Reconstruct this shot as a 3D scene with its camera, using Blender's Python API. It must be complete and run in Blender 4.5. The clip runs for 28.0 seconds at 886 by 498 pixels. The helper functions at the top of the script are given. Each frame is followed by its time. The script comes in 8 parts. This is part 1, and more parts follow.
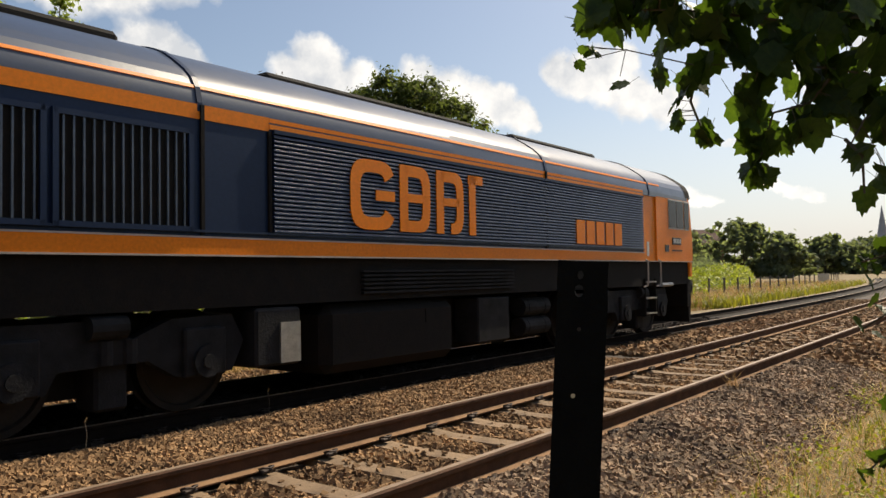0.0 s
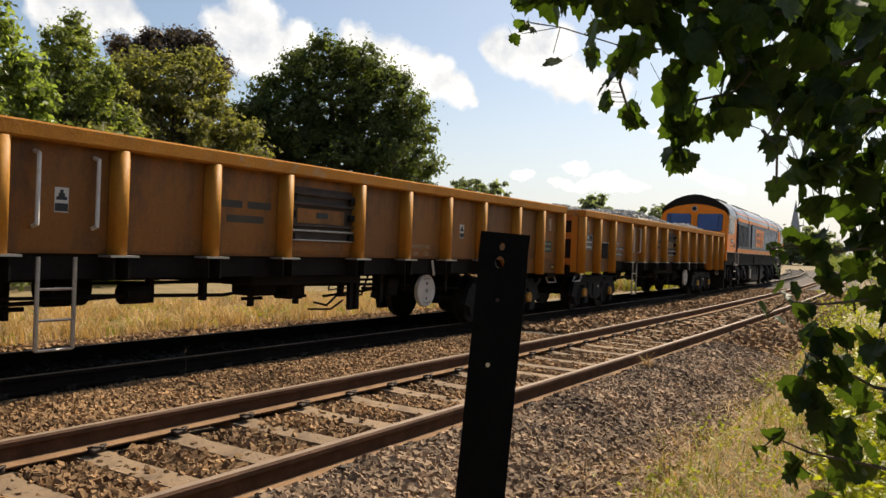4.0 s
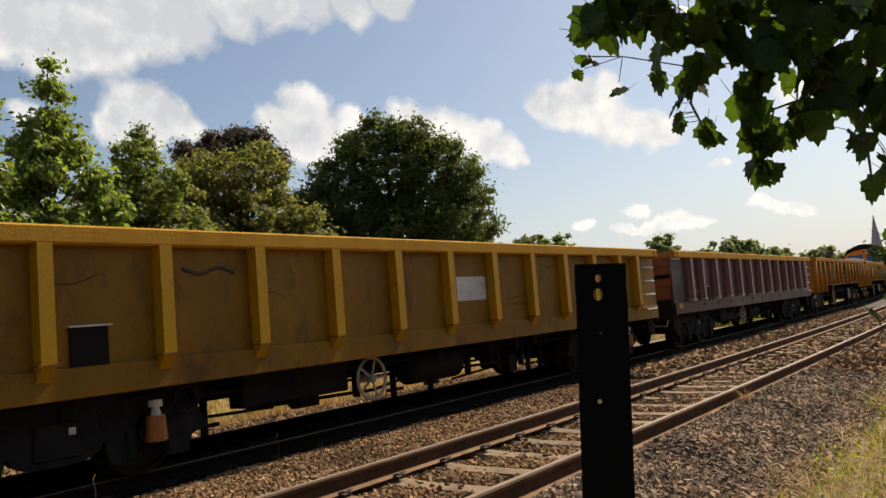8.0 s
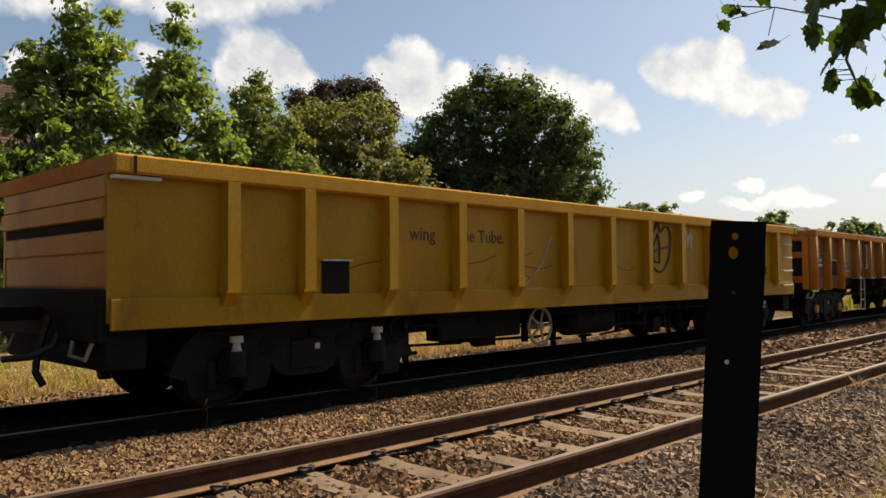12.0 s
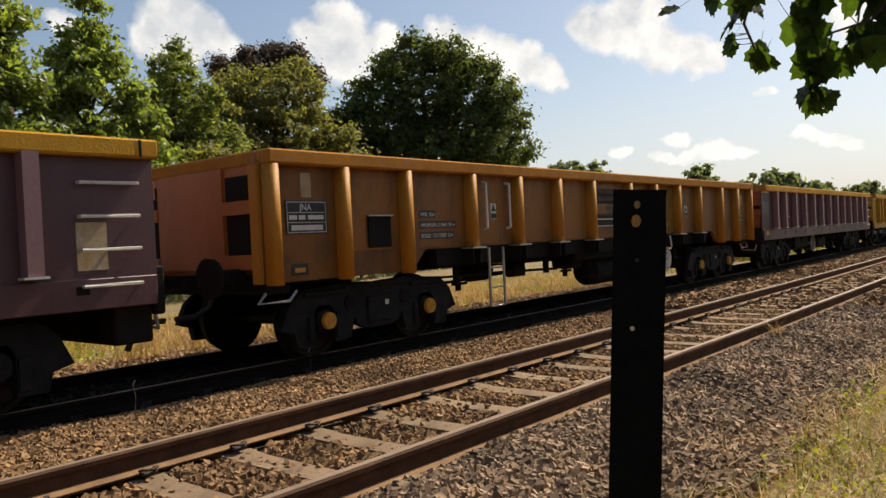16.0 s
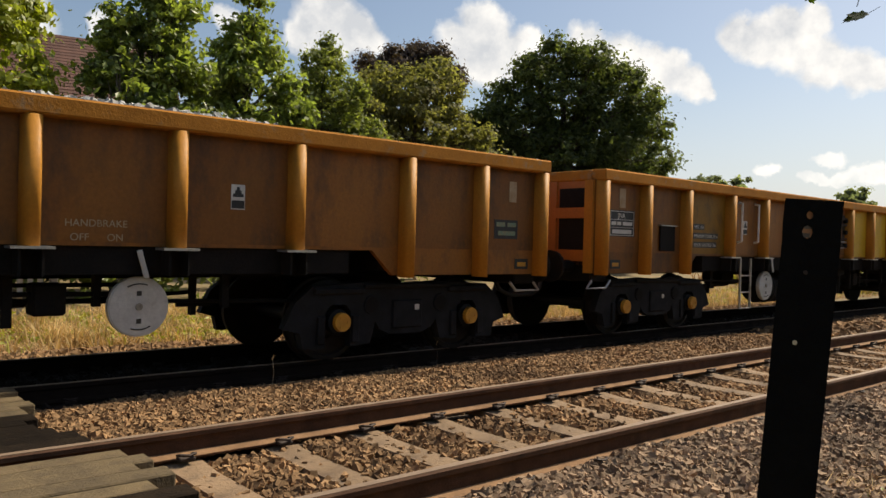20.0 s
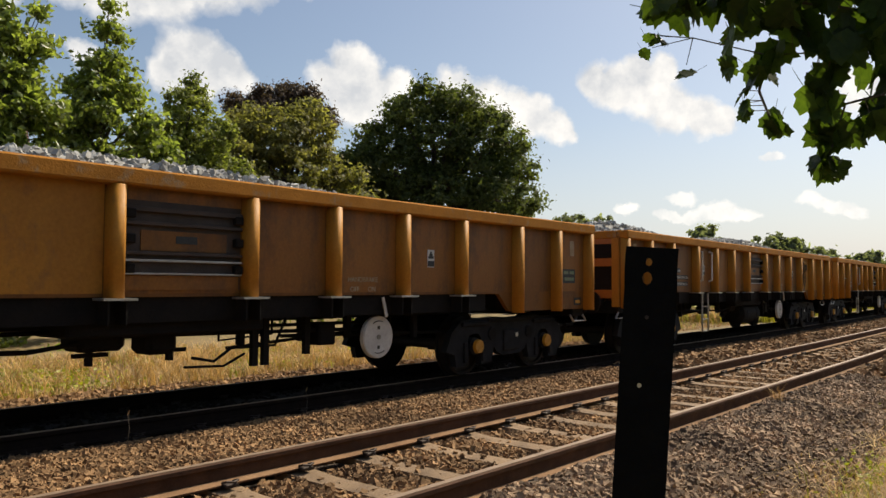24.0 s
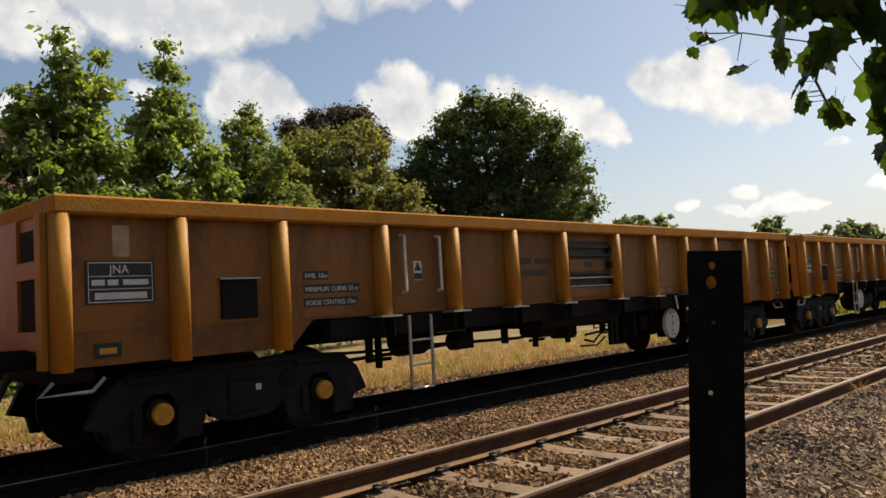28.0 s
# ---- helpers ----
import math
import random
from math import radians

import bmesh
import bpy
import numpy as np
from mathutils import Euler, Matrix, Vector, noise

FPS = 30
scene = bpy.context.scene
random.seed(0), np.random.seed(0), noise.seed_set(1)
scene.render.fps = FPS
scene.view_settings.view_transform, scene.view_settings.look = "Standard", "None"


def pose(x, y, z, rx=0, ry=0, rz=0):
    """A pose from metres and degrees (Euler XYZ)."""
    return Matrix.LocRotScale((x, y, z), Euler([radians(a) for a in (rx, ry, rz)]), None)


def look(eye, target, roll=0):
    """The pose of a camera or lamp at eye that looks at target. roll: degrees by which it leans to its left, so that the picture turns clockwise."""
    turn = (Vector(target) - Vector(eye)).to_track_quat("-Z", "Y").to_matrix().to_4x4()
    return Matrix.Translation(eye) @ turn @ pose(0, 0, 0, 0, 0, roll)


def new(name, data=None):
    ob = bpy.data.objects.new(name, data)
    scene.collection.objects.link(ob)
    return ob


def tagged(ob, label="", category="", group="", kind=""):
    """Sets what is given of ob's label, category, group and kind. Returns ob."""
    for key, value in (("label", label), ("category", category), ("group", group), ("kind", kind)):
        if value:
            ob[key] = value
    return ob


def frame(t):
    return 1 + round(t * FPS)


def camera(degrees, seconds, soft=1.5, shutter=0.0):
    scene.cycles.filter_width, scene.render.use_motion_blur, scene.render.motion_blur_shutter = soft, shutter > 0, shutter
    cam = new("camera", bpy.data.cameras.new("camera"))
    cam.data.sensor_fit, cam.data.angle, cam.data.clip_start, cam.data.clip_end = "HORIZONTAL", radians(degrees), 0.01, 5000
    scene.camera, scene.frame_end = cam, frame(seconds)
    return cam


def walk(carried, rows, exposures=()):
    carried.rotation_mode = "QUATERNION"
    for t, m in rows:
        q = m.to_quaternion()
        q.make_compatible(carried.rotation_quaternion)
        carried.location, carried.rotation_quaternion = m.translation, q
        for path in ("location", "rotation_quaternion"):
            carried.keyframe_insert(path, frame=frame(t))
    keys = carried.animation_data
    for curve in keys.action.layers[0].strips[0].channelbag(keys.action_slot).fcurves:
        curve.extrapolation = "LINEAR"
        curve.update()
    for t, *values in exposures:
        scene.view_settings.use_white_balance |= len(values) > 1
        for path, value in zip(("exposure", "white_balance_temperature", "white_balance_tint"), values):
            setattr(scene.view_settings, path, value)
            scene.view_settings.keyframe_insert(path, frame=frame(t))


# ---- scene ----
cam = camera(59.1, 28.0)
METRES, EYE, TILT, LEAN, TURN = 1.5, 1.4, 0.0, 0.0, -56.0
PATH = [
    (0, (0.966, -0.041, 1.254), (2.544, 1.185, 1.322), -0.9),
    (0.5, (0.962, -0.055, 1.245), (2.56, 1.144, 1.317), 0.1),
    (1, (0.973, -0.05, 1.246), (2.64, 1.054, 1.307), 0.8),
    (1.5, (0.971, -0.052, 1.245), (2.65, 1.033, 1.306), 1.6),
    (2, (0.973, -0.056, 1.247), (2.653, 1.028, 1.304), 1.2),
    (2.5, (0.98, -0.056, 1.245), (2.663, 1.025, 1.296), 1.6),
    (3, (0.977, -0.055, 1.245), (2.659, 1.027, 1.281), 1.7),
    (3.5, (0.98, -0.053, 1.243), (2.662, 1.029, 1.25), 1.9),
    (4, (0.974, -0.054, 1.242), (2.658, 1.025, 1.239), 2.1),
    (4.5, (0.981, -0.053, 1.243), (2.665, 1.025, 1.233), 2.3),
    (6.5, (0.979, -0.057, 1.243), (2.664, 1.022, 1.213), 1.4),
    (7, (0.983, -0.048, 1.246), (2.647, 1.055, 1.365), -2.6),
    (7.5, (0.965, -0.015, 1.238), (2.581, 1.151, 1.403), -4.5),
    (8, (0.955, 0.011, 1.195), (2.538, 1.222, 1.359), -4.7),
    (8.5, (0.956, 0.02, 1.191), (2.544, 1.225, 1.348), -5.3),
    (9, (0.969, 0.017, 1.191), (2.549, 1.238, 1.293), -5.9),
    (9.5, (0.962, 0.016, 1.193), (2.505, 1.285, 1.288), -5.5),
    (10, (0.955, 0.01, 1.194), (2.51, 1.265, 1.287), -2.0),
    (10.5, (0.946, 0.009, 1.199), (2.51, 1.252, 1.293), 0.7),
    (11, (0.907, 0.013, 1.19), (2.313, 1.434, 1.265), -0.6),
    (11.5, (0.912, 0.045, 1.169), (2.318, 1.466, 1.223), -1.6),
    (13.5, (0.876, 0.089, 1.148), (2.357, 1.423, 1.309), 6.1),
    (14, (0.94, 0.092, 1.161), (2.447, 1.404, 1.243), 4.0),
    (14.5, (0.972, 0.061, 1.168), (2.603, 1.217, 1.23), -2.2),
    (15, (0.964, 0.053, 1.161), (2.609, 1.19, 1.227), -3.8),
    (15.5, (0.96, 0.032, 1.172), (2.599, 1.178, 1.146), -4.1),
    (16, (0.969, 0.03, 1.19), (2.497, 1.32, 1.164), -2.8),
    (16.5, (0.946, 0.009, 1.2), (2.348, 1.435, 1.204), -4.3),
    (17, (0.933, 0.002, 1.214), (2.29, 1.47, 1.273), -4.0),
    (17.5, (0.932, 0.005, 1.198), (2.257, 1.503, 1.216), -2.3),
    (18, (0.91, 0.002, 1.189), (2.182, 1.544, 1.123), -1.6),
    (18.5, (0.895, 0.004, 1.199), (2.141, 1.567, 1.144), -1.2),
    (19, (0.896, 0.027, 1.179), (2.158, 1.578, 1.131), -0.5),
    (19.5, (0.884, 0.052, 1.162), (2.167, 1.586, 1.123), 1.3),
    (20, (0.883, 0.057, 1.162), (2.184, 1.576, 1.147), 1.5),
    (20.5, (0.902, 0.058, 1.163), (2.223, 1.559, 1.171), 1.6),
    (21, (0.925, 0.055, 1.161), (2.329, 1.479, 1.178), 1.3),
    (21.5, (0.938, 0.05, 1.168), (2.391, 1.424, 1.195), 0.7),
    (22, (0.944, 0.051, 1.173), (2.411, 1.41, 1.203), 0.6),
    (22.5, (0.949, 0.048, 1.177), (2.437, 1.384, 1.219), 0.1),
    (24.5, (0.929, 0.038, 1.193), (2.456, 1.325, 1.29), 0.4),
    (25, (0.914, 0.044, 1.191), (2.356, 1.429, 1.238), 0.1),
    (25.5, (0.905, 0.042, 1.202), (2.302, 1.472, 1.26), -1.0),
    (26, (0.924, 0.037, 1.21), (2.327, 1.46, 1.285), -2.0),
    (26.5, (0.923, 0.035, 1.211), (2.331, 1.452, 1.312), -2.9),
    (27, (0.912, 0.035, 1.204), (2.32, 1.451, 1.313), -3.1),
    (27.5, (0.924, 0.035, 1.207), (2.336, 1.446, 1.323), -3.1),
    (28, (0.944, 0.032, 1.208), (2.365, 1.434, 1.334), -3.2),
]
EXPOSURES = [(0, 0.14), (1, 0.28), (2, 0.24), (3, 0.28), (4, 0.28), (6.5, 0.16), (8, 0.03), (10, 0.11), (11, 0.13), (13.5, 0.0), (14, -0.02), (15, 0.1), (16, 0.11), (17, 0.14), (18, 0.33), (19, 0.28), (20, 0.1), (21, 0.14), (22, 0.1), (25, 0.09), (28, 0.06)]
walk(cam, [(t, look(eye, target, roll)) for t, eye, target, roll in PATH], [(t, stops, 6850, 10) for t, stops in EXPOSURES])

# ---- light ----
K = 0.00065                      # bend of the line: y grows by K * x * x ahead
YC, ZF = 7.75, -0.08             # centre line and rail-top height of the far track
RAIL_A, RAIL_B = 3.1, 4.605      # the near track's rails
SUN = Vector((0.667, -0.060, 0.745)).normalized()

lamp = bpy.data.lights.new("sun", "SUN")
lamp.energy, lamp.angle, lamp.color = 5.3, radians(0.55), (1.0, 0.905, 0.74)
new("sun", lamp).matrix_world = look(SUN * 60, (0, 0, 0))


def sky_world():
    world = bpy.data.worlds.new("sky")
    scene.world = world
    world.use_nodes = True
    nt = world.node_tree
    nt.nodes.clear()
    N, L = nt.nodes.new, nt.links.new

    def math_node(op, a, b=None, c=None, clamp=False):
        n = N("ShaderNodeMath")
        n.operation, n.use_clamp = op, clamp
        for i, v in enumerate((a, b, c)):
            if v is None:
                continue
            if isinstance(v, (int, float)):
                n.inputs[i].default_value = v
            else:
                L(v, n.inputs[i])
        return n.outputs[0]

    coord = N("ShaderNodeTexCoord")
    sky = N("ShaderNodeTexSky")
    sky.sky_type, sky.sun_disc = "NISHITA", False
    sky.sun_elevation = math.asin(SUN.z)
    sky.sun_rotation = math.atan2(SUN.x, SUN.y)
    sky.air_density, sky.dust_density, sky.ozone_density = 1.0, 1.6, 1.2
    big = N("ShaderNodeTexNoise")
    big.inputs["Scale"].default_value, big.inputs["Detail"].default_value = 16.0, 11.0
    big.inputs["Roughness"].default_value = 0.62
    L(coord.outputs["Generated"], big.inputs["Vector"])
    fine = N("ShaderNodeTexNoise")
    fine.inputs["Scale"].default_value, fine.inputs["Detail"].default_value = 30.0, 12.0
    L(coord.outputs["Generated"], fine.inputs["Vector"])
    sep = N("ShaderNodeSeparateXYZ")
    L(coord.outputs["Generated"], sep.inputs[0])
    warp = N("ShaderNodeSeparateColor")
    L(big.outputs["Color"], warp.inputs[0])
    az = math_node("ARCTAN2", sep.outputs["Y"], sep.outputs["X"])
    az = math_node("ADD", az, math_node("MULTIPLY", math_node("SUBTRACT", warp.outputs[0], 0.5), 0.045))
    el = math_node("ARCSINE", sep.outputs["Z"])
    el = math_node("ADD", el, math_node("MULTIPLY", math_node("SUBTRACT", warp.outputs[1], 0.5), 0.045))
    spot = N("ShaderNodeCombineXYZ")
    L(math_node("MULTIPLY", az, math_node("COSINE", el)), spot.inputs[0])
    L(el, spot.inputs[1])
    total = None
    streak = N("ShaderNodeVectorMath")                    # the low clouds are drawn out along the horizon
    streak.operation = "MULTIPLY"
    streak.inputs[1].default_value = (1, 2.3, 1)
    L(spot.outputs[0], streak.inputs[0])
    for a, e, r in CLOUDS:
        gap = N("ShaderNodeVectorMath")
        gap.operation = "DISTANCE"
        low = e < 10
        L((streak if low else spot).outputs[0], gap.inputs[0])
        gap.inputs[1].default_value = (radians(a) * math.cos(radians(e)), radians(e) * (2.3 if low else 1), 0)
        m = math_node("MULTIPLY_ADD", gap.outputs["Value"], -1.0 / radians(r * 1.22), 1.0)
        m = math_node("MAXIMUM", m, -0.9)
        if low:                                           # and thin enough to let the blue through
            m = math_node("MINIMUM", math_node("MULTIPLY", m, 0.8), 0.16)
        total = m if total is None else math_node("SMOOTH_MAX", total, m, 0.25)
    total = math_node("MULTIPLY_ADD", total, 1.35, 0.45, True)
    # loose cloud over the rest of the sky, above and behind the view
    rest = math_node("MULTIPLY_ADD", big.outputs[0], 7.0, -4.1, True)
    rest = math_node("MULTIPLY", rest, math_node("MULTIPLY_ADD", sep.outputs["Z"], 4.0, -1.7, True))
    total = math_node("MAXIMUM", total, math_node("MULTIPLY", rest, 0.75))
    # ragged, soft edges
    edge = math_node("MULTIPLY_ADD", fine.outputs[0], 1.9, -1.38)
    total = math_node("MULTIPLY_ADD", total, 1.75, edge, True)
    haze = math_node("MULTIPLY_ADD", sep.outputs["Z"], -4.0, 0.80, True)
    tone = N("ShaderNodeMix")
    tone.data_type = "RGBA"
    tone.inputs["A"].default_value = (0.60, 0.635, 0.69, 1)
    tone.inputs["B"].default_value = (1.0, 0.99, 0.97, 1)
    lit = math_node("MULTIPLY_ADD", sep.outputs["Z"], -3.4, 1.42)          # the high cloud shows its grey underside
    grain = math_node("ADD", math_node("MULTIPLY", big.outputs[0], 2.4), math_node("MULTIPLY", fine.outputs[0], 1.6))
    L(math_node("ADD", grain, math_node("SUBTRACT", lit, 2.15), True), tone.inputs["Factor"])
    b_sky, b_cloud, b_haze = N("ShaderNodeBackground"), N("ShaderNodeBackground"), N("ShaderNodeBackground")
    L(sky.outputs[0], b_sky.inputs[0])
    b_sky.inputs[1].default_value = SKY_STRENGTH
    L(tone.outputs["Result"], b_cloud.inputs[0])
    b_cloud.inputs[1].default_value = CLOUD_STRENGTH
    b_haze.inputs[0].default_value = (0.78, 0.845, 1.0, 1)
    b_haze.inputs[1].default_value = CLOUD_STRENGTH * 0.80
    mix1, mix2, out = N("ShaderNodeMixShader"), N("ShaderNodeMixShader"), N("ShaderNodeOutputWorld")
    L(math_node("MULTIPLY", haze, 0.8), mix1.inputs[0])
    L(b_sky.outputs[0], mix1.inputs[1])
    L(b_haze.outputs[0], mix1.inputs[2])
    L(total, mix2.inputs[0])
    L(mix1.outputs[0], mix2.inputs[1])
    L(b_cloud.outputs[0], mix2.inputs[2])
    L(mix2.outputs[0], out.inputs[0])


# puffs: azimuth from +x, elevation, radius (degrees)
HIGH_CLOUD = [(73.2, 19.2, 2.1), (71.2, 19.3, 1.5), (67.4, 20.5, 1.9), (64.1, 20.2, 2.3), (61.1, 20.2, 2.3), (57.9, 21.1, 2.2), (54.7, 21.5, 1.7), (51.8, 22.3, 1.6),
              (48.8, 22.7, 1.7), (45.8, 22.7, 1.6), (42.8, 22.5, 1.4), (39.8, 22.5, 1.2), (69.7, 23.0, 2.6), (62.5, 24.0, 3.1), (54.5, 24.4, 2.2), (77, 21, 3.5)]
LEFT_CLOUDS = [(59.1, 15.5, 1.5), (57.4, 15.1, 1.9), (55.6, 14.6, 1.3), (60.1, 14.5, 1.1), (58.0, 14.1, 1.5), (65.2, 14.9, 0.8), (73.1, 13.3, 0.9), (80, 14, 3)]
MID_CLOUDS = [(47.1, 15.9, 1.2), (48.3, 14.4, 1.4), (46.1, 14.7, 1.4), (47.0, 13.1, 1.6), (45.3, 13.2, 1.5), (44.0, 14.2, 1.2), (39.2, 14.2, 1.3), (37.1, 13.6, 1.4),
              (35.1, 12.7, 1.3), (33.5, 12.1, 1.3), (32.0, 11.4, 1.1), (31.1, 10.9, 0.6)]
RIGHT_CLOUDS = [(29.1, 14.6, 1.1), (27.4, 14.0, 1.3), (25.5, 13.3, 1.5), (26.0, 15.1, 0.9), (23.7, 12.3, 1.4), (21.9, 11.7, 1.2), (20.4, 11.3, 0.9), (24.5, 14.9, 0.9),
                (11.7, 12.6, 1.4), (8.9, 13.5, 1.2), (6.8, 14.3, 1.2)]
LOW_CLOUDS = [(23.5, 6.0, 0.45), (20.6, 5.2, 0.65), (19.6, 5.0, 0.55), (21.7, 5.1, 0.55), (24.3, 5.0, 0.4), (22.9, 4.9, 0.45), (18.9, 4.8, 0.4), (15.2, 5.7, 0.45), (14.4, 5.4, 0.5),
              (13.3, 5.2, 0.55), (12.3, 4.9, 0.4), (17.4, 8.7, 0.35), (27.1, 5.4, 0.4)]
CLOUDS = HIGH_CLOUD + LEFT_CLOUDS + MID_CLOUDS + RIGHT_CLOUDS + [(a, e, 1.7 * r) for a, e, r in LOW_CLOUDS]
SKY_STRENGTH, CLOUD_STRENGTH = 0.106, 1.02
sky_world()


# ---- materials ----
def mat(name, a, b=None, scale=2.0, rough=0.6, metal=0.0, bump=0.15, fine=40.0, dirt=None, dirt_at=0.55, island=0.0, streak=False,
        translucent=0.0, coat=0.0, spread=0.0, spec=0.5, through_tint=(1.5, 1.55, 0.45)):
    m = bpy.data.materials.new(name)
    m.use_nodes = True
    nt = m.node_tree
    N, L = nt.nodes.new, nt.links.new
    p = nt.nodes["Principled BSDF"]
    b = b or tuple(0.72 * v for v in a)
    coord = N("ShaderNodeTexCoord")
    src = coord.outputs["Object"]
    if streak:                       # rain streaks: stretched along z
        mp = N("ShaderNodeMapping")
        mp.inputs["Scale"].default_value = (1, 1, 0.5)
        L(src, mp.inputs[0])
        src = mp.outputs[0]
    n1, n2 = N("ShaderNodeTexNoise"), N("ShaderNodeTexNoise")
    for n, s, d in ((n1, scale, 6.0), (n2, fine, 4.0)):
        n.inputs["Scale"].default_value, n.inputs["Detail"].default_value = s, d
        n.inputs["Roughness"].default_value = 0.6
        L(src if n is n1 else coord.outputs["Object"], n.inputs["Vector"])
    ramp = N("ShaderNodeMapRange")
    ramp.inputs["From Min"].default_value, ramp.inputs["From Max"].default_value = 0.32, 0.68
    L(n1.outputs[0], ramp.inputs["Value"])
    mix = N("ShaderNodeMix")
    mix.data_type = "RGBA"
    mix.inputs["A"].default_value, mix.inputs["B"].default_value = (*a, 1), (*b, 1)
    L(ramp.outputs[0], mix.inputs["Factor"])
    col = mix.outputs["Result"]
    grain = N("ShaderNodeMix")
    grain.data_type, grain.blend_type = "RGBA", "MULTIPLY"
    gr = N("ShaderNodeMapRange")
    gr.inputs["To Min"].default_value, gr.inputs["To Max"].default_value = 0.72, 1.25
    L(n2.outputs[0], gr.inputs["Value"])
    grain.inputs["Factor"].default_value = 1.0
    L(col, grain.inputs["A"])
    L(gr.outputs[0], grain.inputs["B"])
    col = grain.outputs["Result"]
    if dirt:
        n3 = N("ShaderNodeTexNoise")
        n3.inputs["Scale"].default_value, n3.inputs["Detail"].default_value = scale * 2.3, 8.0
        n3.inputs["Roughness"].default_value = 0.7
        L(src, n3.inputs["Vector"])
        r3 = N("ShaderNodeMapRange")
        r3.inputs["From Min"].default_value, r3.inputs["From Max"].default_value = dirt_at, dirt_at + 0.16
        r3.inputs["To Max"].default_value = 0.85
        L(n3.outputs[0], r3.inputs["Value"])
        md = N("ShaderNodeMix")
        md.data_type = "RGBA"
        md.inputs["B"].default_value = (*dirt, 1)
        L(r3.outputs[0], md.inputs["Factor"])
        L(col, md.inputs["A"])
        col = md.outputs["Result"]
    if island or spread:
        hv = N("ShaderNodeHueSaturation")
        rng = N("ShaderNodeMapRange")
        w = island or spread
        rng.inputs["To Min"].default_value, rng.inputs["To Max"].default_value = 1 - w, 1 + w
        if island:
            L(N("ShaderNodeNewGeometry").outputs["Random Per Island"], rng.inputs["Value"])
        else:
            L(N("ShaderNodeObjectInfo").outputs["Random"], rng.inputs["Value"])
        L(rng.outputs[0], hv.inputs["Value"])
        L(col, hv.inputs["Color"])
        col = hv.outputs[0]
    L(col, p.inputs["Base Color"])
    rr = N("ShaderNodeMapRange")
    rr.inputs["To Min"].default_value, rr.inputs["To Max"].default_value = max(0.03, rough - 0.12), min(1, rough + 0.15)
    L(n1.outputs[0], rr.inputs["Value"])
    L(rr.outputs[0], p.inputs["Roughness"])
    p.inputs["Metallic"].default_value = metal
    p.inputs["Specular IOR Level"].default_value = spec
    p.inputs["Coat Weight"].default_value = coat
    p.inputs["Coat Roughness"].default_value = 0.08
    if bump:
        bp = N("ShaderNodeBump")
        bp.inputs["Strength"].default_value, bp.inputs["Distance"].default_value = bump, 0.02
        L(n2.outputs[0], bp.inputs["Height"])
        L(bp.outputs[0], p.inputs["Normal"])
    if translucent:
        tr, ms = N("ShaderNodeBsdfTranslucent"), N("ShaderNodeMixShader")
        bright = N("ShaderNodeMix")
        bright.data_type, bright.blend_type = "RGBA", "MULTIPLY"
        bright.inputs["Factor"].default_value = 1.0
        bright.inputs["B"].default_value = (*through_tint, 1)
        L(col, bright.inputs["A"])
        L(bright.outputs["Result"], tr.inputs[0])
        ms.inputs[0].default_value = translucent
        L(p.outputs[0], ms.inputs[1])
        L(tr.outputs[0], ms.inputs[2])
        L(ms.outputs[0], nt.nodes["Material Output"].inputs[0])
    return m


M = {}
M["ground"] = mat("dry_grass_soil", (0.27, 0.185, 0.085), (0.15, 0.115, 0.045), 0.8, 0.95, bump=0.6, fine=14, dirt=(0.16, 0.11, 0.065), dirt_at=0.58)
M["ballast"] = mat("ballast_bed", (0.10, 0.068, 0.045), (0.05, 0.036, 0.026), 3, 0.95, bump=1.0, fine=22)
M["stone"] = mat("ballast_stone", (0.345, 0.205, 0.098), (0.150, 0.088, 0.044), 1.5, 0.9, bump=0.3, fine=90, island=0.48, spec=0.25)
# Far-track ballast and rail: the train's shade is painted into the colour.
M["dark_ballast"] = mat("shade_painted_ballast", (0.034, 0.025, 0.018), (0.020, 0.015, 0.011), 3, 0.9, bump=0.8, fine=24, spec=0.2)
M["dark_rail"] = mat("shade_painted_rail_steel", (0.022, 0.014, 0.010), (0.013, 0.009, 0.007), 6, 0.9, bump=0.3, fine=80, spec=0.1)
M["grey_stone"] = mat("grey_ballast_stone", (0.36, 0.240, 0.145), (0.140, 0.094, 0.060), 1.5, 0.85, bump=0.3, fine=90, island=0.55, spec=0.35)
M["load"] = mat("grey_stone_load", (0.46, 0.45, 0.42), (0.30, 0.29, 0.27), 3, 0.9, bump=0.3, fine=60, island=0.35)
M["sleeper"] = mat("weathered_concrete", (0.27, 0.178, 0.100), (0.19, 0.125, 0.072), 4, 0.9, bump=0.5, fine=50, dirt=(0.11, 0.072, 0.044), dirt_at=0.50, spread=0.15)
# Far-track sleepers carry the same painted shade.
M["dark_sleeper"] = mat("shade_painted_concrete", (0.055, 0.041, 0.029), (0.034, 0.026, 0.019), 4, 0.9, bump=0.4, fine=70, spec=0.15)
M["rail_rust"] = mat("rusty_rail_steel", (0.105, 0.050, 0.026), (0.06, 0.030, 0.017), 6, 0.8, 0.0, bump=0.3, fine=80, spec=0.2)
# Paler rust: sunlight on the rail foot is painted into the colour.
M["rail_foot"] = mat("painted_lit_rust", (0.30, 0.175, 0.092), (0.20, 0.115, 0.062), 6, 0.9, bump=0.3, fine=60, spec=0.2)
M["rail_top"] = mat("polished_rail_head", (0.33, 0.235, 0.16), (0.22, 0.155, 0.105), 5, 0.58, 0.3, bump=0.05, fine=200)
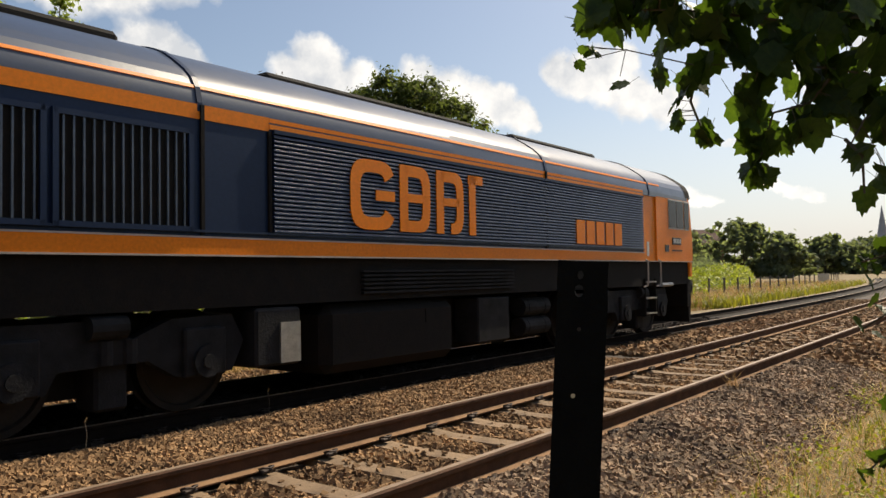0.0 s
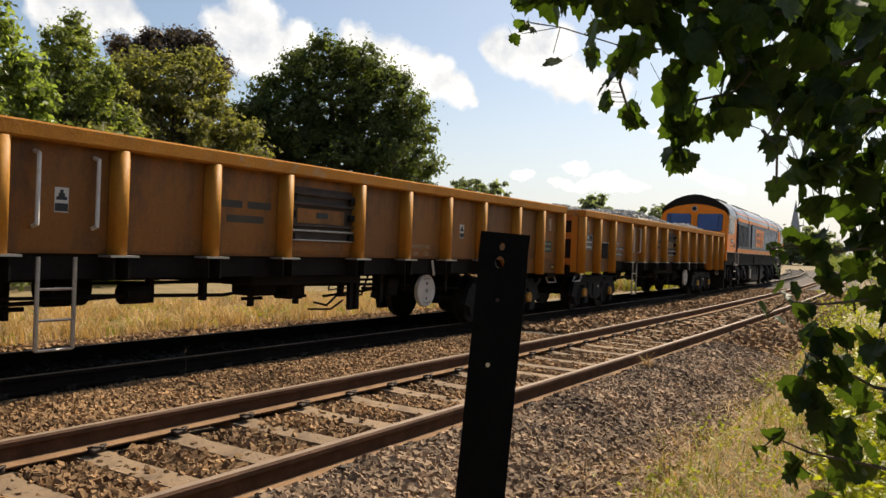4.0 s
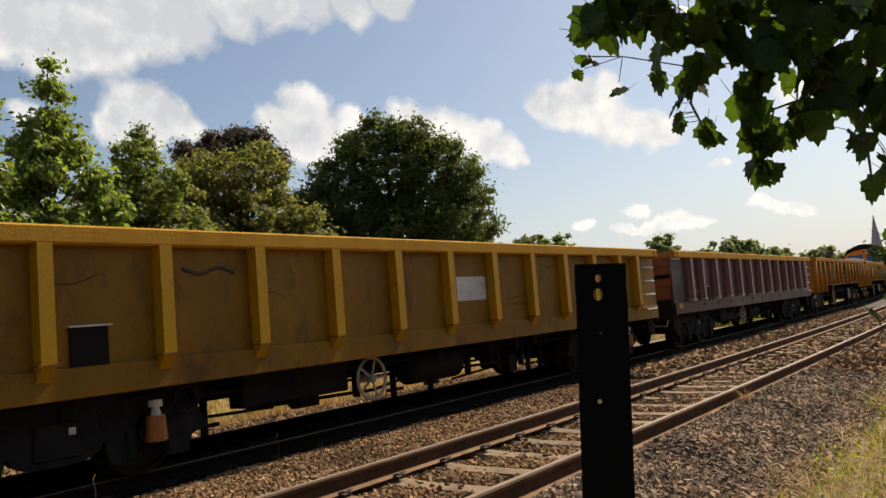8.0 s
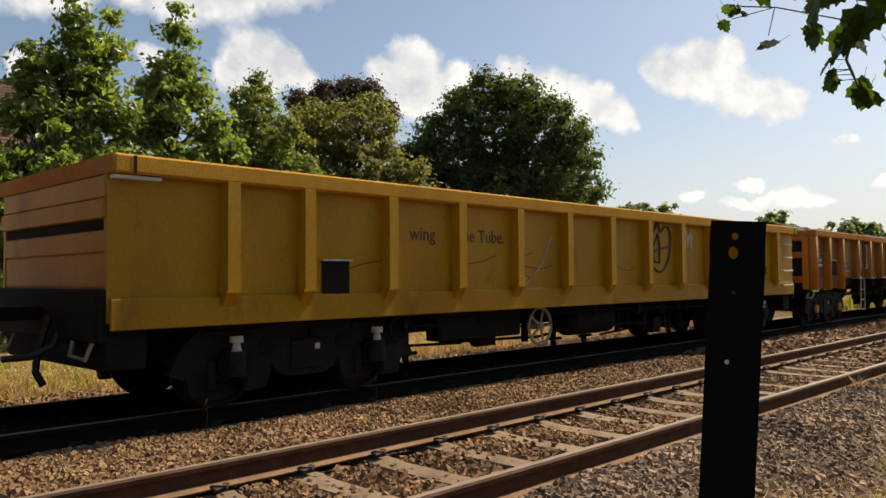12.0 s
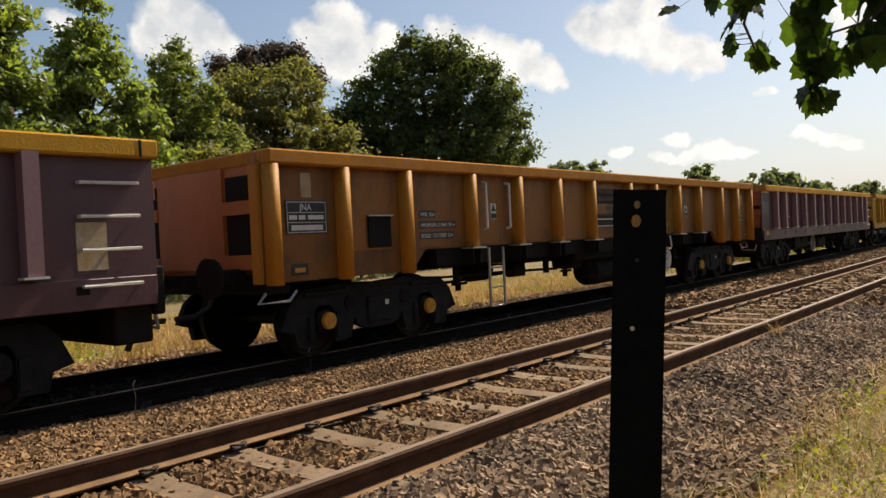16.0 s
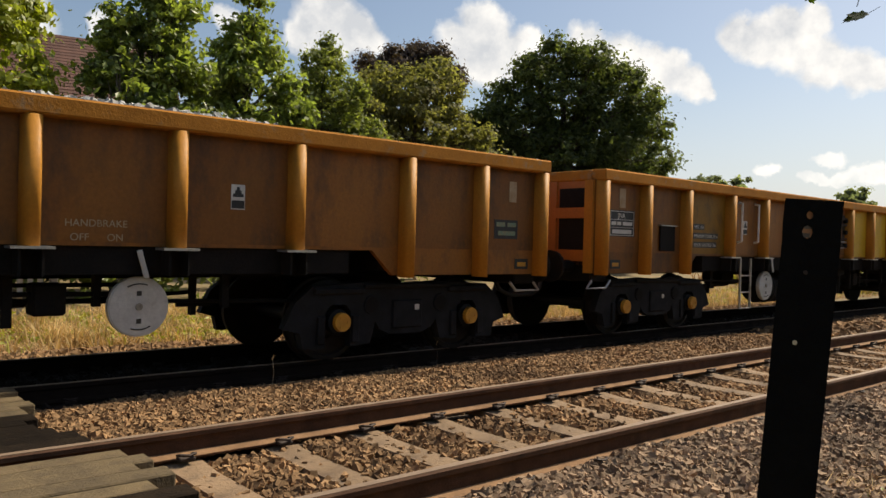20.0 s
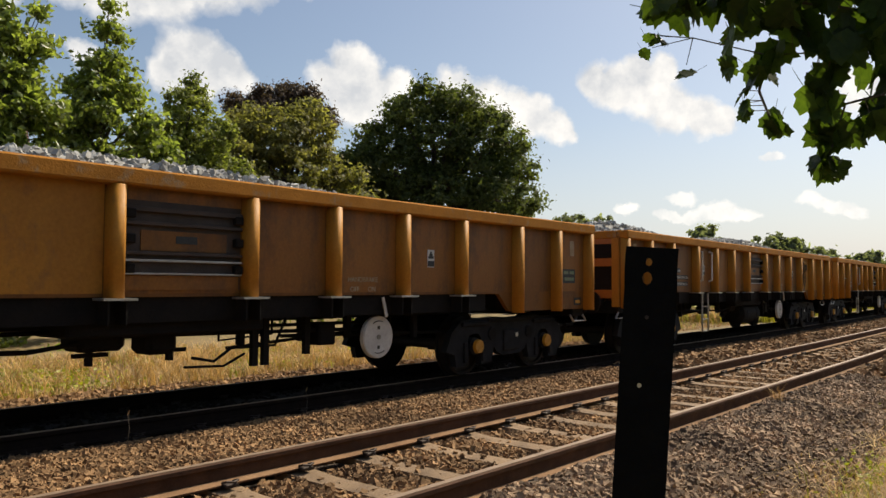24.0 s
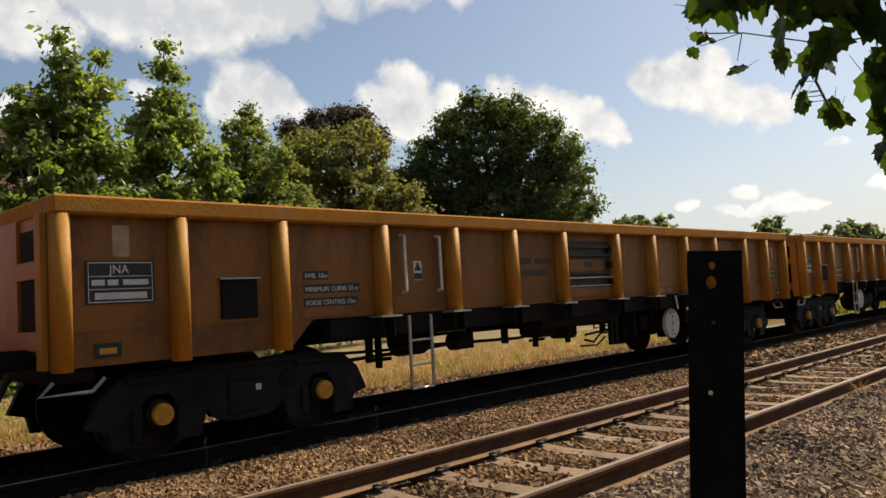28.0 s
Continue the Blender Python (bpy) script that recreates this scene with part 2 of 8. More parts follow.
M["clip"] = mat("dark_rail_clip", (0.05, 0.035, 0.028), None, 20, 0.7, 0.4)
M["black_plank"] = mat("black_timber", (0.022, 0.015, 0.009), (0.011, 0.008, 0.006), 6, 0.95, spec=0.08, bump=0.6, fine=50, dirt=(0.09, 0.06, 0.03), dirt_at=0.66, spread=0.3)
M["plank"] = mat("grey_weathered_timber", (0.160, 0.112, 0.052), (0.085, 0.060, 0.030), 6, 0.9, bump=0.6, fine=50, spread=0.2)
M["post"] = mat("black_tarred_timber", (0.0035, 0.0038, 0.004), (0.007, 0.0075, 0.007), 12, 0.8, bump=0.5, fine=60, spec=0.08)
M["screw"] = mat("bright_screw", (0.75, 0.75, 0.72), None, 20, 0.3, 0.9)
M["orange"] = mat("weathered_orange_paint", (0.275, 0.108, 0.016), (0.195, 0.076, 0.015), 0.9, 0.5, bump=0.12, fine=30, dirt=(0.085, 0.042, 0.018), dirt_at=0.49, streak=True, spread=0.22, spec=0.3)
M["rust"] = mat("rusty_bare_patch", (0.13, 0.055, 0.018), (0.08, 0.036, 0.014), 9, 0.85)
# Rusty brown steel, darkened because the bay's shade is painted in.
M["bay"] = mat("rusty_steel_with_painted_shade", (0.055, 0.032, 0.020), (0.032, 0.020, 0.014), 4, 0.7, bump=0.2, fine=40, dirt=(0.10, 0.05, 0.02), dirt_at=0.6)
M["rib_orange"] = mat("orange_rib_paint", (0.47, 0.205, 0.026), (0.35, 0.145, 0.022), 1.5, 0.55, bump=0.12, fine=30, dirt=(0.2, 0.1, 0.04), dirt_at=0.57, streak=True, spec=0.2)
M["yellow"] = mat("yellow_paint", (0.45, 0.245, 0.006), (0.35, 0.180, 0.007), 1.2, 0.5, bump=0.1, fine=30, dirt=(0.20, 0.105, 0.014), dirt_at=0.56, streak=True, spec=0.25)
M["panel_yellow"] = mat("fresh_yellow_panel_paint", (0.68, 0.42, 0.008), (0.54, 0.32, 0.008), 0.9, 0.5, bump=0.1, fine=30, dirt=(0.20, 0.11, 0.02), dirt_at=0.60, streak=True)
M["olive"] = mat("dirty_yellow_paint", (0.275, 0.138, 0.010), (0.19, 0.092, 0.011), 1.2, 0.5, bump=0.1, fine=30, dirt=(0.09, 0.046, 0.014), dirt_at=0.52, streak=True, spec=0.22)
M["maroon"] = mat("faded_maroon_paint", (0.100, 0.034, 0.046), (0.062, 0.021, 0.030), 1.2, 0.46, bump=0.1, fine=30, dirt=(0.055, 0.026, 0.03), dirt_at=0.56, streak=True, spec=0.3)
M["maroon_pale"] = mat("pale_faded_maroon_paint", (0.115, 0.048, 0.055), (0.080, 0.034, 0.040), 1.0, 0.42, bump=0.1, fine=30, dirt=(0.07, 0.034, 0.034), dirt_at=0.56, streak=True, spec=0.5)
M["maroon_dark"] = mat("dark_maroon_touch_up_paint", (0.058, 0.020, 0.024), (0.042, 0.016, 0.019), 1.2, 0.45, bump=0.1, fine=30)
M["rib_maroon"] = mat("pale_maroon_paint", (0.26, 0.145, 0.145), (0.20, 0.10, 0.105), 1.2, 0.5, bump=0.1, fine=30, streak=True)
M["end_red"] = mat("faded_orange_red_paint", (0.23, 0.065, 0.022), (0.16, 0.047, 0.018), 1.5, 0.55, bump=0.1, fine=30, dirt=(0.12, 0.06, 0.04), dirt_at=0.56, streak=True)
M["end_orange"] = mat("orange_end_paint", (0.38, 0.125, 0.018), (0.29, 0.095, 0.017), 1.5, 0.5, bump=0.1, fine=30, dirt=(0.14, 0.06, 0.03), dirt_at=0.6, streak=True)
M["under"] = mat("sooty_underframe", (0.008, 0.0075, 0.007), (0.016, 0.013, 0.011), 5, 0.8, bump=0.3, spec=0.15)
M["bogie"] = mat("dark_bogie_steel", (0.018, 0.018, 0.020), (0.009, 0.009, 0.009), 5, 0.75, bump=0.3, spec=0.2)
M["rim_orange"] = mat("scuffed_orange_rail_paint", (0.44, 0.180, 0.026), (0.31, 0.128, 0.022), 2.5, 0.9, bump=0.3, fine=40, dirt=(0.26, 0.20, 0.13), dirt_at=0.56, spec=0.15)
M["rim_yellow"] = mat("scuffed_yellow_rail_paint", (0.55, 0.285, 0.03), (0.42, 0.205, 0.024), 2.5, 0.9, bump=0.3, fine=40, dirt=(0.28, 0.21, 0.12), dirt_at=0.58, spec=0.15)
M["cap"] = mat("yellow_axle_cap", (0.62, 0.30, 0.02), (0.45, 0.2, 0.02), 9, 0.6)
M["wheel"] = mat("brown_wheel_steel", (0.03, 0.024, 0.02), None, 6, 0.65, 0.5)
M["tread"] = mat("bright_wheel_rim", (0.45, 0.43, 0.40), None, 6, 0.35, 0.9)
M["white"] = mat("off_white_paint", (0.66, 0.64, 0.58), (0.5, 0.47, 0.42), 5, 0.55, dirt=(0.25, 0.2, 0.15), dirt_at=0.6)
M["worn_white"] = mat("grimy_white_paint", (0.40, 0.37, 0.30), (0.24, 0.21, 0.16), 6, 0.6, dirt=(0.12, 0.09, 0.06), dirt_at=0.54)
M["steel"] = mat("bare_steel", (0.50, 0.48, 0.45), (0.35, 0.33, 0.3), 8, 0.4, 0.7)
M["black"] = mat("black_plate", (0.018, 0.018, 0.018), None, 8, 0.5)
M["ink"] = mat("faded_black_ink", (0.03, 0.026, 0.022), (0.07, 0.055, 0.03), 4, 0.7)
M["ghost"] = mat("faded_white_chalk", (0.46, 0.37, 0.25), (0.34, 0.22, 0.11), 6, 0.8)
M["teal"] = mat("faded_green_sticker", (0.10, 0.22, 0.15), (0.25, 0.2, 0.1), 20, 0.6)
M["loco_blue"] = mat("navy_locomotive_paint", (0.009, 0.020, 0.052), (0.012, 0.026, 0.062), 1.5, 0.40, bump=0.03, fine=30, coat=0.0, spec=0.22)
M["louvre"] = mat("glossy_navy_louvre_paint", (0.010, 0.024, 0.062), (0.008, 0.020, 0.052), 1.5, 0.36, bump=0.02, fine=30, coat=0.10, spec=0.35)
M["loco_roof"] = mat("navy_roof_paint", (0.030, 0.046, 0.085), (0.022, 0.036, 0.066), 1.2, 0.36, bump=0.04, fine=25, dirt=(0.05, 0.05, 0.052), dirt_at=0.62, coat=0.3)
M["loco_orange"] = mat("orange_locomotive_paint", (0.86, 0.235, 0.006), (0.78, 0.205, 0.006), 1.2, 0.42, bump=0.03, fine=30, spec=0.25)
M["intake_steel"] = mat("dull_blue_grey_steel", (0.10, 0.12, 0.15), (0.06, 0.075, 0.10), 6, 0.35, 0.4, bump=0.05)
M["cream"] = mat("pale_lining_paint", (0.5, 0.42, 0.36), None, 4, 0.4)
M["glass"] = mat("dark_cab_glass", (0.012, 0.016, 0.022), None, 2, 0.15, bump=0.0, spec=0.12)
# Windscreen glass with its blue reflection painted into the base colour.
M["reflect_glass"] = mat("painted_reflection_glass", (0.035, 0.07, 0.22), (0.03, 0.06, 0.18), 2, 0.1, bump=0.0, coat=0.6)
M["bark"] = mat("tree_bark", (0.11, 0.085, 0.06), (0.06, 0.05, 0.035), 5, 0.9, bump=0.8, fine=30)
M["leaf_dark"] = mat("dark_green_leaves", (0.096, 0.115, 0.042), (0.058, 0.074, 0.028), 0.35, 0.6, bump=0, island=0.4, translucent=0.45, spec=0.25, through_tint=(2.5, 2.6, 1.1))
M["leaf_mid"] = mat("mid_green_leaves", (0.155, 0.175, 0.054), (0.098, 0.116, 0.036), 0.35, 0.6, bump=0, island=0.4, translucent=0.5, through_tint=(2.5, 2.6, 1.1))
M["leaf_light"] = mat("light_green_leaves", (0.185, 0.220, 0.060), (0.110, 0.140, 0.040), 0.6, 0.38, bump=0, island=0.45, translucent=0.45, through_tint=(2.5, 2.6, 1.1))
M["leaf_yellow"] = mat("yellow_green_leaves", (0.26, 0.27, 0.04), (0.16, 0.19, 0.035), 0.6, 0.45, bump=0, island=0.4, translucent=0.4, through_tint=(2.5, 2.6, 1.1))
M["leaf_purple"] = mat("purple_brown_leaves", (0.10, 0.068, 0.055), (0.07, 0.05, 0.04), 0.5, 0.55, bump=0, island=0.45, translucent=0.2, through_tint=(2.5, 2.6, 1.1))
M["leaf_olive"] = mat("olive_green_leaves", (0.190, 0.180, 0.070), (0.125, 0.122, 0.049), 0.35, 0.65, bump=0, island=0.4, translucent=0.5, through_tint=(2.5, 2.6, 1.1))
# Distance haze is painted in as a paler, greyer leaf colour.
M["leaf_far"] = mat("haze_painted_leaves", (0.150, 0.168, 0.115), (0.105, 0.120, 0.080), 0.1, 0.8, bump=0, island=0.3, translucent=0.5, through_tint=(2.5, 2.6, 1.1))
M["leaf_near"] = mat("maple_leaves", (0.044, 0.070, 0.014), (0.026, 0.046, 0.011), 6, 0.42, bump=0.15, fine=60, spread=0.4, translucent=0.46, through_tint=(2.5, 2.6, 0.8), spec=0.25)
M["grass_dry"] = mat("straw_grass", (0.50, 0.345, 0.165), (0.34, 0.225, 0.105), 0.6, 0.8, bump=0, island=0.5, translucent=0.3, through_tint=(1.15, 0.98, 0.75))
M["straw"] = mat("bleached_straw", (0.60, 0.43, 0.19), (0.42, 0.285, 0.115), 0.8, 0.75, bump=0, island=0.45, translucent=0.3, through_tint=(1.25, 1.08, 0.75))
M["grass_green"] = mat("green_grass", (0.30, 0.27, 0.06), (0.20, 0.20, 0.045), 0.6, 0.7, bump=0, island=0.4, translucent=0.35)
M["weed"] = mat("fresh_weed_leaves", (0.34, 0.34, 0.045), (0.24, 0.26, 0.04), 2.0, 0.5, bump=0, island=0.4, translucent=0.4)
M["tile"] = mat("red_brown_roof_tile", (0.135, 0.062, 0.042), (0.09, 0.042, 0.032), 3, 0.85, bump=0.4, fine=20, spread=0.15)
M["brick"] = mat("brown_brick", (0.25, 0.13, 0.085), (0.18, 0.09, 0.06), 3, 0.85, bump=0.4)
M["spire"] = mat("grey_spire_stone", (0.34, 0.35, 0.37), (0.28, 0.29, 0.31), 0.3, 0.9)
M["fence"] = mat("grey_fence_timber", (0.16, 0.135, 0.10), (0.10, 0.085, 0.065), 4, 0.9, bump=0.4, spread=0.15)
M["paling"] = mat("pale_fence_paint", (0.52, 0.47, 0.36), (0.40, 0.35, 0.26), 4, 0.8, bump=0.3, spread=0.12)
M["pane"] = mat("far_window_glass", (0.04, 0.05, 0.06), None, 2, 0.08, bump=0)


# ---- mesh helpers ----
def finish(bm, name, material, smooth=False):
    me = bpy.data.meshes.new(name)
    bm.to_mesh(me)
    bm.free()
    for m in (material if isinstance(material, (list, tuple)) else [material]):
        me.materials.append(m)
    if smooth:
        for f in me.polygons:
            f.use_smooth = True
    return me


def part(name, bm, material, parent=None, label="", at=None, smooth=False):
    me = bm if isinstance(bm, bpy.types.Mesh) else finish(bm, name, material, smooth)
    ob = new(name, me)
    if parent:
        ob.parent = parent
    if at is not None:
        ob.matrix_basis = at
    if label:
        tagged(ob, label)
    return ob


def add_box(bm, x0, x1, y0, y1, z0, z1, bevel=0.0, m=None, mi=0):
    g = bmesh.ops.create_cube(bm, size=1.0)
    for v in g["verts"]:
        v.co = Vector((x0 + (x1 - x0) * (v.co.x + 0.5), y0 + (y1 - y0) * (v.co.y + 0.5), z0 + (z1 - z0) * (v.co.z + 0.5)))
        if m is not None:
            v.co = m @ v.co
    faces = set(f for v in g["verts"] for f in v.link_faces)
    for f in faces:
        f.material_index = mi
    if bevel:
        bmesh.ops.bevel(bm, geom=list(set(e for v in g["verts"] for e in v.link_edges)), offset=bevel, segments=1, affect="EDGES")
    return bm


def box(*a, **k):
    return add_box(bmesh.new(), *a, **k)


def add_cyl(bm, a, b, r0, r1=None, n=12, caps=True, mi=0):
    a, b = Vector(a), Vector(b)
    r1 = r0 if r1 is None else r1
    w = (b - a).normalized()
    u = w.orthogonal().normalized()
    v = w.cross(u)
    rings = []
    for c, r in ((a, r0), (b, r1)):
        rings.append([bm.verts.new(c + r * (math.cos(2 * math.pi * i / n) * u + math.sin(2 * math.pi * i / n) * v)) for i in range(n)])
    for i in range(n):
        bm.faces.new((rings[0][i], rings[0][(i + 1) % n], rings[1][(i + 1) % n], rings[1][i])).material_index = mi
    if caps:
        bm.faces.new(rings[0][::-1]).material_index = mi
        bm.faces.new(rings[1]).material_index = mi
    return bm


def cyl(*a, **k):
    return add_cyl(bmesh.new(), *a, **k)


def add_tube(bm, pts, r, n=6):
    """One bent tube through the points, its rings turned smoothly from bend to bend."""
    pts = [Vector(p) for p in pts]
    ways = [(b - a).normalized() for a, b in zip(pts, pts[1:])]
    u, rings = ways[0].orthogonal().normalized(), []
    for i, p in enumerate(pts):
        w = (ways[max(i - 1, 0)] + ways[min(i, len(ways) - 1)])
        w = w.normalized() if w.length > 0.05 else ways[min(i, len(ways) - 1)]
        u = (u - w * u.dot(w))
        u = u.normalized() if u.length > 0.05 else w.orthogonal().normalized()
        v = w.cross(u)
        rings.append([bm.verts.new(p + r * (math.cos(2 * math.pi * k / n) * u + math.sin(2 * math.pi * k / n) * v)) for k in range(n)])
    for a, b in zip(rings, rings[1:]):
        for k in range(n):
            bm.faces.new((a[k], a[(k + 1) % n], b[(k + 1) % n], b[k]))
    bm.faces.new(rings[0][::-1])
    bm.faces.new(rings[-1])
    return bm


def sweep(profile, axis_pts, closed=True):
    """A profile of (y, z) points carried along points (x, dy, dz)."""
    bm = bmesh.new()
    rings = [[bm.verts.new((x, y + dy, z + dz)) for y, z in profile] for x, dy, dz in axis_pts]
    n = len(profile)
    for a, b in zip(rings, rings[1:]):
        for i in range(n if closed else n - 1):
            bm.faces.new((a[i], a[(i + 1) % n], b[(i + 1) % n], b[i]))
    if closed:
        bm.faces.new(rings[0][::-1])
        bm.faces.new(rings[-1])
    bmesh.ops.recalc_face_normals(bm, faces=bm.faces)
    return bm


def mesh_of(name, verts, faces, material):
    me = bpy.data.meshes.new(name)
    me.from_pydata(verts if isinstance(verts, list) else verts.tolist(), [], faces if isinstance(faces, list) else faces.tolist())
    me.materials.append(material)
    return me


def text_mesh(words, size, material, depth=0.002):
    cu = bpy.data.curves.new("words", "FONT")
    cu.body, cu.size, cu.extrude = words, size, depth
    ob = bpy.data.objects.new("words", cu)
    me = bpy.data.meshes.new_from_object(ob)
    bpy.data.objects.remove(ob)
    me.materials.clear()
    me.materials.append(material)
    return me


def bend(x):
    return K * x * x if x > 0 else 0.0


def thing(name, label, category, group="", kind="", at=None):
    ob = new(name)
    ob.empty_display_size = 0.3
    tagged(ob, label, category, group, kind)
    if at is not None:
        ob.matrix_basis = at
    return ob


rng = np.random.default_rng(7)


# ---- ground ----
def ground_z(y):
    """Height across the line: verge, ballast shoulders, the space between the tracks, the far verge."""
    pts = [(-400, -0.6), (-6, -0.45), (0.5, -0.42), (1.6, -0.40), (2.2, -0.24), (2.6, -0.17), (2.98, -0.165), (3.12, -0.225), (4.55, -0.225), (4.72, -0.19), (5.3, -0.20), (6.3, -0.215),
           (6.75, -0.27), (9.3, -0.25), (10.2, -0.30), (10.9, -0.37), (12, -0.45), (20, -0.35), (60, 0.0), (400, 0.5), (3000, 1.0)]
    return float(np.interp(y, [p[0] for p in pts], [p[1] for p in pts]))


def build_ground():
    xs = [-2500, -800, -200, -60, -25, -12] + [-8 + 0.8 * i for i in range(60)] + [42, 46, 52, 58, 65, 75, 90, 110, 140, 200, 320, 600, 1200, 2500]
    ys = [-2500, -700, -150, -40, -15, -8, -5, -3, -2] + [-1.2 + 0.35 * i for i in range(46)] + [16, 18, 21, 26, 34, 46, 64, 95, 150, 300, 700, 2500]
    bm = bmesh.new()
    grid = []
    for x in xs:
        row = []
        for y in ys:
            near = abs(y) < 30 and -30 < x < 60
            z = ground_z(y) + (0.05 * noise.noise(Vector((x * 0.6, y * 0.6, 3))) if near and (y < 1.8 or y > 10.6) else 0) - (0.05 if 2 < y < 9.6 else 0)
            row.append(bm.verts.new((x, y + bend(min(x, 140)) if abs(y) < 100 else y, z)))
        grid.append(row)
    for i in range(len(xs) - 1):
        for j in range(len(ys) - 1):
            bm.faces.new((grid[i][j], grid[i + 1][j], grid[i + 1][j + 1], grid[i][j + 1]))
    tagged(part("ground", bm, M["ground"], smooth=True), "dry summer grass and soil beside the railway", "ground", kind="structure")
    # ballast bed on it
    bx = [-30, -20, -12] + [-8 + 0.5 * i for i in range(90)] + [40, 45, 50, 58, 66, 76, 90, 105, 120, 140]
    by = [1.75 + 0.22 * i for i in range(36)]
    bm = bmesh.new()
    grid = []
    for x in bx:
        row = []
        for j, y in enumerate(by):
            edge = j in (0, len(by) - 1)
            z = ground_z(y) - 0.03 + 0.03 * noise.noise(Vector((x * 1.7, y * 1.7, 0)))
            row.append(bm.verts.new((x, y + bend(x) + (0.12 * noise.noise(Vector((x, 5, 0))) if edge else 0), z - (0.1 if edge else 0))))
        grid.append(row)
    for i in range(len(bx) - 1):
        for j in range(len(by) - 1):
            bm.faces.new((grid[i][j], grid[i + 1][j], grid[i + 1][j + 1], grid[i][j + 1]))
    tagged(part("ballast_bed", bm, M["ballast"], smooth=True), "brown stone ballast bed under both tracks", "ballast", kind="structure")
    # A dark strip over the bed paints the shade under the train.
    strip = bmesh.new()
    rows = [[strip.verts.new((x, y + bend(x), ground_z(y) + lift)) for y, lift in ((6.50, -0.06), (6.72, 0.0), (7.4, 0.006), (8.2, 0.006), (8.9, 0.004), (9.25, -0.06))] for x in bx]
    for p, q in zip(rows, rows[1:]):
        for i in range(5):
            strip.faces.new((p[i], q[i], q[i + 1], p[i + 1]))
    tagged(part("far_ballast_bed", strip, M["dark_ballast"], smooth=True), "far-track ballast with the shade under the train painted in", "ballast", kind="structure")


def stone_cloud(name, places, sizes, material, label, parent=None, category="ballast stones"):
    """Many angular stones in one mesh: jittered eight-cornered blocks."""
    n = len(places)
    cube = np.array([(x, y, z) for x in (-1, 1) for y in (-1, 1) for z in (-1, 1)], float) * 0.5
    quads = np.array([(0, 1, 3, 2), (4, 6, 7, 5), (0, 4, 5, 1), (2, 3, 7, 6), (0, 2, 6, 4), (1, 5, 7, 3)])
    v = np.repeat(cube[None], n, 0) + rng.uniform(-0.15, 0.15, (n, 8, 3))
    v *= np.asarray(sizes)[:, None, None] * rng.uniform(0.72, 1.2, (n, 1, 3)) * np.array([1.12, 1.0, 0.92])
    q = rng.normal(0, 1, (n, 4))
    q /= np.linalg.norm(q, axis=1)[:, None]
    w, x, y, z = q.T
    turn = np.stack([np.stack([1 - 2 * (y * y + z * z), 2 * (x * y - z * w), 2 * (x * z + y * w)], -1), np.stack([2 * (x * y + z * w), 1 - 2 * (x * x + z * z), 2 * (y * z - x * w)], -1),
                     np.stack([2 * (x * z - y * w), 2 * (y * z + x * w), 1 - 2 * (x * x + y * y)], -1)], 1)
    v = np.einsum("nij,nkj->nki", turn, v) + np.asarray(places)[:, None, :]
    f = (quads[None] + 8 * np.arange(n)[:, None, None]).reshape(-1, 4)
    me = mesh_of(name, v.reshape(-1, 3), f, material)
    ob = part(name, me, material, parent)
    tagged(ob, label, category if parent is None else "", kind="stuff")
    return ob


def build_stones():
    places, sizes = [], []

    def scatter(n, x0, x1, y0, y1, s0, s1, lift=0.0):
        xs = x0 + (x1 - x0) * rng.random(n) ** 1.15
        ys = rng.uniform(y0, y1, n)
        for x, y in zip(xs, ys):
            on_rail = min(abs(y - RAIL_A), abs(y - RAIL_B), abs(y - YC + 0.7525), abs(y - YC - 0.7525)) < 0.085
            if on_rail or (x < 2.5 and 3.15 < y < 4.55) or (x < 2.3 and 4.66 < y < 6.9):
                continue
            if RAIL_A < y < RAIL_B:                     # leave most of the sleepers' tops free
                k = ((x - 6.0) / 0.65) % 1.0
                if (k < 0.20 or k > 0.80) and rng.random() < 0.90:
                    continue
            places.append((x, y + bend(x), ground_z(y) + lift + rng.uniform(-0.022, 0.022) + 0.035 * noise.noise(Vector((x * 1.3, y * 1.3, 9)))))
            sizes.append(rng.uniform(s0, s1))

    scatter(58000, 0.8, 13, 4.7, 6.75, 0.018, 0.042, 0.014)
    scatter(34000, 0.8, 14, 3.15, 4.6, 0.018, 0.042, 0.006)
    scatter(14000, 14, 42, 1.8, 6.9, 0.05, 0.10, 0.0)
    grey = len(places)
    scatter(50000, 1.5, 14, 1.6, 3.05, 0.019, 0.045, 0.014)
    scatter(7000, -5, 1.6, 1.6, 3.05, 0.035, 0.07, 0.0)
    stone_cloud("shoulder_stones", places[grey:], sizes[grey:], M["grey_stone"], "grey-brown ballast stones of the near shoulder")
    del places[grey:], sizes[grey:]
    # Far-track stones take the shade-painted colour too.
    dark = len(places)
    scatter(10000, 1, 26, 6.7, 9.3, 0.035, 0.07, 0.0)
    stone_cloud("dark_ballast_stones", places[dark:], sizes[dark:], M["dark_ballast"], "far-track ballast stones with the shade under the train painted in")
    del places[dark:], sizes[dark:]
    scatter(9000, -4, 22, 9.3, 10.75, 0.03, 0.06, 0.004)
    stone_cloud("ballast_stones", places, sizes, M["stone"], "loose angular brown ballast stones between the rails")


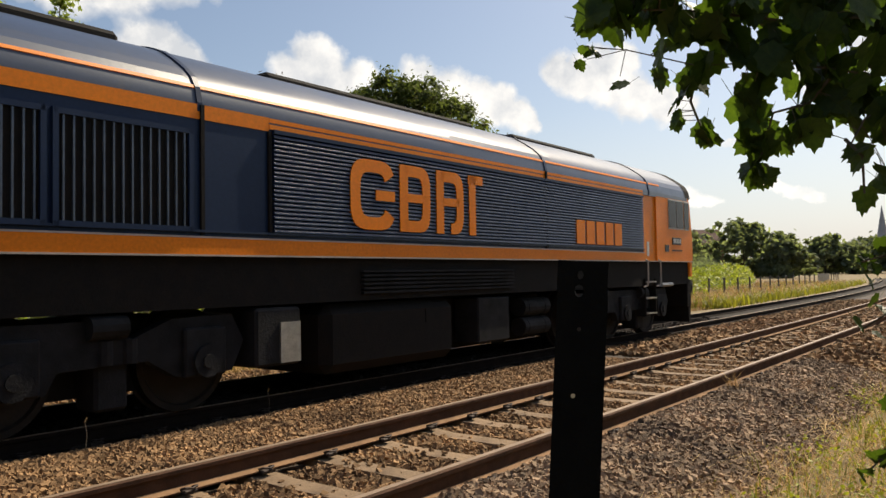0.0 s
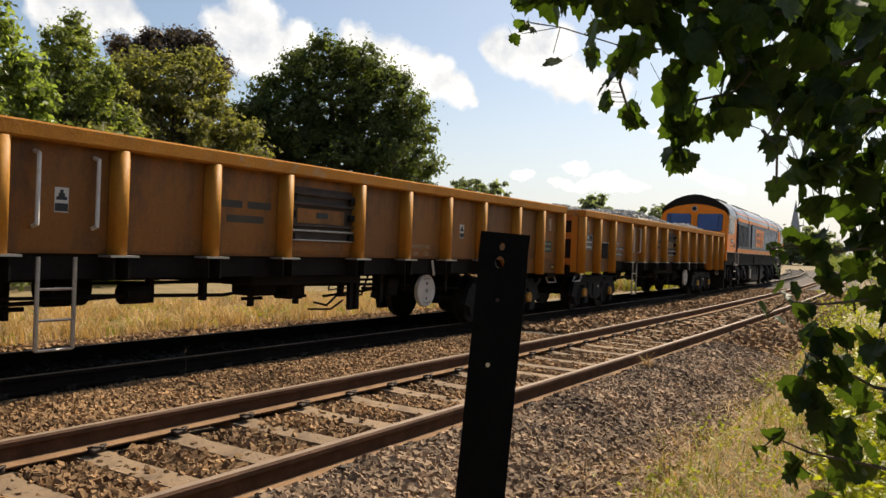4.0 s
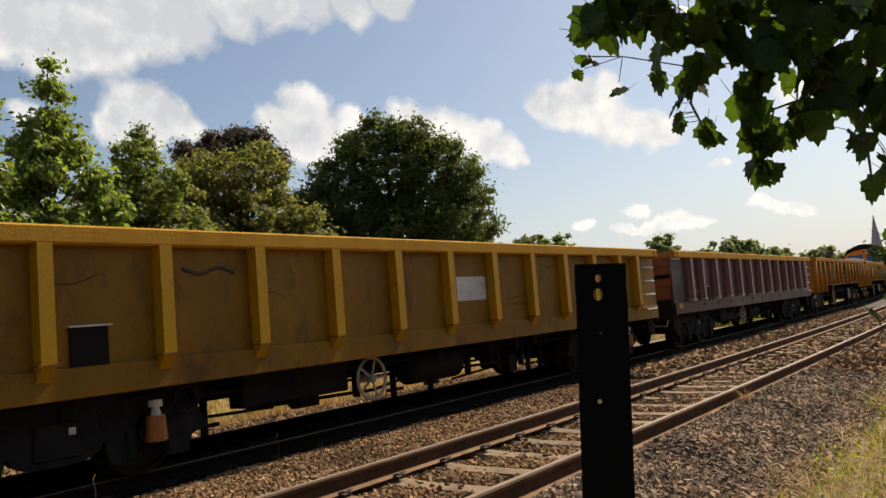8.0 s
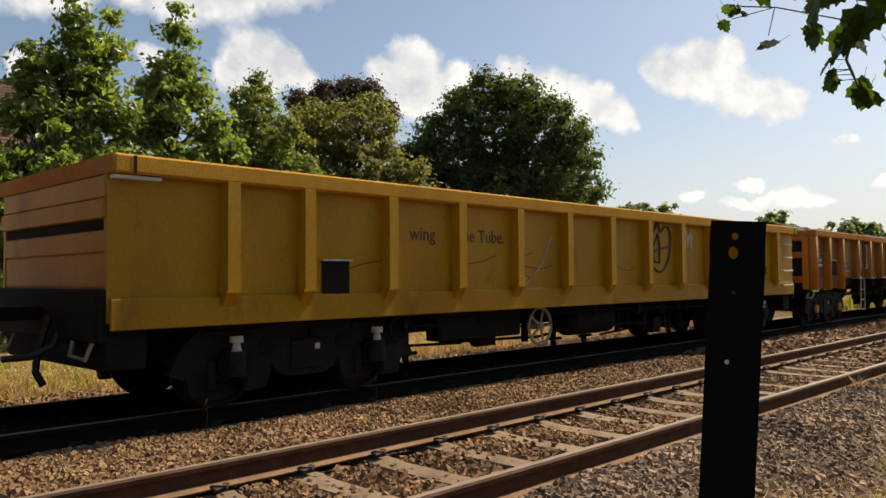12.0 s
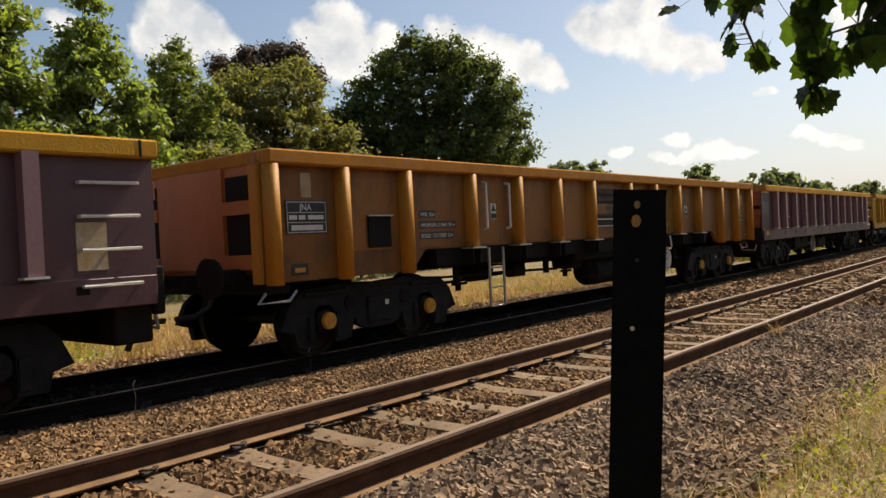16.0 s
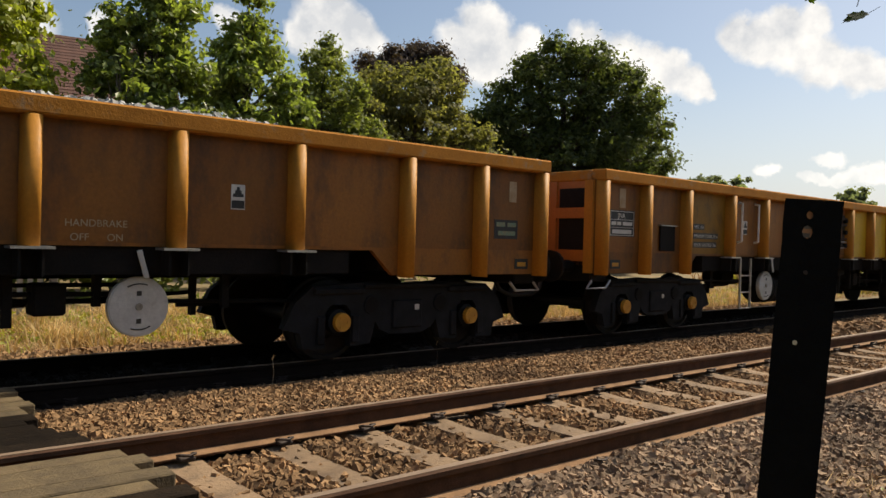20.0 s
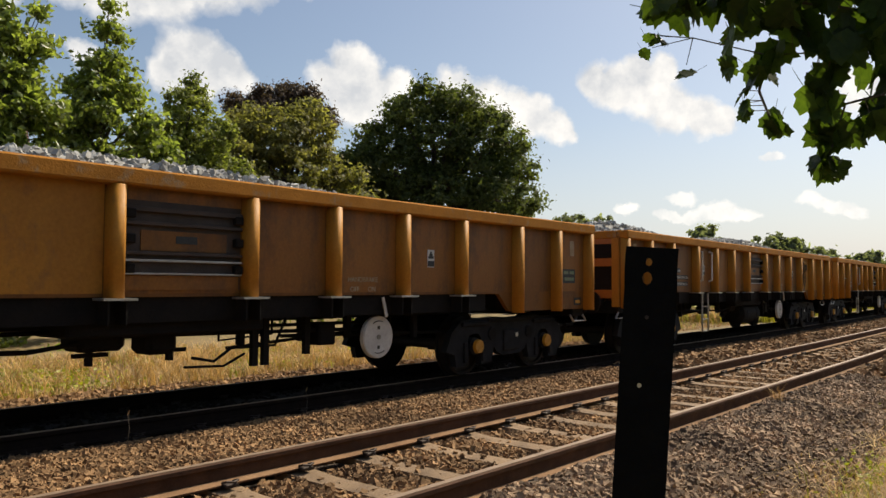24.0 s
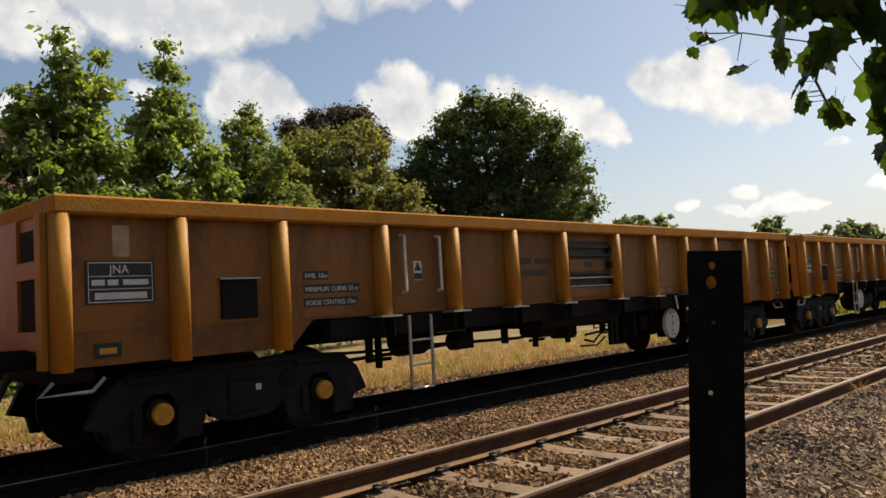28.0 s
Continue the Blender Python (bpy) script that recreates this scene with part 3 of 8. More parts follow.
RAIL_PROFILE = [(-0.07, -0.159), (0.07, -0.159), (0.07, -0.148), (0.012, -0.130), (0.009, -0.048), (0.034, -0.036), (0.036, -0.010), (0.026, -0.001),
                (-0.026, -0.001), (-0.036, -0.010), (-0.034, -0.036), (-0.009, -0.048), (-0.012, -0.130), (-0.07, -0.148)]


def build_track(name, y_rails, z, label, sleepers, clips_to, darker=False):
    track = thing(name, label, "railway track", kind="structure")
    xs = [-40, -20, -10] + [-6 + 1.5 * i for i in range(60)] + [90, 96, 102, 108, 116, 124, 132, 140]
    for y in y_rails:
        part("rail", sweep(RAIL_PROFILE, [(x, y + bend(x), z) for x in xs]), M["dark_rail" if darker else "rail_rust"], track, "rusty steel rail with a worn shiny head")
        for e in (-1, 1):
            foot = [(e * 0.072, -0.150), (e * 0.072, -0.145), (e * 0.016, -0.124), (e * 0.014, -0.130)]
            part("rail_foot", sweep(foot, [(x, y + bend(x), z) for x in xs]), M["dark_rail" if darker else "rail_foot"], track, "rail foot, light and shade painted into its colour")
        head = [(-0.024, -0.002), (0.024, -0.002), (0.024, 0.003), (-0.024, 0.003)]
        part("rail_head", sweep(head, [(x, y + bend(x), z) for x in xs]), M["rail_top"], track, "polished running surface")
    mid = (y_rails[0] + y_rails[1]) / 2
    bm = bmesh.new()
    prof = []
    for u in (-1.25, -0.95, -0.45, 0.0, 0.45, 0.95, 1.25):      # the sleeper's top is dished in the middle
        w = 0.125 if abs(u) > 0.5 else 0.105
        h = -0.165 if abs(u) > 0.5 else -0.195
        prof.append((u, w, h))
    prev = None
    for u, w, h in prof:
        ring = [bm.verts.new(c) for c in ((-w - 0.03, u, -0.33), (w + 0.03, u, -0.33), (w, u, h), (-w, u, h))]
        if prev:
            for i in range(4):
                bm.faces.new((prev[i], prev[(i + 1) % 4], ring[(i + 1) % 4], ring[i]))
        else:
            bm.faces.new(ring)
        prev = ring
    bm.faces.new(prev[::-1])
    bmesh.ops.recalc_face_normals(bm, faces=bm.faces)
    sleeper_me = finish(bm, "sleeper", M["dark_sleeper" if darker else "sleeper"])
    cb = bmesh.new()
    add_box(cb, -0.05, 0.05, -0.03, 0.03, 0, 0.025, 0.006)
    add_tube(cb, [(-0.045, 0.025, 0.03), (-0.045, -0.03, 0.045), (0.0, -0.045, 0.04), (0.045, -0.03, 0.045), (0.045, 0.025, 0.03)], 0.009, 5)
    clip_me = finish(cb, "rail_clip", M["clip"])
    for i in range(*sleepers):
        x = 6.0 + 0.65 * i
        s = part("sleeper", sleeper_me, None, track, at=pose(x, mid + bend(x), z, 0, 0, math.degrees(math.atan(2 * K * max(x, 0)))))
        if x < clips_to and x > 1.0:
            for y in y_rails:
                for side in (-1, 1):
                    part("rail_clip", clip_me, None, s, at=pose(0, y - mid + side * 0.098, -0.16, 0, 0, 0 if side < 0 else 180))
    return track


def build_crossing():
    deck = thing("foot_crossing", "weathered grey timber boards of a foot crossing between the rails", "crossing", kind="structure")
    rr = random.Random(4)
    y = RAIL_A + 0.10
    rows = []
    while y < RAIL_B - 0.20:
        rows.append((y, -0.012)); y += 0.158
    y = RAIL_B + 0.09
    while y < YC - 0.7525 - 0.16:
        rows.append((y, -0.015)); y += 0.158
    for y, z in rows:
        end = 2.36 + rr.uniform(-0.16, 0.05) + (0.04 if y < 4.6 else -0.12)
        bm = box(-2.6, end, 0, 0.15, -0.13, 0, 0.008)
        for v in bm.verts:
            v.co.z += 0.004 * noise.noise(v.co * 3)
        part("plank", bm, M["black_plank" if y < 3.62 or 4.65 < y < 5.55 else "plank"], deck, "black plank" if y < 3.62 or 4.65 < y < 5.55 else "", at=pose(0, y, z + rr.uniform(-0.008, 0.006), rr.uniform(-1, 1), 0, rr.uniform(-0.15, 0.15)))


build_ground()
build_track("near_track", (RAIL_A, RAIL_B), 0.0, "nearer railway track of rusty rails on pale concrete sleepers", (-9, 60), 18)
# Rails and sleepers here use the colours with shade painted in.
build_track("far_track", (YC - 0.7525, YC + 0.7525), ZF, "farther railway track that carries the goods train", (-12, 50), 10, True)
build_crossing()


# ---- fence post beside the camera ----
def build_post():
    """A leaning black post of 124 x 60 mm with two drilled holes and a bright screw."""
    post = thing("fence_post", "leaning black tarred fence post with drilled holes", "post")
    w, d, h = 0.062, 0.030, 1.75
    bm = bmesh.new()
    holes = [(-0.006, -0.035, 0.008), (-0.008, -0.075, 0.012)]
    zs = [0.0, -0.015, -0.055, -0.100, -0.30, -0.6, -0.9, -1.2, -h]

    def grid_face(y):
        out = {}
        for z in zs:
            for x in (-w, w):
                out[x, z] = bm.verts.new((x + 0.0015 * math.sin(z * 40), y, z))
        return out
    front, back = grid_face(-d), grid_face(d)
    for a, b in zip(zs, zs[1:]):
        hole = next((c for c in holes if b < c[1] < a), None)
        rings = []
        for g, flip in ((front, 1), (back, -1)):
            corners = [g[-w, a], g[w, a], g[w, b], g[-w, b]]
            if hole is None:
                bm.faces.new(corners if flip < 0 else corners[::-1])
                continue
            ring = [bm.verts.new((hole[0] + hole[2] * math.cos(math.radians(135 - 45 * i)), corners[0].co.y, hole[1] + 1.35 * hole[2] * math.sin(math.radians(135 - 45 * i)))) for i in range(8)]
            for i in range(4):
                q = [corners[i], corners[(i + 1) % 4], ring[(2 * i + 2) % 8], ring[2 * i + 1], ring[2 * i]]
                bm.faces.new(q)
            rings.append(ring)
        if rings:
            for i in range(8):
                bm.faces.new((rings[0][i], rings[0][(i + 1) % 8], rings[1][(i + 1) % 8], rings[1][i]))
        for x in (-w, w):
            bm.faces.new((front[x, a], front[x, b], back[x, b], back[x, a]))
    bm.faces.new((front[-w, 0], front[w, 0], back[w, 0], back[-w, 0]))
    bmesh.ops.recalc_face_normals(bm, faces=bm.faces)
    part("shaft", bm, M["post"], post)
    part("screw", cyl((-0.012, -d - 0.004, -0.335), (-0.012, -d + 0.002, -0.335), 0.0055, n=10), M["screw"], post, "bright screw head")
    part("screw", cyl((-0.004, -d - 0.003, -0.17), (-0.004, -d + 0.002, -0.17), 0.005, n=10), M["clip"], post, "dull screw head")
    post.matrix_basis = pose(2.74, 0.888, 1.285, 0, 0, -64) @ pose(0, 0, 0, 0, 3.6, 0)


build_post()


# ---- the train ----
HALF = 1.36          # half width over the ribs
LW, PITCH = 14.85, 15.95
WHEEL_R = 0.42


def wheelset_mesh(r, gauge=1.505):
    """Two flanged wheels on one axle, turned as a single profile."""
    g = gauge / 2
    half = [(0.0, 0.07), (g - 0.10, 0.075), (g - 0.09, 0.13), (g - 0.085, r + 0.028), (g - 0.06, r + 0.026), (g - 0.055, r), (g + 0.06, r - 0.006), (g + 0.065, r * 0.88), (g + 0.035, r * 0.84),
            (g + 0.030, 0.20), (g + 0.075, 0.16), (g + 0.08, 0.08), (1.0, 0.075), (1.0, 0.0001)]
    prof = [(-y, q) for y, q in half[:0:-1]] + half
    n = 30
    bm = bmesh.new()
    rings = [[bm.verts.new((q * math.cos(2 * math.pi * i / n), y, q * math.sin(2 * math.pi * i / n))) for i in range(n)] for y, q in prof]
    for a, b in zip(rings, rings[1:]):
        for i in range(n):
            bm.faces.new((a[i], a[(i + 1) % n], b[(i + 1) % n], b[i]))
    bmesh.ops.recalc_face_normals(bm, faces=bm.faces)
    return finish(bm, "wheelset", M["wheel"])


def side_frame_mesh(wb, r):
    """One cast side frame with pedestals over the axles, standing out to -y from y = 0."""
    bm = bmesh.new()
    h = wb / 2
    def arch(c):                    # inverted U over an axle, from its inner to its outer leg
        return [(c - 0.15, r - 0.26), (c - 0.15, r + 0.10), (c - 0.09, r + 0.17), (c + 0.09, r + 0.17), (c + 0.15, r + 0.10), (c + 0.15, r - 0.26)]
    prof = [(-h - 0.62, r - 0.05), (-h - 0.50, r + 0.20), (-h - 0.30, r + 0.36), (-h + 0.45, r + 0.40), (0.0, r + 0.38), (h - 0.45, r + 0.40), (h + 0.30, r + 0.36), (h + 0.50, r + 0.20), (h + 0.62, r - 0.05),
            (h + 0.44, r - 0.10), (h + 0.40, r - 0.26)] + arch(h)[::-1] + [(h - 0.40, r - 0.24), (h - 0.46, r - 0.02), (0.36, r - 0.10), (0.22, r - 0.16), (-0.22, r - 0.16), (-0.36, r - 0.10), (-h + 0.46, r - 0.02), (-h + 0.40, r - 0.24)] \
        + arch(-h)[::-1] + [(-h - 0.40, r - 0.26), (-h - 0.44, r - 0.10)]
    ring = [[bm.verts.new((x, y, z)) for x, z in prof] for y in (0.05, -0.05)]
    n = len(prof)
    for i in range(n):
        bm.faces.new((ring[0][i], ring[0][(i + 1) % n], ring[1][(i + 1) % n], ring[1][i]))
    bm.faces.new(ring[0])
    bm.faces.new(ring[1])
    for x in (-h, h):               # axlebox in its arch, friction plates on the legs, top flange
        add_cyl(bm, (x, 0.04, r), (x, -0.06, r), 0.125, n=14)
        add_box(bm, x - 0.25, x - 0.16, -0.075, -0.04, r - 0.22, r + 0.06, 0.01)
        add_box(bm, x + 0.16, x + 0.25, -0.075, -0.04, r - 0.22, r + 0.06, 0.01)
        add_box(bm, x - 0.30, x + 0.30, -0.085, -0.04, r + 0.28, r + 0.34, 0.01)
    add_box(bm, -h + 0.3, h - 0.3, -0.085, -0.04, r + 0.33, r + 0.38, 0.01)
    for x in (-0.47, 0.47):         # raised rings round the lightening holes
        add_cyl(bm, (x, -0.03, r + 0.16), (x, -0.065, r + 0.16), 0.105, 0.095, n=14)
    add_box(bm, -0.20, 0.20, -0.075, -0.04, r - 0.10, r + 0.20, 0.012)
    bmesh.ops.recalc_face_normals(bm, faces=bm.faces)
    return finish(bm, "side_frame", M["bogie"])


def bolster_mesh(wb, r):
    bm = box(-0.24, 0.24, -0.93, 0.93, r + 0.02, r + 0.34, 0.03)
    return finish(bm, "bogie", M["bogie"])


WAGON_WB = 1.75
WAGON_BOGIE, WAGON_FRAME = bolster_mesh(WAGON_WB, WHEEL_R), side_frame_mesh(WAGON_WB, WHEEL_R)
WAGON_WHEELS = wheelset_mesh(WHEEL_R)
cap_bm = cyl((0, 0, 0), (0, -0.045, 0), 0.098, 0.092, n=20)
for k in range(3):
    a = 2 * math.pi * k / 3
    add_cyl(cap_bm, (0.055 * math.cos(a), -0.045, 0.055 * math.sin(a)), (0.055 * math.cos(a), -0.055, 0.055 * math.sin(a)), 0.014, n=6)
CAP_ME = finish(cap_bm, "axle_cap", M["cap"])
CAP_DARK = CAP_ME.copy()
CAP_DARK.materials.clear()
CAP_DARK.materials.append(M["bogie"])
# Flat dark disc that paints the shade inside a lightening hole.
HOLE_ME = finish(cyl((0, 0, 0), (0, -0.004, 0), 0.08, n=14), "frame_hole", M["under"])
LABEL_ME = finish(box(-0.03, 0.03, -0.004, 0, -0.03, 0.03), "frame_label", M["white"])
TURNING = []          # wheelsets and their x on the bogie


def add_bogie(wagon, x, yellow_caps):
    b = part("bogie", WAGON_BOGIE, None, wagon, at=pose(x, 0, 0))
    for side in (-1, 1):
        part("side_frame", WAGON_FRAME, None, b, at=pose(0, side * 0.97, 0, 0, 0, 0 if side < 0 else 180))
        for hx in (-0.47, 0.47):
            part("frame_hole", HOLE_ME, None, b, at=pose(hx, side * 1.037, WHEEL_R + 0.16, 0, 0, 0 if side < 0 else 180))
        part("frame_label", LABEL_ME, None, b, at=pose(0.12, side * 1.046, WHEEL_R + 0.12, 0, 0, 0 if side < 0 else 180))
    for s in (-1, 1):
        w = part("wheelset", WAGON_WHEELS, None, b, at=pose(s * WAGON_WB / 2, 0, WHEEL_R))
        TURNING.append((w, s * WAGON_WB / 2, WHEEL_R))
        for side in (-1, 1):
            part("axle_cap", CAP_ME if yellow_caps else CAP_DARK, None, b, at=pose(s * WAGON_WB / 2, side * 1.07, WHEEL_R, 0, 0, 0 if side < 0 else 180))


def d_rib(z0, z1, w=0.070, out=0.150):
    """A pressed channel stiffener with rounded edges, its back on y = 0, standing out to -y."""
    bm = bmesh.new()
    half = [(1.0, 0.0), (0.98, 0.5), (0.87, 0.78), (0.63, 0.94), (0.3, 1.0)]
    prof = [(-x * w, -y * out) for x, y in half] + [(x * w, -y * out) for x, y in half[::-1]]
    ring0, ring1 = [bm.verts.new((x, y, z0)) for x, y in prof], [bm.verts.new((x, y, z1)) for x, y in prof]
    for i in range(len(prof) - 1):
        bm.faces.new((ring0[i], ring0[i + 1], ring1[i + 1], ring1[i]))
    bm.faces.new(ring0)
    bm.faces.new(ring1[::-1])
    bmesh.ops.recalc_face_normals(bm, faces=bm.faces)
    return bm


RIB_ME = {}


def round_rib(z0):
    if z0 not in RIB_ME:
        me = finish(d_rib(z0, Z_TOP - 0.15), "rib", M["rib_orange"])
        for f in me.polygons:
            f.use_smooth = len(f.vertices) == 4
        RIB_ME[z0] = me
    return RIB_ME[z0]


def flat_rib(z0, z1, w=0.078, out=0.135, slope=0.16):
    """A folded channel stiffener whose foot slopes back to the sill."""
    bm = bmesh.new()
    prof = [(0, z0 - slope), (-0.02, z0 - slope), (-out, z0), (-out, z1), (0, z1)]
    rings = [[bm.verts.new((x, y, z)) for y, z in prof] for x in (-w, w)]
    n = len(prof)
    for i in range(n):
        bm.faces.new((rings[0][i], rings[0][(i + 1) % n], rings[1][(i + 1) % n], rings[1][i]))
    bm.faces.new(rings[0])
    bm.faces.new(rings[1][::-1])
    bmesh.ops.recalc_face_normals(bm, faces=bm.faces)
    return bm


FRAME_ME = {}


def underframe(wagon, solebar_z, deep, buffers=True):
    """Dark sill, cross members, brake rods, reservoir and couplings below the body."""
    def shared(key, make):
        key = (key, round(solebar_z, 3))
        if key not in FRAME_ME:
            FRAME_ME[key] = finish(make(), key[0], M["under"])
        return FRAME_ME[key]
    sole = shared("sole_bar", lambda: box(-LW / 2 + 0.40, LW / 2 - 0.40, -0.09, 0.09, solebar_z - 0.30, solebar_z - 0.004))
    for s in (-1, 1):
        part("sole_bar", sole, None, wagon, at=pose(0, s * 0.55, 0))
    cross = shared("cross_member", lambda: box(-0.06, 0.06, -1.08, 1.08, solebar_z - 0.22, solebar_z - 0.008))
    for i in range(9):
        part("cross_member", cross, None, wagon, at=pose(-5.2 + 1.3 * i, 0, 0))
    if deep:
        outer = shared("outer_sole_bar", lambda: box(-LW / 2 + 2.75, LW / 2 - 2.75, -0.07, 0.07, solebar_z - 0.24, solebar_z))
        for s in (-1, 1):
            part("outer_sole_bar", outer, None, wagon, at=pose(0, s * 1.16, 0))
    stock = shared("headstock", lambda: box(-0.18, 0.18, -1.2, 1.2, solebar_z - 0.38, solebar_z - 0.02, 0.02))
    for s in (-1, 1):
        part("headstock", stock, None, wagon, at=pose(s * (LW / 2 - 0.2), 0, 0))
    rods = bmesh.new()
    z = solebar_z - 0.42
    add_tube(rods, [(-3.2, -0.9, z), (-1.2, -0.9, z - 0.05), (-0.4, -0.9, z + 0.05), (2.6, -0.9, z)], 0.022, 6)
    add_tube(rods, [(-3.0, -0.62, z + 0.1), (3.0, -0.62, z + 0.06)], 0.02, 6)
    for x in (-2.2, -1.5, 0.9, 1.7, 2.4):
        add_box(rods, x - 0.03, x + 0.03, -0.93, -0.85, z - 0.10, solebar_z - 0.2)
    add_cyl(rods, (-2.5, -0.85, z), (-2.2, -0.85, z), 0.11, n=12)
    add_box(rods, 1.9, 2.15, -0.98, -0.75, z - 0.16, z + 0.1, 0.02)
    add_tube(rods, [(-4.4, -0.98, z + 0.02), (-2.9, -0.98, z - 0.02)], 0.018, 5)
    add_tube(rods, [(1.0, -0.5, z - 0.16), (3.4, -0.5, z - 0.02)], 0.02, 5)
    for x in (-3.6, -0.6, 0.2, 2.9, 3.3):
        add_box(rods, x - 0.025, x + 0.025, -0.75, -0.68, z - 0.22, solebar_z - 0.2)
        add_box(rods, x - 0.16, x + 0.16, -0.76, -0.72, z - 0.14, z - 0.10)
    part("brake_rigging", rods, M["under"], wagon, "black brake rods and levers")
    if deep:
        part("valve_box", shared("valve_box", lambda: box(-0.80, -0.36, -0.95, -0.55, 0.66, 0.95, 0.05)), None, wagon, "black brake valve box")
        part("valve_box", shared("small_valve_box", lambda: box(-0.16, 0.16, -0.95, -0.60, 0.60, 0.92, 0.05)), None, wagon, "black brake valve box")
        part("centre_tray", shared("centre_tray", lambda: box(-1.0, 1.0, -1.15, 1.15, 0.80, 0.95, 0.02)), None, wagon, "black equipment tray")
        part("brake_cylinder", shared("brake_cylinder", lambda: cyl((-3.15, -0.55, 0.80), (-2.75, -0.55, 0.80), 0.19, n=18)), None, wagon, "black brake cylinder")

        def pipes():
            bm = bmesh.new()
            add_tube(bm, [(0.30, -0.95, 0.55), (0.55, -0.95, 0.50), (0.75, -0.95, 0.62), (1.30, -0.95, 0.62), (1.45, -0.95, 0.92)], 0.016, 5)
            add_tube(bm, [(0.62, -0.92, 0.92), (0.62, -0.92, 0.70), (1.28, -0.92, 0.74), (1.28, -0.92, 0.92)], 0.014, 5)
            add_tube(bm, [(0.25, -0.90, 0.46), (0.70, -0.90, 0.44), (0.95, -0.90, 0.55)], 0.014, 5)
            return bm
        part("pipework", shared("pipework", pipes), None, wagon, "bent black air pipes")
        for x, z0 in ((1.02, 0.42), (1.16, 0.42), (1.72, 0.50), (-3.95, 0.62), (3.5, 0.6)):
            part("hanger", shared("hanger_%d" % round(100 * z0), lambda: box(-0.035, 0.035, -0.99, -0.93, z0, 0.98)), None, wagon, at=pose(x, 0, 0))
        part("pull_rod", shared("pull_rod", lambda: add_tube(bmesh.new(), [(-4.6, -0.88, 0.66), (-3.2, -0.88, 0.69), (-2.3, -0.88, 0.73)], 0.022, 6)), None, wagon, "black brake pull rod")
        part("pull_rod", shared("far_pull_rod", lambda: add_tube(bmesh.new(), [(1.5, -0.80, 0.70), (2.3, -0.80, 0.68), (4.7, -0.80, 0.62)], 0.022, 6)), None, wagon, "black brake pull rod")
    for e in (-1, 1) if buffers else ():
        for s in (-1, 1):
            b = bmesh.new()
            x0 = e * LW / 2
            add_cyl(b, (x0, s * 0.87, 0.98), (x0 + e * 0.34, s * 0.87, 0.98), 0.085, n=12)
            add_cyl(b, (x0 + e * 0.34, s * 0.87, 0.98), (x0 + e * 0.40, s * 0.87, 0.98), 0.20, 0.21, n=18)
            part("buffer", b, M["under"], wagon, "black round buffer")
    for e in (-1, 1):
        hook = bmesh.new()
        add_box(hook, e * LW / 2 - 0.05 if e > 0 else -LW / 2 - 0.5, e * LW / 2 + 0.5 if e > 0 else -LW / 2 + 0.05, -0.06, 0.06, 0.88, 1.0)
        part("coupling", hook, M["under"], wagon, "black screw coupling")
        part("brake_hose", add_tube(bmesh.new(), [(e * (LW / 2 + 0.02), -0.42, 0.85), (e * (LW / 2 + 0.12), -0.45, 0.66), (e * (LW / 2 + 0.3), -0.45, 0.58), (e * (LW / 2 + 0.52), -0.45, 0.58)], 0.03, 7), M["black"], wagon, "black rubber brake hose")


def bars(words, size, material, at, wagon, name="lettering"):
    return part(name, text_mesh(words, size, material), None, wagon, at=at)


def side_pose(x, z, out):
    """A pose on the near side of a vehicle: x along it, z up, facing the camera's side."""
    return pose(x, -out, z, 90, 0, 0)


def bar_rows(rows, depth=0.003):
    """Plain bars (x0, x1, z0, z1) in the plane y = 0, standing out to -y."""
    bm = bmesh.new()
    for x0, x1, z0, z1 in rows:
        add_box(bm, x0, x1, -depth, 0, z0, z1)
    return bm


def stroke(points, r):
    pts = [Vector((x, 0, z)) for x, z in points]
    ends = [pts[0] * 2 - pts[1]] + pts + [pts[-1] * 2 - pts[-2]]
    smooth = [pts[0]]
    for a, b, c, d in zip(ends, ends[1:], ends[2:], ends[3:]):
        for k in (0.25, 0.5, 0.75, 1.0):
            smooth.append(0.5 * (2 * b + (c - a) * k + (2 * a - 5 * b + 4 * c - d) * k ** 2 + (3 * b - a - 3 * c + d) * k ** 3))
    return add_tube(bmesh.new(), smooth, r, 5)


def load_heap(wagon, height, seed, half_w, length):
    r = np.random.default_rng(seed)
    xs = np.linspace(-length / 2 + 0.15, length / 2 - 0.15, 60)
    ys = np.linspace(-half_w + 0.1, half_w - 0.1, 13)
    bm = bmesh.new()
    grid = [[bm.verts.new((x, y, 2.0 + height * (0.82 + 0.18 * math.sin(x * 0.75 + seed)) * (1 - (abs(y) / half_w) ** 2.5) * min(1, (length / 2 - abs(x)) / 1.2) + 0.03 * noise.noise(Vector((x * 2, y * 2, seed))))) for y in ys] for x in xs]
    pts = []
    for i in range(59):
        for j in range(12):
            bm.faces.new((grid[i][j], grid[i + 1][j], grid[i + 1][j + 1], grid[i][j + 1]))
    flat = [v.co.copy() for row in grid for v in row]
    load = part("stone_load", bm, M["load"], wagon, "heap of pale grey crushed stone", smooth=True)
    if height > 0.3:
        for c in flat:
            for _ in range(7):
                pts.append((c.x + r.uniform(-0.13, 0.13), c.y + r.uniform(-0.1, 0.1), c.z + 0.01))
        stone_cloud("load_stones", pts, r.uniform(0.03, 0.07, len(pts)), M["load"], "pale grey crushed stones", load)


PANELS = [1.065, 1.04, 1.30, 1.12, 1.11, 1.10, 1.38, 1.10, 1.11, 1.12, 1.30, 1.04, 1.065]
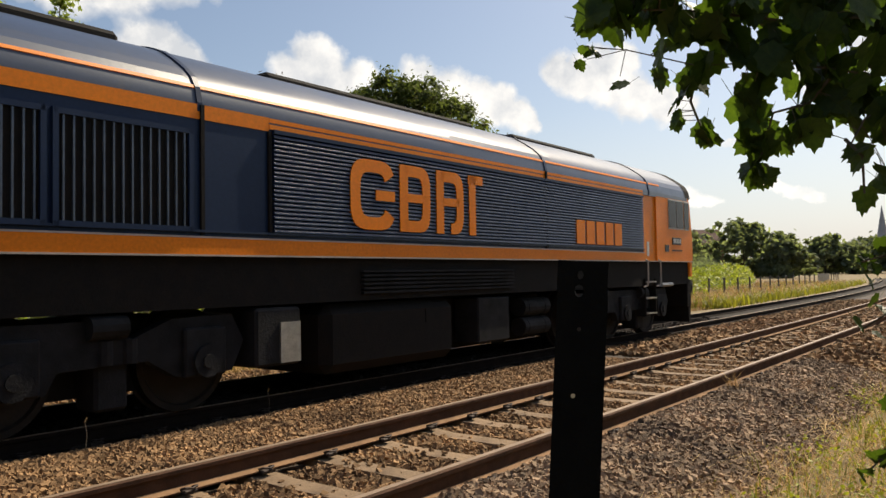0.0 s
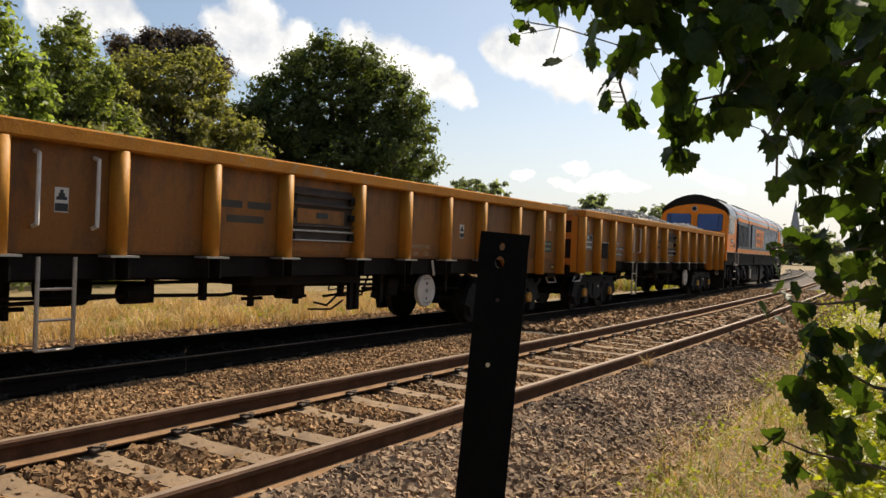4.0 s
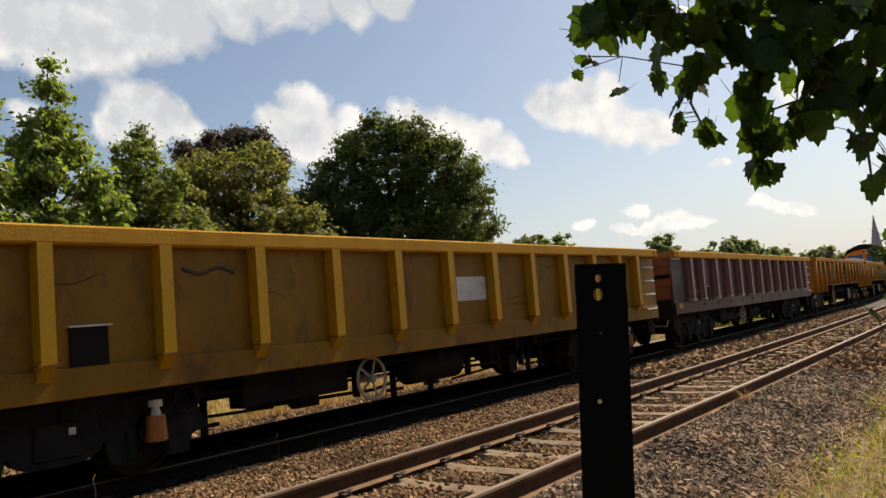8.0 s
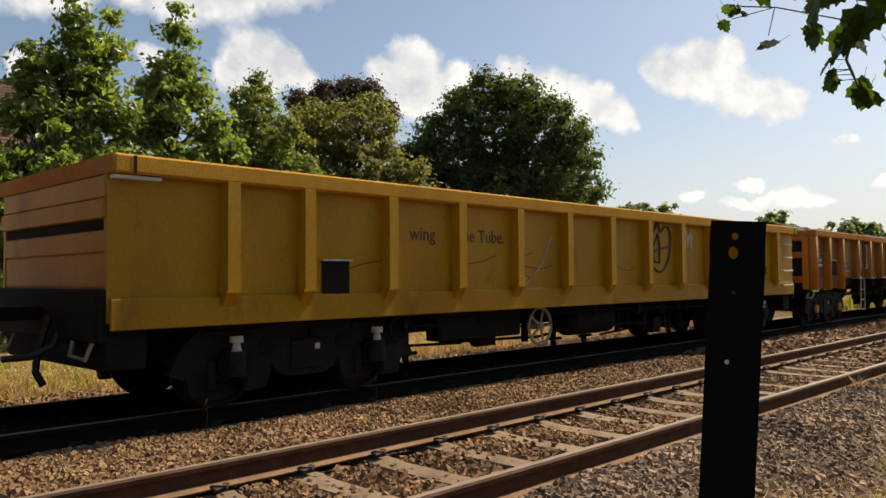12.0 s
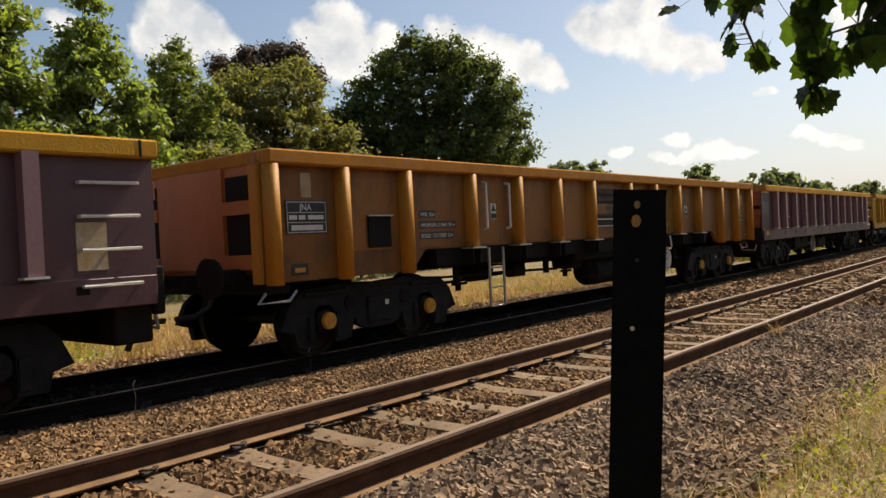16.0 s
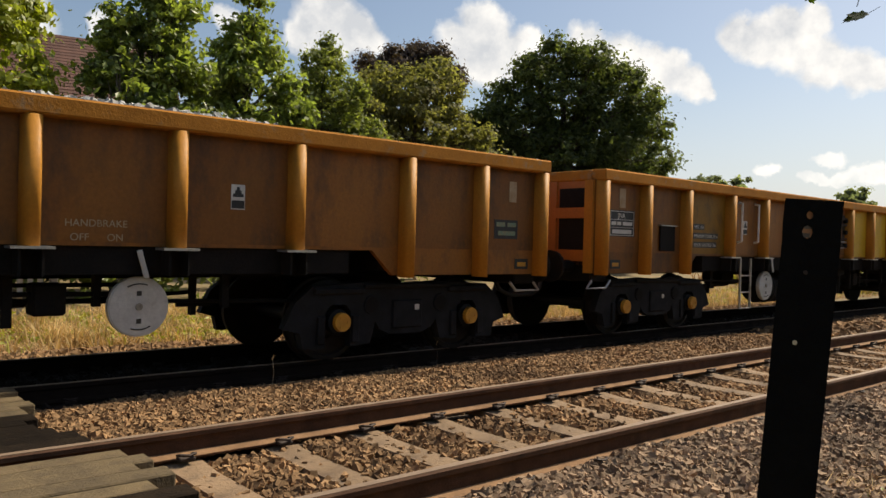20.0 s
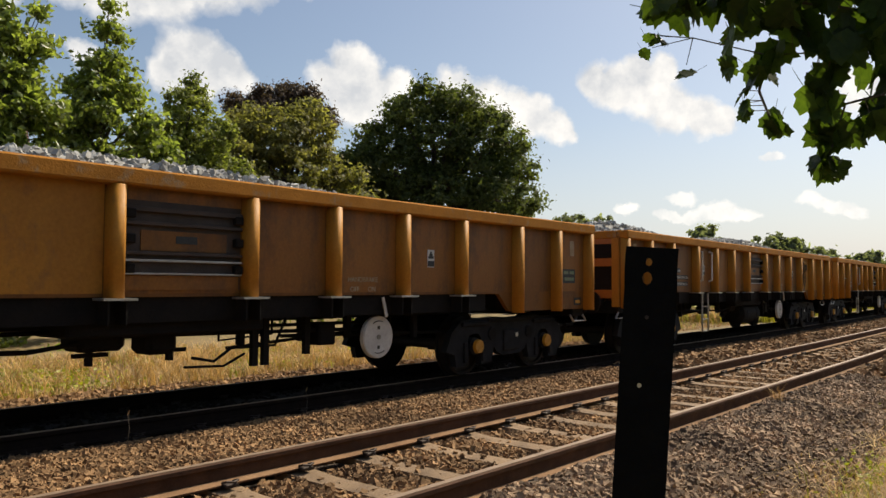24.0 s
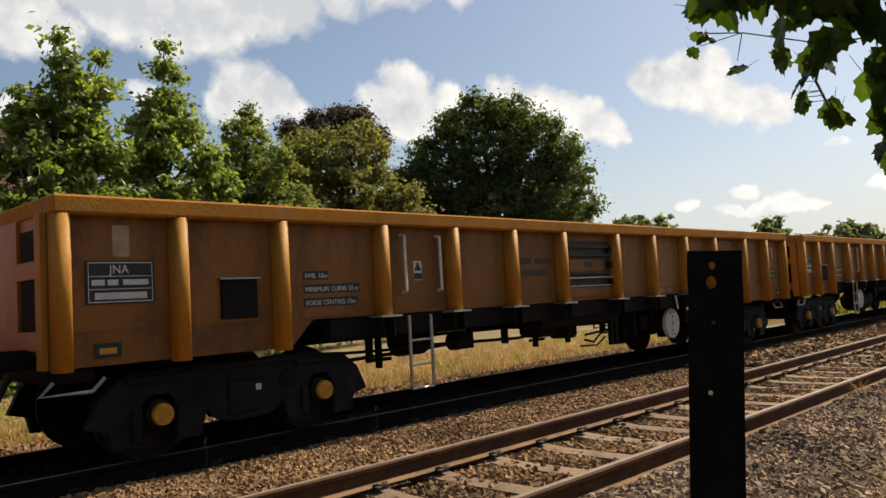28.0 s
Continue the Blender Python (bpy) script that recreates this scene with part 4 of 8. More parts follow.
EDGES = [-LW / 2 + sum(PANELS[:i]) for i in range(14)]
Z_TOP, Z_MID, Z_LOW = 2.26, 1.15, 0.90


def build_body(wagon, z_low, z_mid, half, deep_len, side_m, end_m, label):
    """An open box body: two side walls whose ends reach lower than the middle, two end walls, a floor."""
    h = LW / 2
    if deep_len:
        outline = [(-h, z_low), (-h + deep_len, z_low), (-h + deep_len + 0.26, z_mid), (h - deep_len - 0.26, z_mid), (h - deep_len, z_low), (h, z_low), (h, Z_TOP - 0.1), (-h, Z_TOP - 0.1)]
    else:
        outline = [(-h, z_mid), (-h + 3.2, z_mid - 0.02), (h - 3.2, z_mid - 0.02), (h, z_mid), (h, Z_TOP - 0.1), (-h, Z_TOP - 0.1)]
    n = len(outline)
    for s in (-1, 1):
        bm = bmesh.new()
        rings = [[bm.verts.new((x, s * y, z)) for x, z in outline] for y in (half, half - 0.06)]
        for i in range(n):
            bm.faces.new((rings[0][i], rings[0][(i + 1) % n], rings[1][(i + 1) % n], rings[1][i]))
        bm.faces.new(rings[0])
        bm.faces.new(rings[1])
        bmesh.ops.recalc_face_normals(bm, faces=bm.faces)
        part("side_wall", bm, M[side_m], wagon, label)
    for e in (-1, 1):
        part("end_wall", box(*(sorted((e * (h - 0.02), e * (h - 0.09)))), -half + 0.06, half - 0.06, z_low + 0.1, Z_TOP - 0.1), M[end_m], wagon)
    part("floor", box(-h + 0.1, h - 0.1, -half + 0.06, half - 0.06, z_mid + 0.02, z_mid + 0.08), M["under"], wagon)


def rim_mesh(length, half, z, hgt=0.13):
    bm = bmesh.new()
    h = length / 2
    for s in (-1, 1):
        add_box(bm, -h, h, min(s * (half + 0.06), s * (half - 0.16)), max(s * (half + 0.06), s * (half - 0.16)), z - hgt, z, 0.018)
    for e in (-1, 1):
        add_box(bm, *(sorted((e * h, e * (h - 0.13)))), -half + 0.16, half - 0.16, z - hgt + 0.004, z - 0.004, 0.015)
    return bm


PANEL_ME = {}


def build_jna(label, panels=None, texts=True, disc="disc", load=0.12, seed=1, extra=None, tank=0):
    """Ballast wagon with half-round ribs, thirteen side panels and a recess in the middle."""
    wagon = thing("ballast_wagon", label, "wagon", "wagons of the goods train")
    side = 1.27
    build_body(wagon, Z_LOW, Z_MID, side, 2.24, "orange", "end_orange", "weathered orange side wall")
    for i in range(13):            # pressed side panels, each of its own tone
        if i in (panels or {}):
            continue
        key = (round(PANELS[i], 2), i in (0, 12))
        if key not in PANEL_ME:
            PANEL_ME[key] = finish(box(-PANELS[i] / 2 + 0.085, PANELS[i] / 2 - 0.085, -0.006, 0, Z_MID + 0.03, Z_TOP - 0.14), "side_panel", M["orange"])
        for s in (-1, 1):
            part("side_panel", PANEL_ME[key], None, wagon, at=pose((EDGES[i] + EDGES[i + 1]) / 2, s * side, 0, 0, 0, 0 if s < 0 else 180))
    part("top_rail", rim_mesh(LW, side + 0.09, Z_TOP, 0.15), M["rim_orange"], wagon, "orange top rail with scuffed edges")
    low, mid = round_rib(Z_LOW - 0.02), round_rib(Z_MID - 0.01)
    foot = finish(box(-0.15, 0.15, -0.18, 0.02, -0.012, 0.008), "rib_foot", M["steel"])
    gusset = finish(box(-0.01, 0.01, -0.13, 0.05, -0.22, -0.012), "gusset", M["under"])
    for i, x in enumerate(EDGES):
        x = min(max(x, -LW / 2 + 0.08), LW / 2 - 0.08)
        deep = i in (0, 1, 2, 11, 12, 13)
        for s in (-1, 1):
            turn = pose(x, s * side, 0, 0, 0, 0 if s < 0 else 180)
            part("rib", low if deep else mid, None, wagon, at=turn)
            if not deep:
                f = part("rib_foot", foot, None, wagon, at=pose(x, s * side, Z_MID - 0.015, 0, 0, 0 if s < 0 else 180))
                for dx in (-0.08, 0.08):
                    part("gusset", gusset, None, f, at=pose(dx, 0, 0))
    for e in (-1, 1):              # ends: bright panel; flat dark plates paint the shaded pockets beside the corner posts
        end = bmesh.new()
        x = e * (LW / 2 - 0.02)
        add_box(end, *sorted((x, x + e * 0.03)), -0.62, 0.62, 1.05, Z_TOP - 0.14)
        part("end_panel", end, M["end_orange"], wagon, "orange-red end panel")
        for s in (-1, 1):
            part("end_bar", box(*sorted((x, x + e * 0.05)), *sorted((s * 0.62, s * 1.12)), 1.62, 1.76), M["end_orange"], wagon)
            part("end_bar", box(*sorted((x, x + e * 0.05)), *sorted((s * 0.62, s * 1.12)), 1.05, 1.20), M["end_orange"], wagon)
            part("corner_post", box(*sorted((x, x + e * 0.06)), *sorted((s * 1.12, s * 1.25)), 0.9, Z_TOP - 0.14), M["rib_orange"], wagon)
        for s in (-1, 1):
            for z0, z1 in ((1.20, 1.62), (1.76, 2.02)):
                part("end_pocket", box(*sorted((x, x + e * 0.012)), *sorted((s * 0.66, s * 1.10)), z0, z1), M["under"], wagon, "flat dark plate painting a shaded pocket")
        for s in (-1, 1):
            part("end_step", add_tube(bmesh.new(), [(e * (LW / 2 - 0.05), s * 1.2, 0.80), (e * (LW / 2 + 0.05), s * 1.2, 0.70), (e * (LW / 2 - 0.35), s * 1.2, 0.70), (e * (LW / 2 - 0.45), s * 1.2, 0.80)], 0.018), M["steel"], wagon, "bent steel step")
    for i, paint in (panels or {}).items():
        for s in (-1, 1):
            part("side_panel", box(EDGES[i] + 0.08, EDGES[i + 1] - 0.08, *sorted((s * side, s * (side + 0.006))), Z_MID + 0.03, Z_TOP - 0.14), M[paint], wagon, "repainted yellow side panel" if "yellow" in paint else "cleaner orange side panel")
    for s in (-1, 1):              # the middle recess: a flat dark panel paints its shade behind the shelves
        a, b = EDGES[6] + 0.09, EDGES[7] - 0.09
        part("recess", box(a, b, *sorted((s * side, s * (side + 0.010))), Z_MID + 0.06, Z_TOP - 0.26), M["bay"], wagon, "flat dark panel painting the shade of the equipment bay")
        part("bay_plate", box(a + 0.02, b - 0.02, *sorted((s * (side + 0.010), s * (side + 0.022))), Z_MID + 0.06, 1.34), M["orange"], wagon, "rusty orange lower plate")
        part("bay_plate", box(a + 0.16, b - 0.16, *sorted((s * (side + 0.010), s * (side + 0.018))), 1.56, 1.74), M["orange"], wagon, "inset orange plate")
        part("bay_label", box(a + 0.50, b - 0.48, *sorted((s * (side + 0.018), s * (side + 0.021))), 1.63, 1.70), M["black"], wagon)
        for z, t, m in ((1.345, 0.018, "steel"), (1.46, 0.022, "steel"), (1.52, 0.030, "bay"), (1.78, 0.034, "bay"), (1.90, 0.045, "bay")):
            part("bay_shelf", box(a, b, *sorted((s * (side + 0.010), s * (side + 0.055))), z, z + t, 0.004), M[m], wagon, "worn bare steel bar" if m == "steel" else "dark brown shelf bar")
        for x in (a, b - 0.09):
            for z in (1.36, 1.62, 1.84):
                part("bay_bracket", box(x, x + 0.09, *sorted((s * (side + 0.010), s * (side + 0.07))), z, z + 0.08, 0.008), M["under"], wagon, "black bracket")
    # near-side fittings
    side += 0.006
    plate = part("number_plate", bar_rows([(-0.36, 0.36, -0.21, 0.21)], 0.010), M["black"], wagon, "black wagon data plate", at=pose(EDGES[0] + 0.57, -side, 1.57) @ Matrix.Diagonal((0.80, 1, 0.84, 1)))
    part("plate_marking", bar_rows([(-0.335, 0.335, 0.185, 0.195), (-0.335, 0.335, 0.055, 0.062), (-0.335, 0.335, -0.07, -0.063), (-0.335, 0.335, -0.195, -0.185), (-0.335, -0.328, -0.19, 0.19), (0.328, 0.335, -0.19, 0.19),
         (-0.30, -0.17, -0.03, 0.025), (-0.14, -0.03, -0.03, 0.025), (0.02, 0.29, -0.03, 0.025), (-0.27, 0.27, -0.165, -0.10)], 0.004), M["white"], plate, "white bars", at=pose(0, -0.010, 0))
    part("lettering", text_mesh("JNA", 0.12, M["white"]), None, plate, at=pose(-0.12, -0.011, 0.085, 90, 0, 0))
    vent = part("hatch", box(-0.19, 0.19, -0.03, 0, -0.19, 0.17, 0.008), M["under"], wagon, "dark square hatch", at=pose(EDGES[1] + 0.60, -side, 1.40))
    part("hatch_lid", box(-0.21, 0.21, -0.055, 0, 0.17, 0.185), M["steel"], vent, "bright steel lip")
    if texts:
        for j, words in enumerate(("IWB. 10m", "MINIMUM CURVE 70 m", "BOGIE CENTRES 12m")):
            ww = (0.31, 0.72, 0.68)[j]
            bk = part("text_plate", bar_rows([(0, ww, -0.045, 0.045)], 0.004), M["black"], wagon, "black text strip", at=pose(EDGES[2] + 0.29, -side, 1.59 - 0.135 * j))
            part("lettering", text_mesh(words, 0.068, M["white"], 0.001), None, bk, at=pose(0.02, -0.006, -0.026, 90, 0, 0))
    part("label", bar_rows([(-0.07, 0.07, -0.13, 0.13)], 0.004), M["ghost"], wagon, "pale warning label", at=pose(EDGES[0] + 0.58, -side, 1.91))
    for lx, lz in ((EDGES[3] + 0.58, 1.62), (EDGES[9] + 0.56, 1.60)):
        w = part("label", bar_rows([(-0.065, 0.065, -0.11, 0.11)], 0.004), M["white"], wagon, "white warning label with a black triangle", at=pose(lx, -side, lz))
        tri = bmesh.new()
        for x0, x1, z0, z1 in ((-0.05, 0.05, 0.0, 0.03), (-0.03, 0.03, 0.03, 0.06), (-0.015, 0.015, 0.06, 0.09), (-0.06, 0.06, -0.10, -0.03)):
            add_box(tri, x0, x1, -0.003, 0, z0, z1)
        part("triangle", tri, M["black"], w, at=pose(0, -0.004, 0))
    st = part("label", bar_rows([(-0.19, 0.19, -0.11, 0.11)], 0.004), M["black"], wagon, "black plate with faded green bars", at=pose(EDGES[12] + 0.45, -side, 1.42))
    part("label_bar", bar_rows([(-0.16, -0.02, 0.03, 0.08), (0.02, 0.16, 0.03, 0.08), (-0.13, 0.15, -0.07, -0.02)], 0.003), M["teal"], st, "faded green bars", at=pose(0, -0.004, 0))
    part("label", bar_rows([(-0.06, 0.06, -0.12, 0.12)], 0.004), M["ghost"], wagon, "faded label", at=pose(EDGES[12] + 0.55, -side, 1.86))
    for x in (EDGES[0] + 0.45, EDGES[12] + 0.72):
        t = part("label", bar_rows([(-0.11, 0.11, -0.06, 0.06)], 0.004), M["black"], wagon, "small black label", at=pose(x, -side, 1.02))
        part("label_bar", bar_rows([(-0.07, 0.07, -0.03, 0.02)], 0.003), M["cap"], t, at=pose(0, -0.004, 0))
    part("label", bar_rows([(-0.30, 0.30, 0.07, 0.13), (-0.28, -0.05, -0.13, -0.07), (0.06, 0.3, -0.13, -0.07)], 0.004), M["ghost"], wagon, "faded red and black bars", at=pose(EDGES[5] + 0.55, -side, 1.72)) if seed == 8 else None
    for x in (0.32, 0.88):         # grab rails over the ladder
        g = add_tube(bmesh.new(), [(x, -0.01, 1.38), (x, -0.08, 1.40), (x, -0.08, 2.0), (x, -0.01, 2.02)], 0.020, 7)
        part("grab_rail", g, M["white"], wagon, "white grab rail", at=pose(EDGES[3], -side, 0))
    lad = bmesh.new()
    for x in (0.34, 0.68):
        add_cyl(lad, (x, -0.05, 0.31), (x, -0.05, 1.12), 0.020, n=7)
    for z in (0.31, 0.57, 0.84):
        add_cyl(lad, (0.34, -0.05, z), (0.68, -0.05, z), 0.013, n=6)
    part("ladder", lad, M["steel"], wagon, "bare steel foot ladder", at=pose(EDGES[3] + 0.02, -side, 0))
    if disc:
        x = 2.66 if disc == "disc" else -2.41
        wh = cyl((0, 0, 0), (0, -0.05, 0), 0.25, n=36)
        add_cyl(wh, (0, -0.05, 0), (0, -0.06, 0), 0.238, n=36)
        dk = part("handbrake_wheel", wh, M["white"], wagon, "round white handbrake disc", at=pose(x, -1.10, 0.65))
        mk = bmesh.new()
        part("disc_mark", add_tube(mk, [(0.19 * math.cos(radians(a)), -0.062, 0.19 * math.sin(radians(a))) for a in range(70, 121, 10)], 0.007, 4), M["ink"], dk)
        part("disc_mark", add_tube(bmesh.new(), [(0.19 * math.cos(radians(a)), -0.062, 0.19 * math.sin(radians(a))) for a in range(250, 301, 10)], 0.007, 4), M["ink"], dk)
        for z in (-0.12, 0.11):
            part("disc_mark", box(-0.02, 0.02, -0.063, -0.06, z - 0.02, z + 0.02), M["ink"], dk)
        part("hub", cyl((0, -0.06, 0), (0, -0.07, 0), 0.03, n=12), M["worn_white"], dk)
        part("lever", box(-0.022, 0.022, -0.02, 0, 0, 0.24, 0.006, m=pose(0.02, -0.16, 0.24, 0, -16, 0)), M["white"], dk, "white pointer lever")
        if disc == "disc":
            part("lettering", text_mesh("HANDBRAKE", 0.08, M["ghost"], 0.002), None, wagon, at=side_pose(x - 0.62, 1.30, side + 0.003))
        if disc == "disc":
            part("lettering", text_mesh("OFF      ON", 0.08, M["ghost"], 0.002), None, wagon, at=side_pose(x - 0.58, 1.19, side + 0.003))
    if tank:
        part("air_tank", add_cyl(add_cyl(add_cyl(bmesh.new(), (-0.62, -0.80, 0.58), (0.62, -0.80, 0.58), 0.26, n=22), (-0.70, -0.80, 0.58), (-0.62, -0.80, 0.58), 0.15, 0.26, n=22), (0.62, -0.80, 0.58), (0.70, -0.80, 0.58), 0.26, 0.15, n=22), M["under"], wagon, "black air reservoir", at=pose(-1.48 if tank == 1 else 0.6, 0, 0))
        for dx in (-0.36, 0.36):
            part("tank_strap", cyl((dx - 0.025, -0.80, 0.58), (dx + 0.025, -0.80, 0.58), 0.268, n=22), M["bogie"], wagon, at=pose(-1.48 if tank == 1 else 0.6, 0, 0))
    underframe(wagon, Z_MID + 0.01, True)
    for x in (-5.56, 5.58):
        add_bogie(wagon, x, True)
    load_heap(wagon, load, seed, side - 0.08, LW - 0.3)
    if extra:
        extra(wagon, side)
    return wagon


def build_mla(label, paint, rib, rim, seed=1, extra=None, load=0.10, turned=False, bottle=""):
    """Low box wagon with eleven flat ribs, a wide sill and a step ladder at its leading end."""
    wagon = thing("box_wagon", label, "wagon", "wagons of the goods train")
    side, z_sill = 1.27, 0.88
    build_body(wagon, 0.80, z_sill, side, 0, paint, "end_red" if "maroon" in paint else paint, "weathered painted side wall")
    for s in (-1, 1):
        part("sill", box(-LW / 2 + 0.02, LW / 2 - 0.02, *sorted((s * side, s * (side + 0.035))), z_sill - 0.06, z_sill + 0.20, 0.008), M[paint], wagon, "folded sill along the side")
    part("top_rail", rim_mesh(LW, side + 0.07, Z_TOP, 0.16), M["rim_" + rim], wagon, "scuffed yellow top rail")
    xs = [-6.34] + [-5.5 + 1.1 * i for i in range(11)] + [6.34]
    rb = finish(flat_rib(1.12, Z_TOP - 0.15, 0.064, slope=0.01 if "maroon" in paint else 0.16), "rib", M[rib])
    foot = finish(box(-0.095, 0.095, -0.150, -0.02, -0.012, 0.006), "rib_foot", M["white" if "maroon" in paint else paint])
    for x in xs:
        for s in (-1, 1):
            r = part("rib", rb, None, wagon, at=pose(x, s * side, 0, 0, 0, 0 if s < 0 else 180))
            part("rib_foot", foot, None, r, at=pose(0, 0, 1.12))
    for e in (-1, 1):
        x = e * (LW / 2 - 0.02)
        boards = ((1.17, 1.45, 0.012), (1.46, 1.64, 0.022), (1.74, 1.90, 0.050), (1.91, 2.09, 0.030))
        for z0, z1, out in boards:
            part("end_board", box(*sorted((x, x + e * out)), -side + 0.02, side - 0.02, z0, z1, 0.008), M["end_red" if "maroon" in paint else paint], wagon, "pressed end board")
        # The gap's shade is painted as a thin black strip.
        part("end_recess", box(*sorted((x, x + e * 0.004)), -side + 0.02, side - 0.02, 1.645, 1.735), M["under"], wagon, "dark strip painting the shaded gap between the end boards")
        part("end_beam", box(*sorted((x, x + e * 0.10)), -side + 0.01, side - 0.01, 0.72, 1.16, 0.02), M["under"], wagon, "black end beam")
        part("end_rail", box(*sorted((e * LW / 2, e * (LW / 2 + 0.006))), -side - 0.12, side + 0.12, Z_TOP - 0.155, Z_TOP - 0.006), M["rim_orange"], wagon, "orange rail across the end")
        for s in (-1, 1):
            part("rail_joint", box(*sorted((e * (LW / 2 - 0.16), e * (LW / 2 - 0.185))), *sorted((s * (side + 0.128), s * (side + 0.134))), Z_TOP - 0.155, Z_TOP - 0.01), M["under"], wagon, "dark joint in the rail")
            xe = x + e * 0.06
            part("corner_step", add_tube(bmesh.new(), [(xe, s * 0.72, 0.76), (xe + e * 0.05, s * 0.76, 0.60), (xe + e * 0.05, s * 1.08, 0.58), (xe, s * 1.12, 0.74)], 0.018, 6), M["worn_white"], wagon, "bent grey corner step")
        part("hose_cock", add_tube(bmesh.new(), [(x + e * 0.12, -0.30, 0.92), (x + e * 0.20, -0.28, 0.62), (x + e * 0.24, -0.34, 0.44), (x + e * 0.18, -0.36, 0.32)], 0.032, 7), M["black"], wagon, "hanging black hose")
    # Drain slots: only their dark insides, painted as thin patches.
    for i in range(12 if "maroon" in paint else 0):
        part("sill_slot", box(-0.055, 0.055, -0.002, 0.0, -0.035, 0.035), M["under"], wagon, "small dark patch painting the shade of a sill slot", at=pose(-5.36 + 1.1 * i, -side - 0.035, 0.985))
    steps = [1.02, 1.32, 1.60, 1.88]
    for z in steps:
        part("rung", add_tube(bmesh.new(), [(-0.26, -0.01, z), (-0.26, -0.07, z), (0.24, -0.07, z), (0.24, -0.01, z)], 0.016, 6), M["white"], wagon, "white ladder rung", at=pose(LW / 2 - 0.42, -side, 0))
    h = part("hatch", box(-0.17, 0.17, -0.03, 0, -0.17, 0.17, 0.006), M["under"], wagon, "dark square bracket", at=pose(-5.1, -side, 1.24))
    part("hatch_lid", box(-0.19, 0.19, -0.06, 0, 0.17, 0.185), M["white"], h, "white lip")
    part("end_lamp_bracket", box(-0.18, 0.22, -0.09, 0, 0, 0.03), M["white"], wagon, "white bracket below the rail", at=pose(-LW / 2 + 0.2, -side, Z_TOP - 0.20))
    wheel = bmesh.new()
    for i in range(20):
        a, b = 2 * math.pi * i / 20, 2 * math.pi * (i + 1) / 20
        add_cyl(wheel, (0.25 * math.cos(a), 0, 0.25 * math.sin(a)), (0.25 * math.cos(b), 0, 0.25 * math.sin(b)), 0.020, n=6)
    for i in range(5):
        a = 2 * math.pi * i / 5
        add_cyl(wheel, (0, 0, 0), (0.25 * math.cos(a), 0, 0.25 * math.sin(a)), 0.016, n=6)
    add_cyl(wheel, (0, 0.2, 0), (0, -0.04, 0), 0.05, n=10)
    part("handbrake_wheel", wheel, M["worn_white"], wagon, "grimy white five-spoked handbrake wheel", at=pose(1.76 if turned else -1.45, -1.12, 0.56))
    tk = add_cyl(bmesh.new(), (-0.52, -0.85, 0.58), (0.52, -0.85, 0.58), 0.22, n=20)
    for e in (-1, 1):
        add_cyl(tk, (e * 0.52, -0.85, 0.58), (e * 0.60, -0.85, 0.58), 0.22, 0.12, n=20)
    part("air_tank", tk, M["under"], wagon, "black air tank", at=pose(0.40 if turned else 0.05, 0, 0))
    for x0, x1, z0 in (((-1.68, -1.40, 0.43), (-2.2, -1.85, 0.64), (-3.0, -2.72, 0.62)) if turned else ((-3.35, -1.78, 0.46), (-4.3, -4.0, 0.64))):
        part("brake_box", box(x0, x1, -1.05, -0.8, z0, 0.84, 0.02), M["under"], wagon, "black brake box")
    part("pull_rod", add_tube(bmesh.new(), [(-4.6, -1.0, 0.70), (-3.3, -1.0, 0.66), (-1.9, -1.0, 0.70), (-0.5, -1.0, 0.72), (1.3, -1.0, 0.72), (2.6, -1.0, 0.69), (4.4, -1.0, 0.66)], 0.022, 6), M["under"], wagon, "black brake pull rod")
    ring = bmesh.new()
    for i in range(14):
        a, b = 2 * math.pi * i / 14, 2 * math.pi * (i + 1) / 14
        add_cyl(ring, (0.13 * math.cos(a), 0, 0.13 * math.sin(a)), (0.13 * math.cos(b), 0, 0.13 * math.sin(b)), 0.02, n=5)
    part("release_ring", ring, M["bogie"], wagon, "small dark release ring", at=pose(2.1 if turned else -4.05, -1.08, 0.66))
    for x in (-4.05, -2.3, 1.3, 2.1, 3.0):
        part("hanger", box(x - 0.03, x + 0.03, -1.03, -0.97, 0.60, 0.84), M["under"], wagon)
    if bottle:
        for xb in (-LW / 2 + 2.15, LW / 2 - 2.15):
            for dx in (-0.87, 0.87):
                part("damper", cyl((xb + dx, -1.12, 0.33), (xb + dx, -1.12, 0.56), 0.10, 0.085, n=14), M[bottle], wagon, "bottle-shaped spring damper")
                part("damper_neck", add_cyl(cyl((xb + dx, -1.12, 0.56), (xb + dx, -1.12, 0.64), 0.05, 0.03, n=10), (xb + dx, -1.12, 0.64), (xb + dx, -1.12, 0.70), 0.065, n=10), M["white"], wagon, "pale damper cap")
    underframe(wagon, z_sill - 0.02, False, False)
    for x in (-LW / 2 + 2.15, LW / 2 - 2.15):
        add_bogie(wagon, x, False)
    load_heap(wagon, load, seed, side - 0.08, LW - 0.3)
    if extra:
        extra(wagon, side, xs)
    return wagon


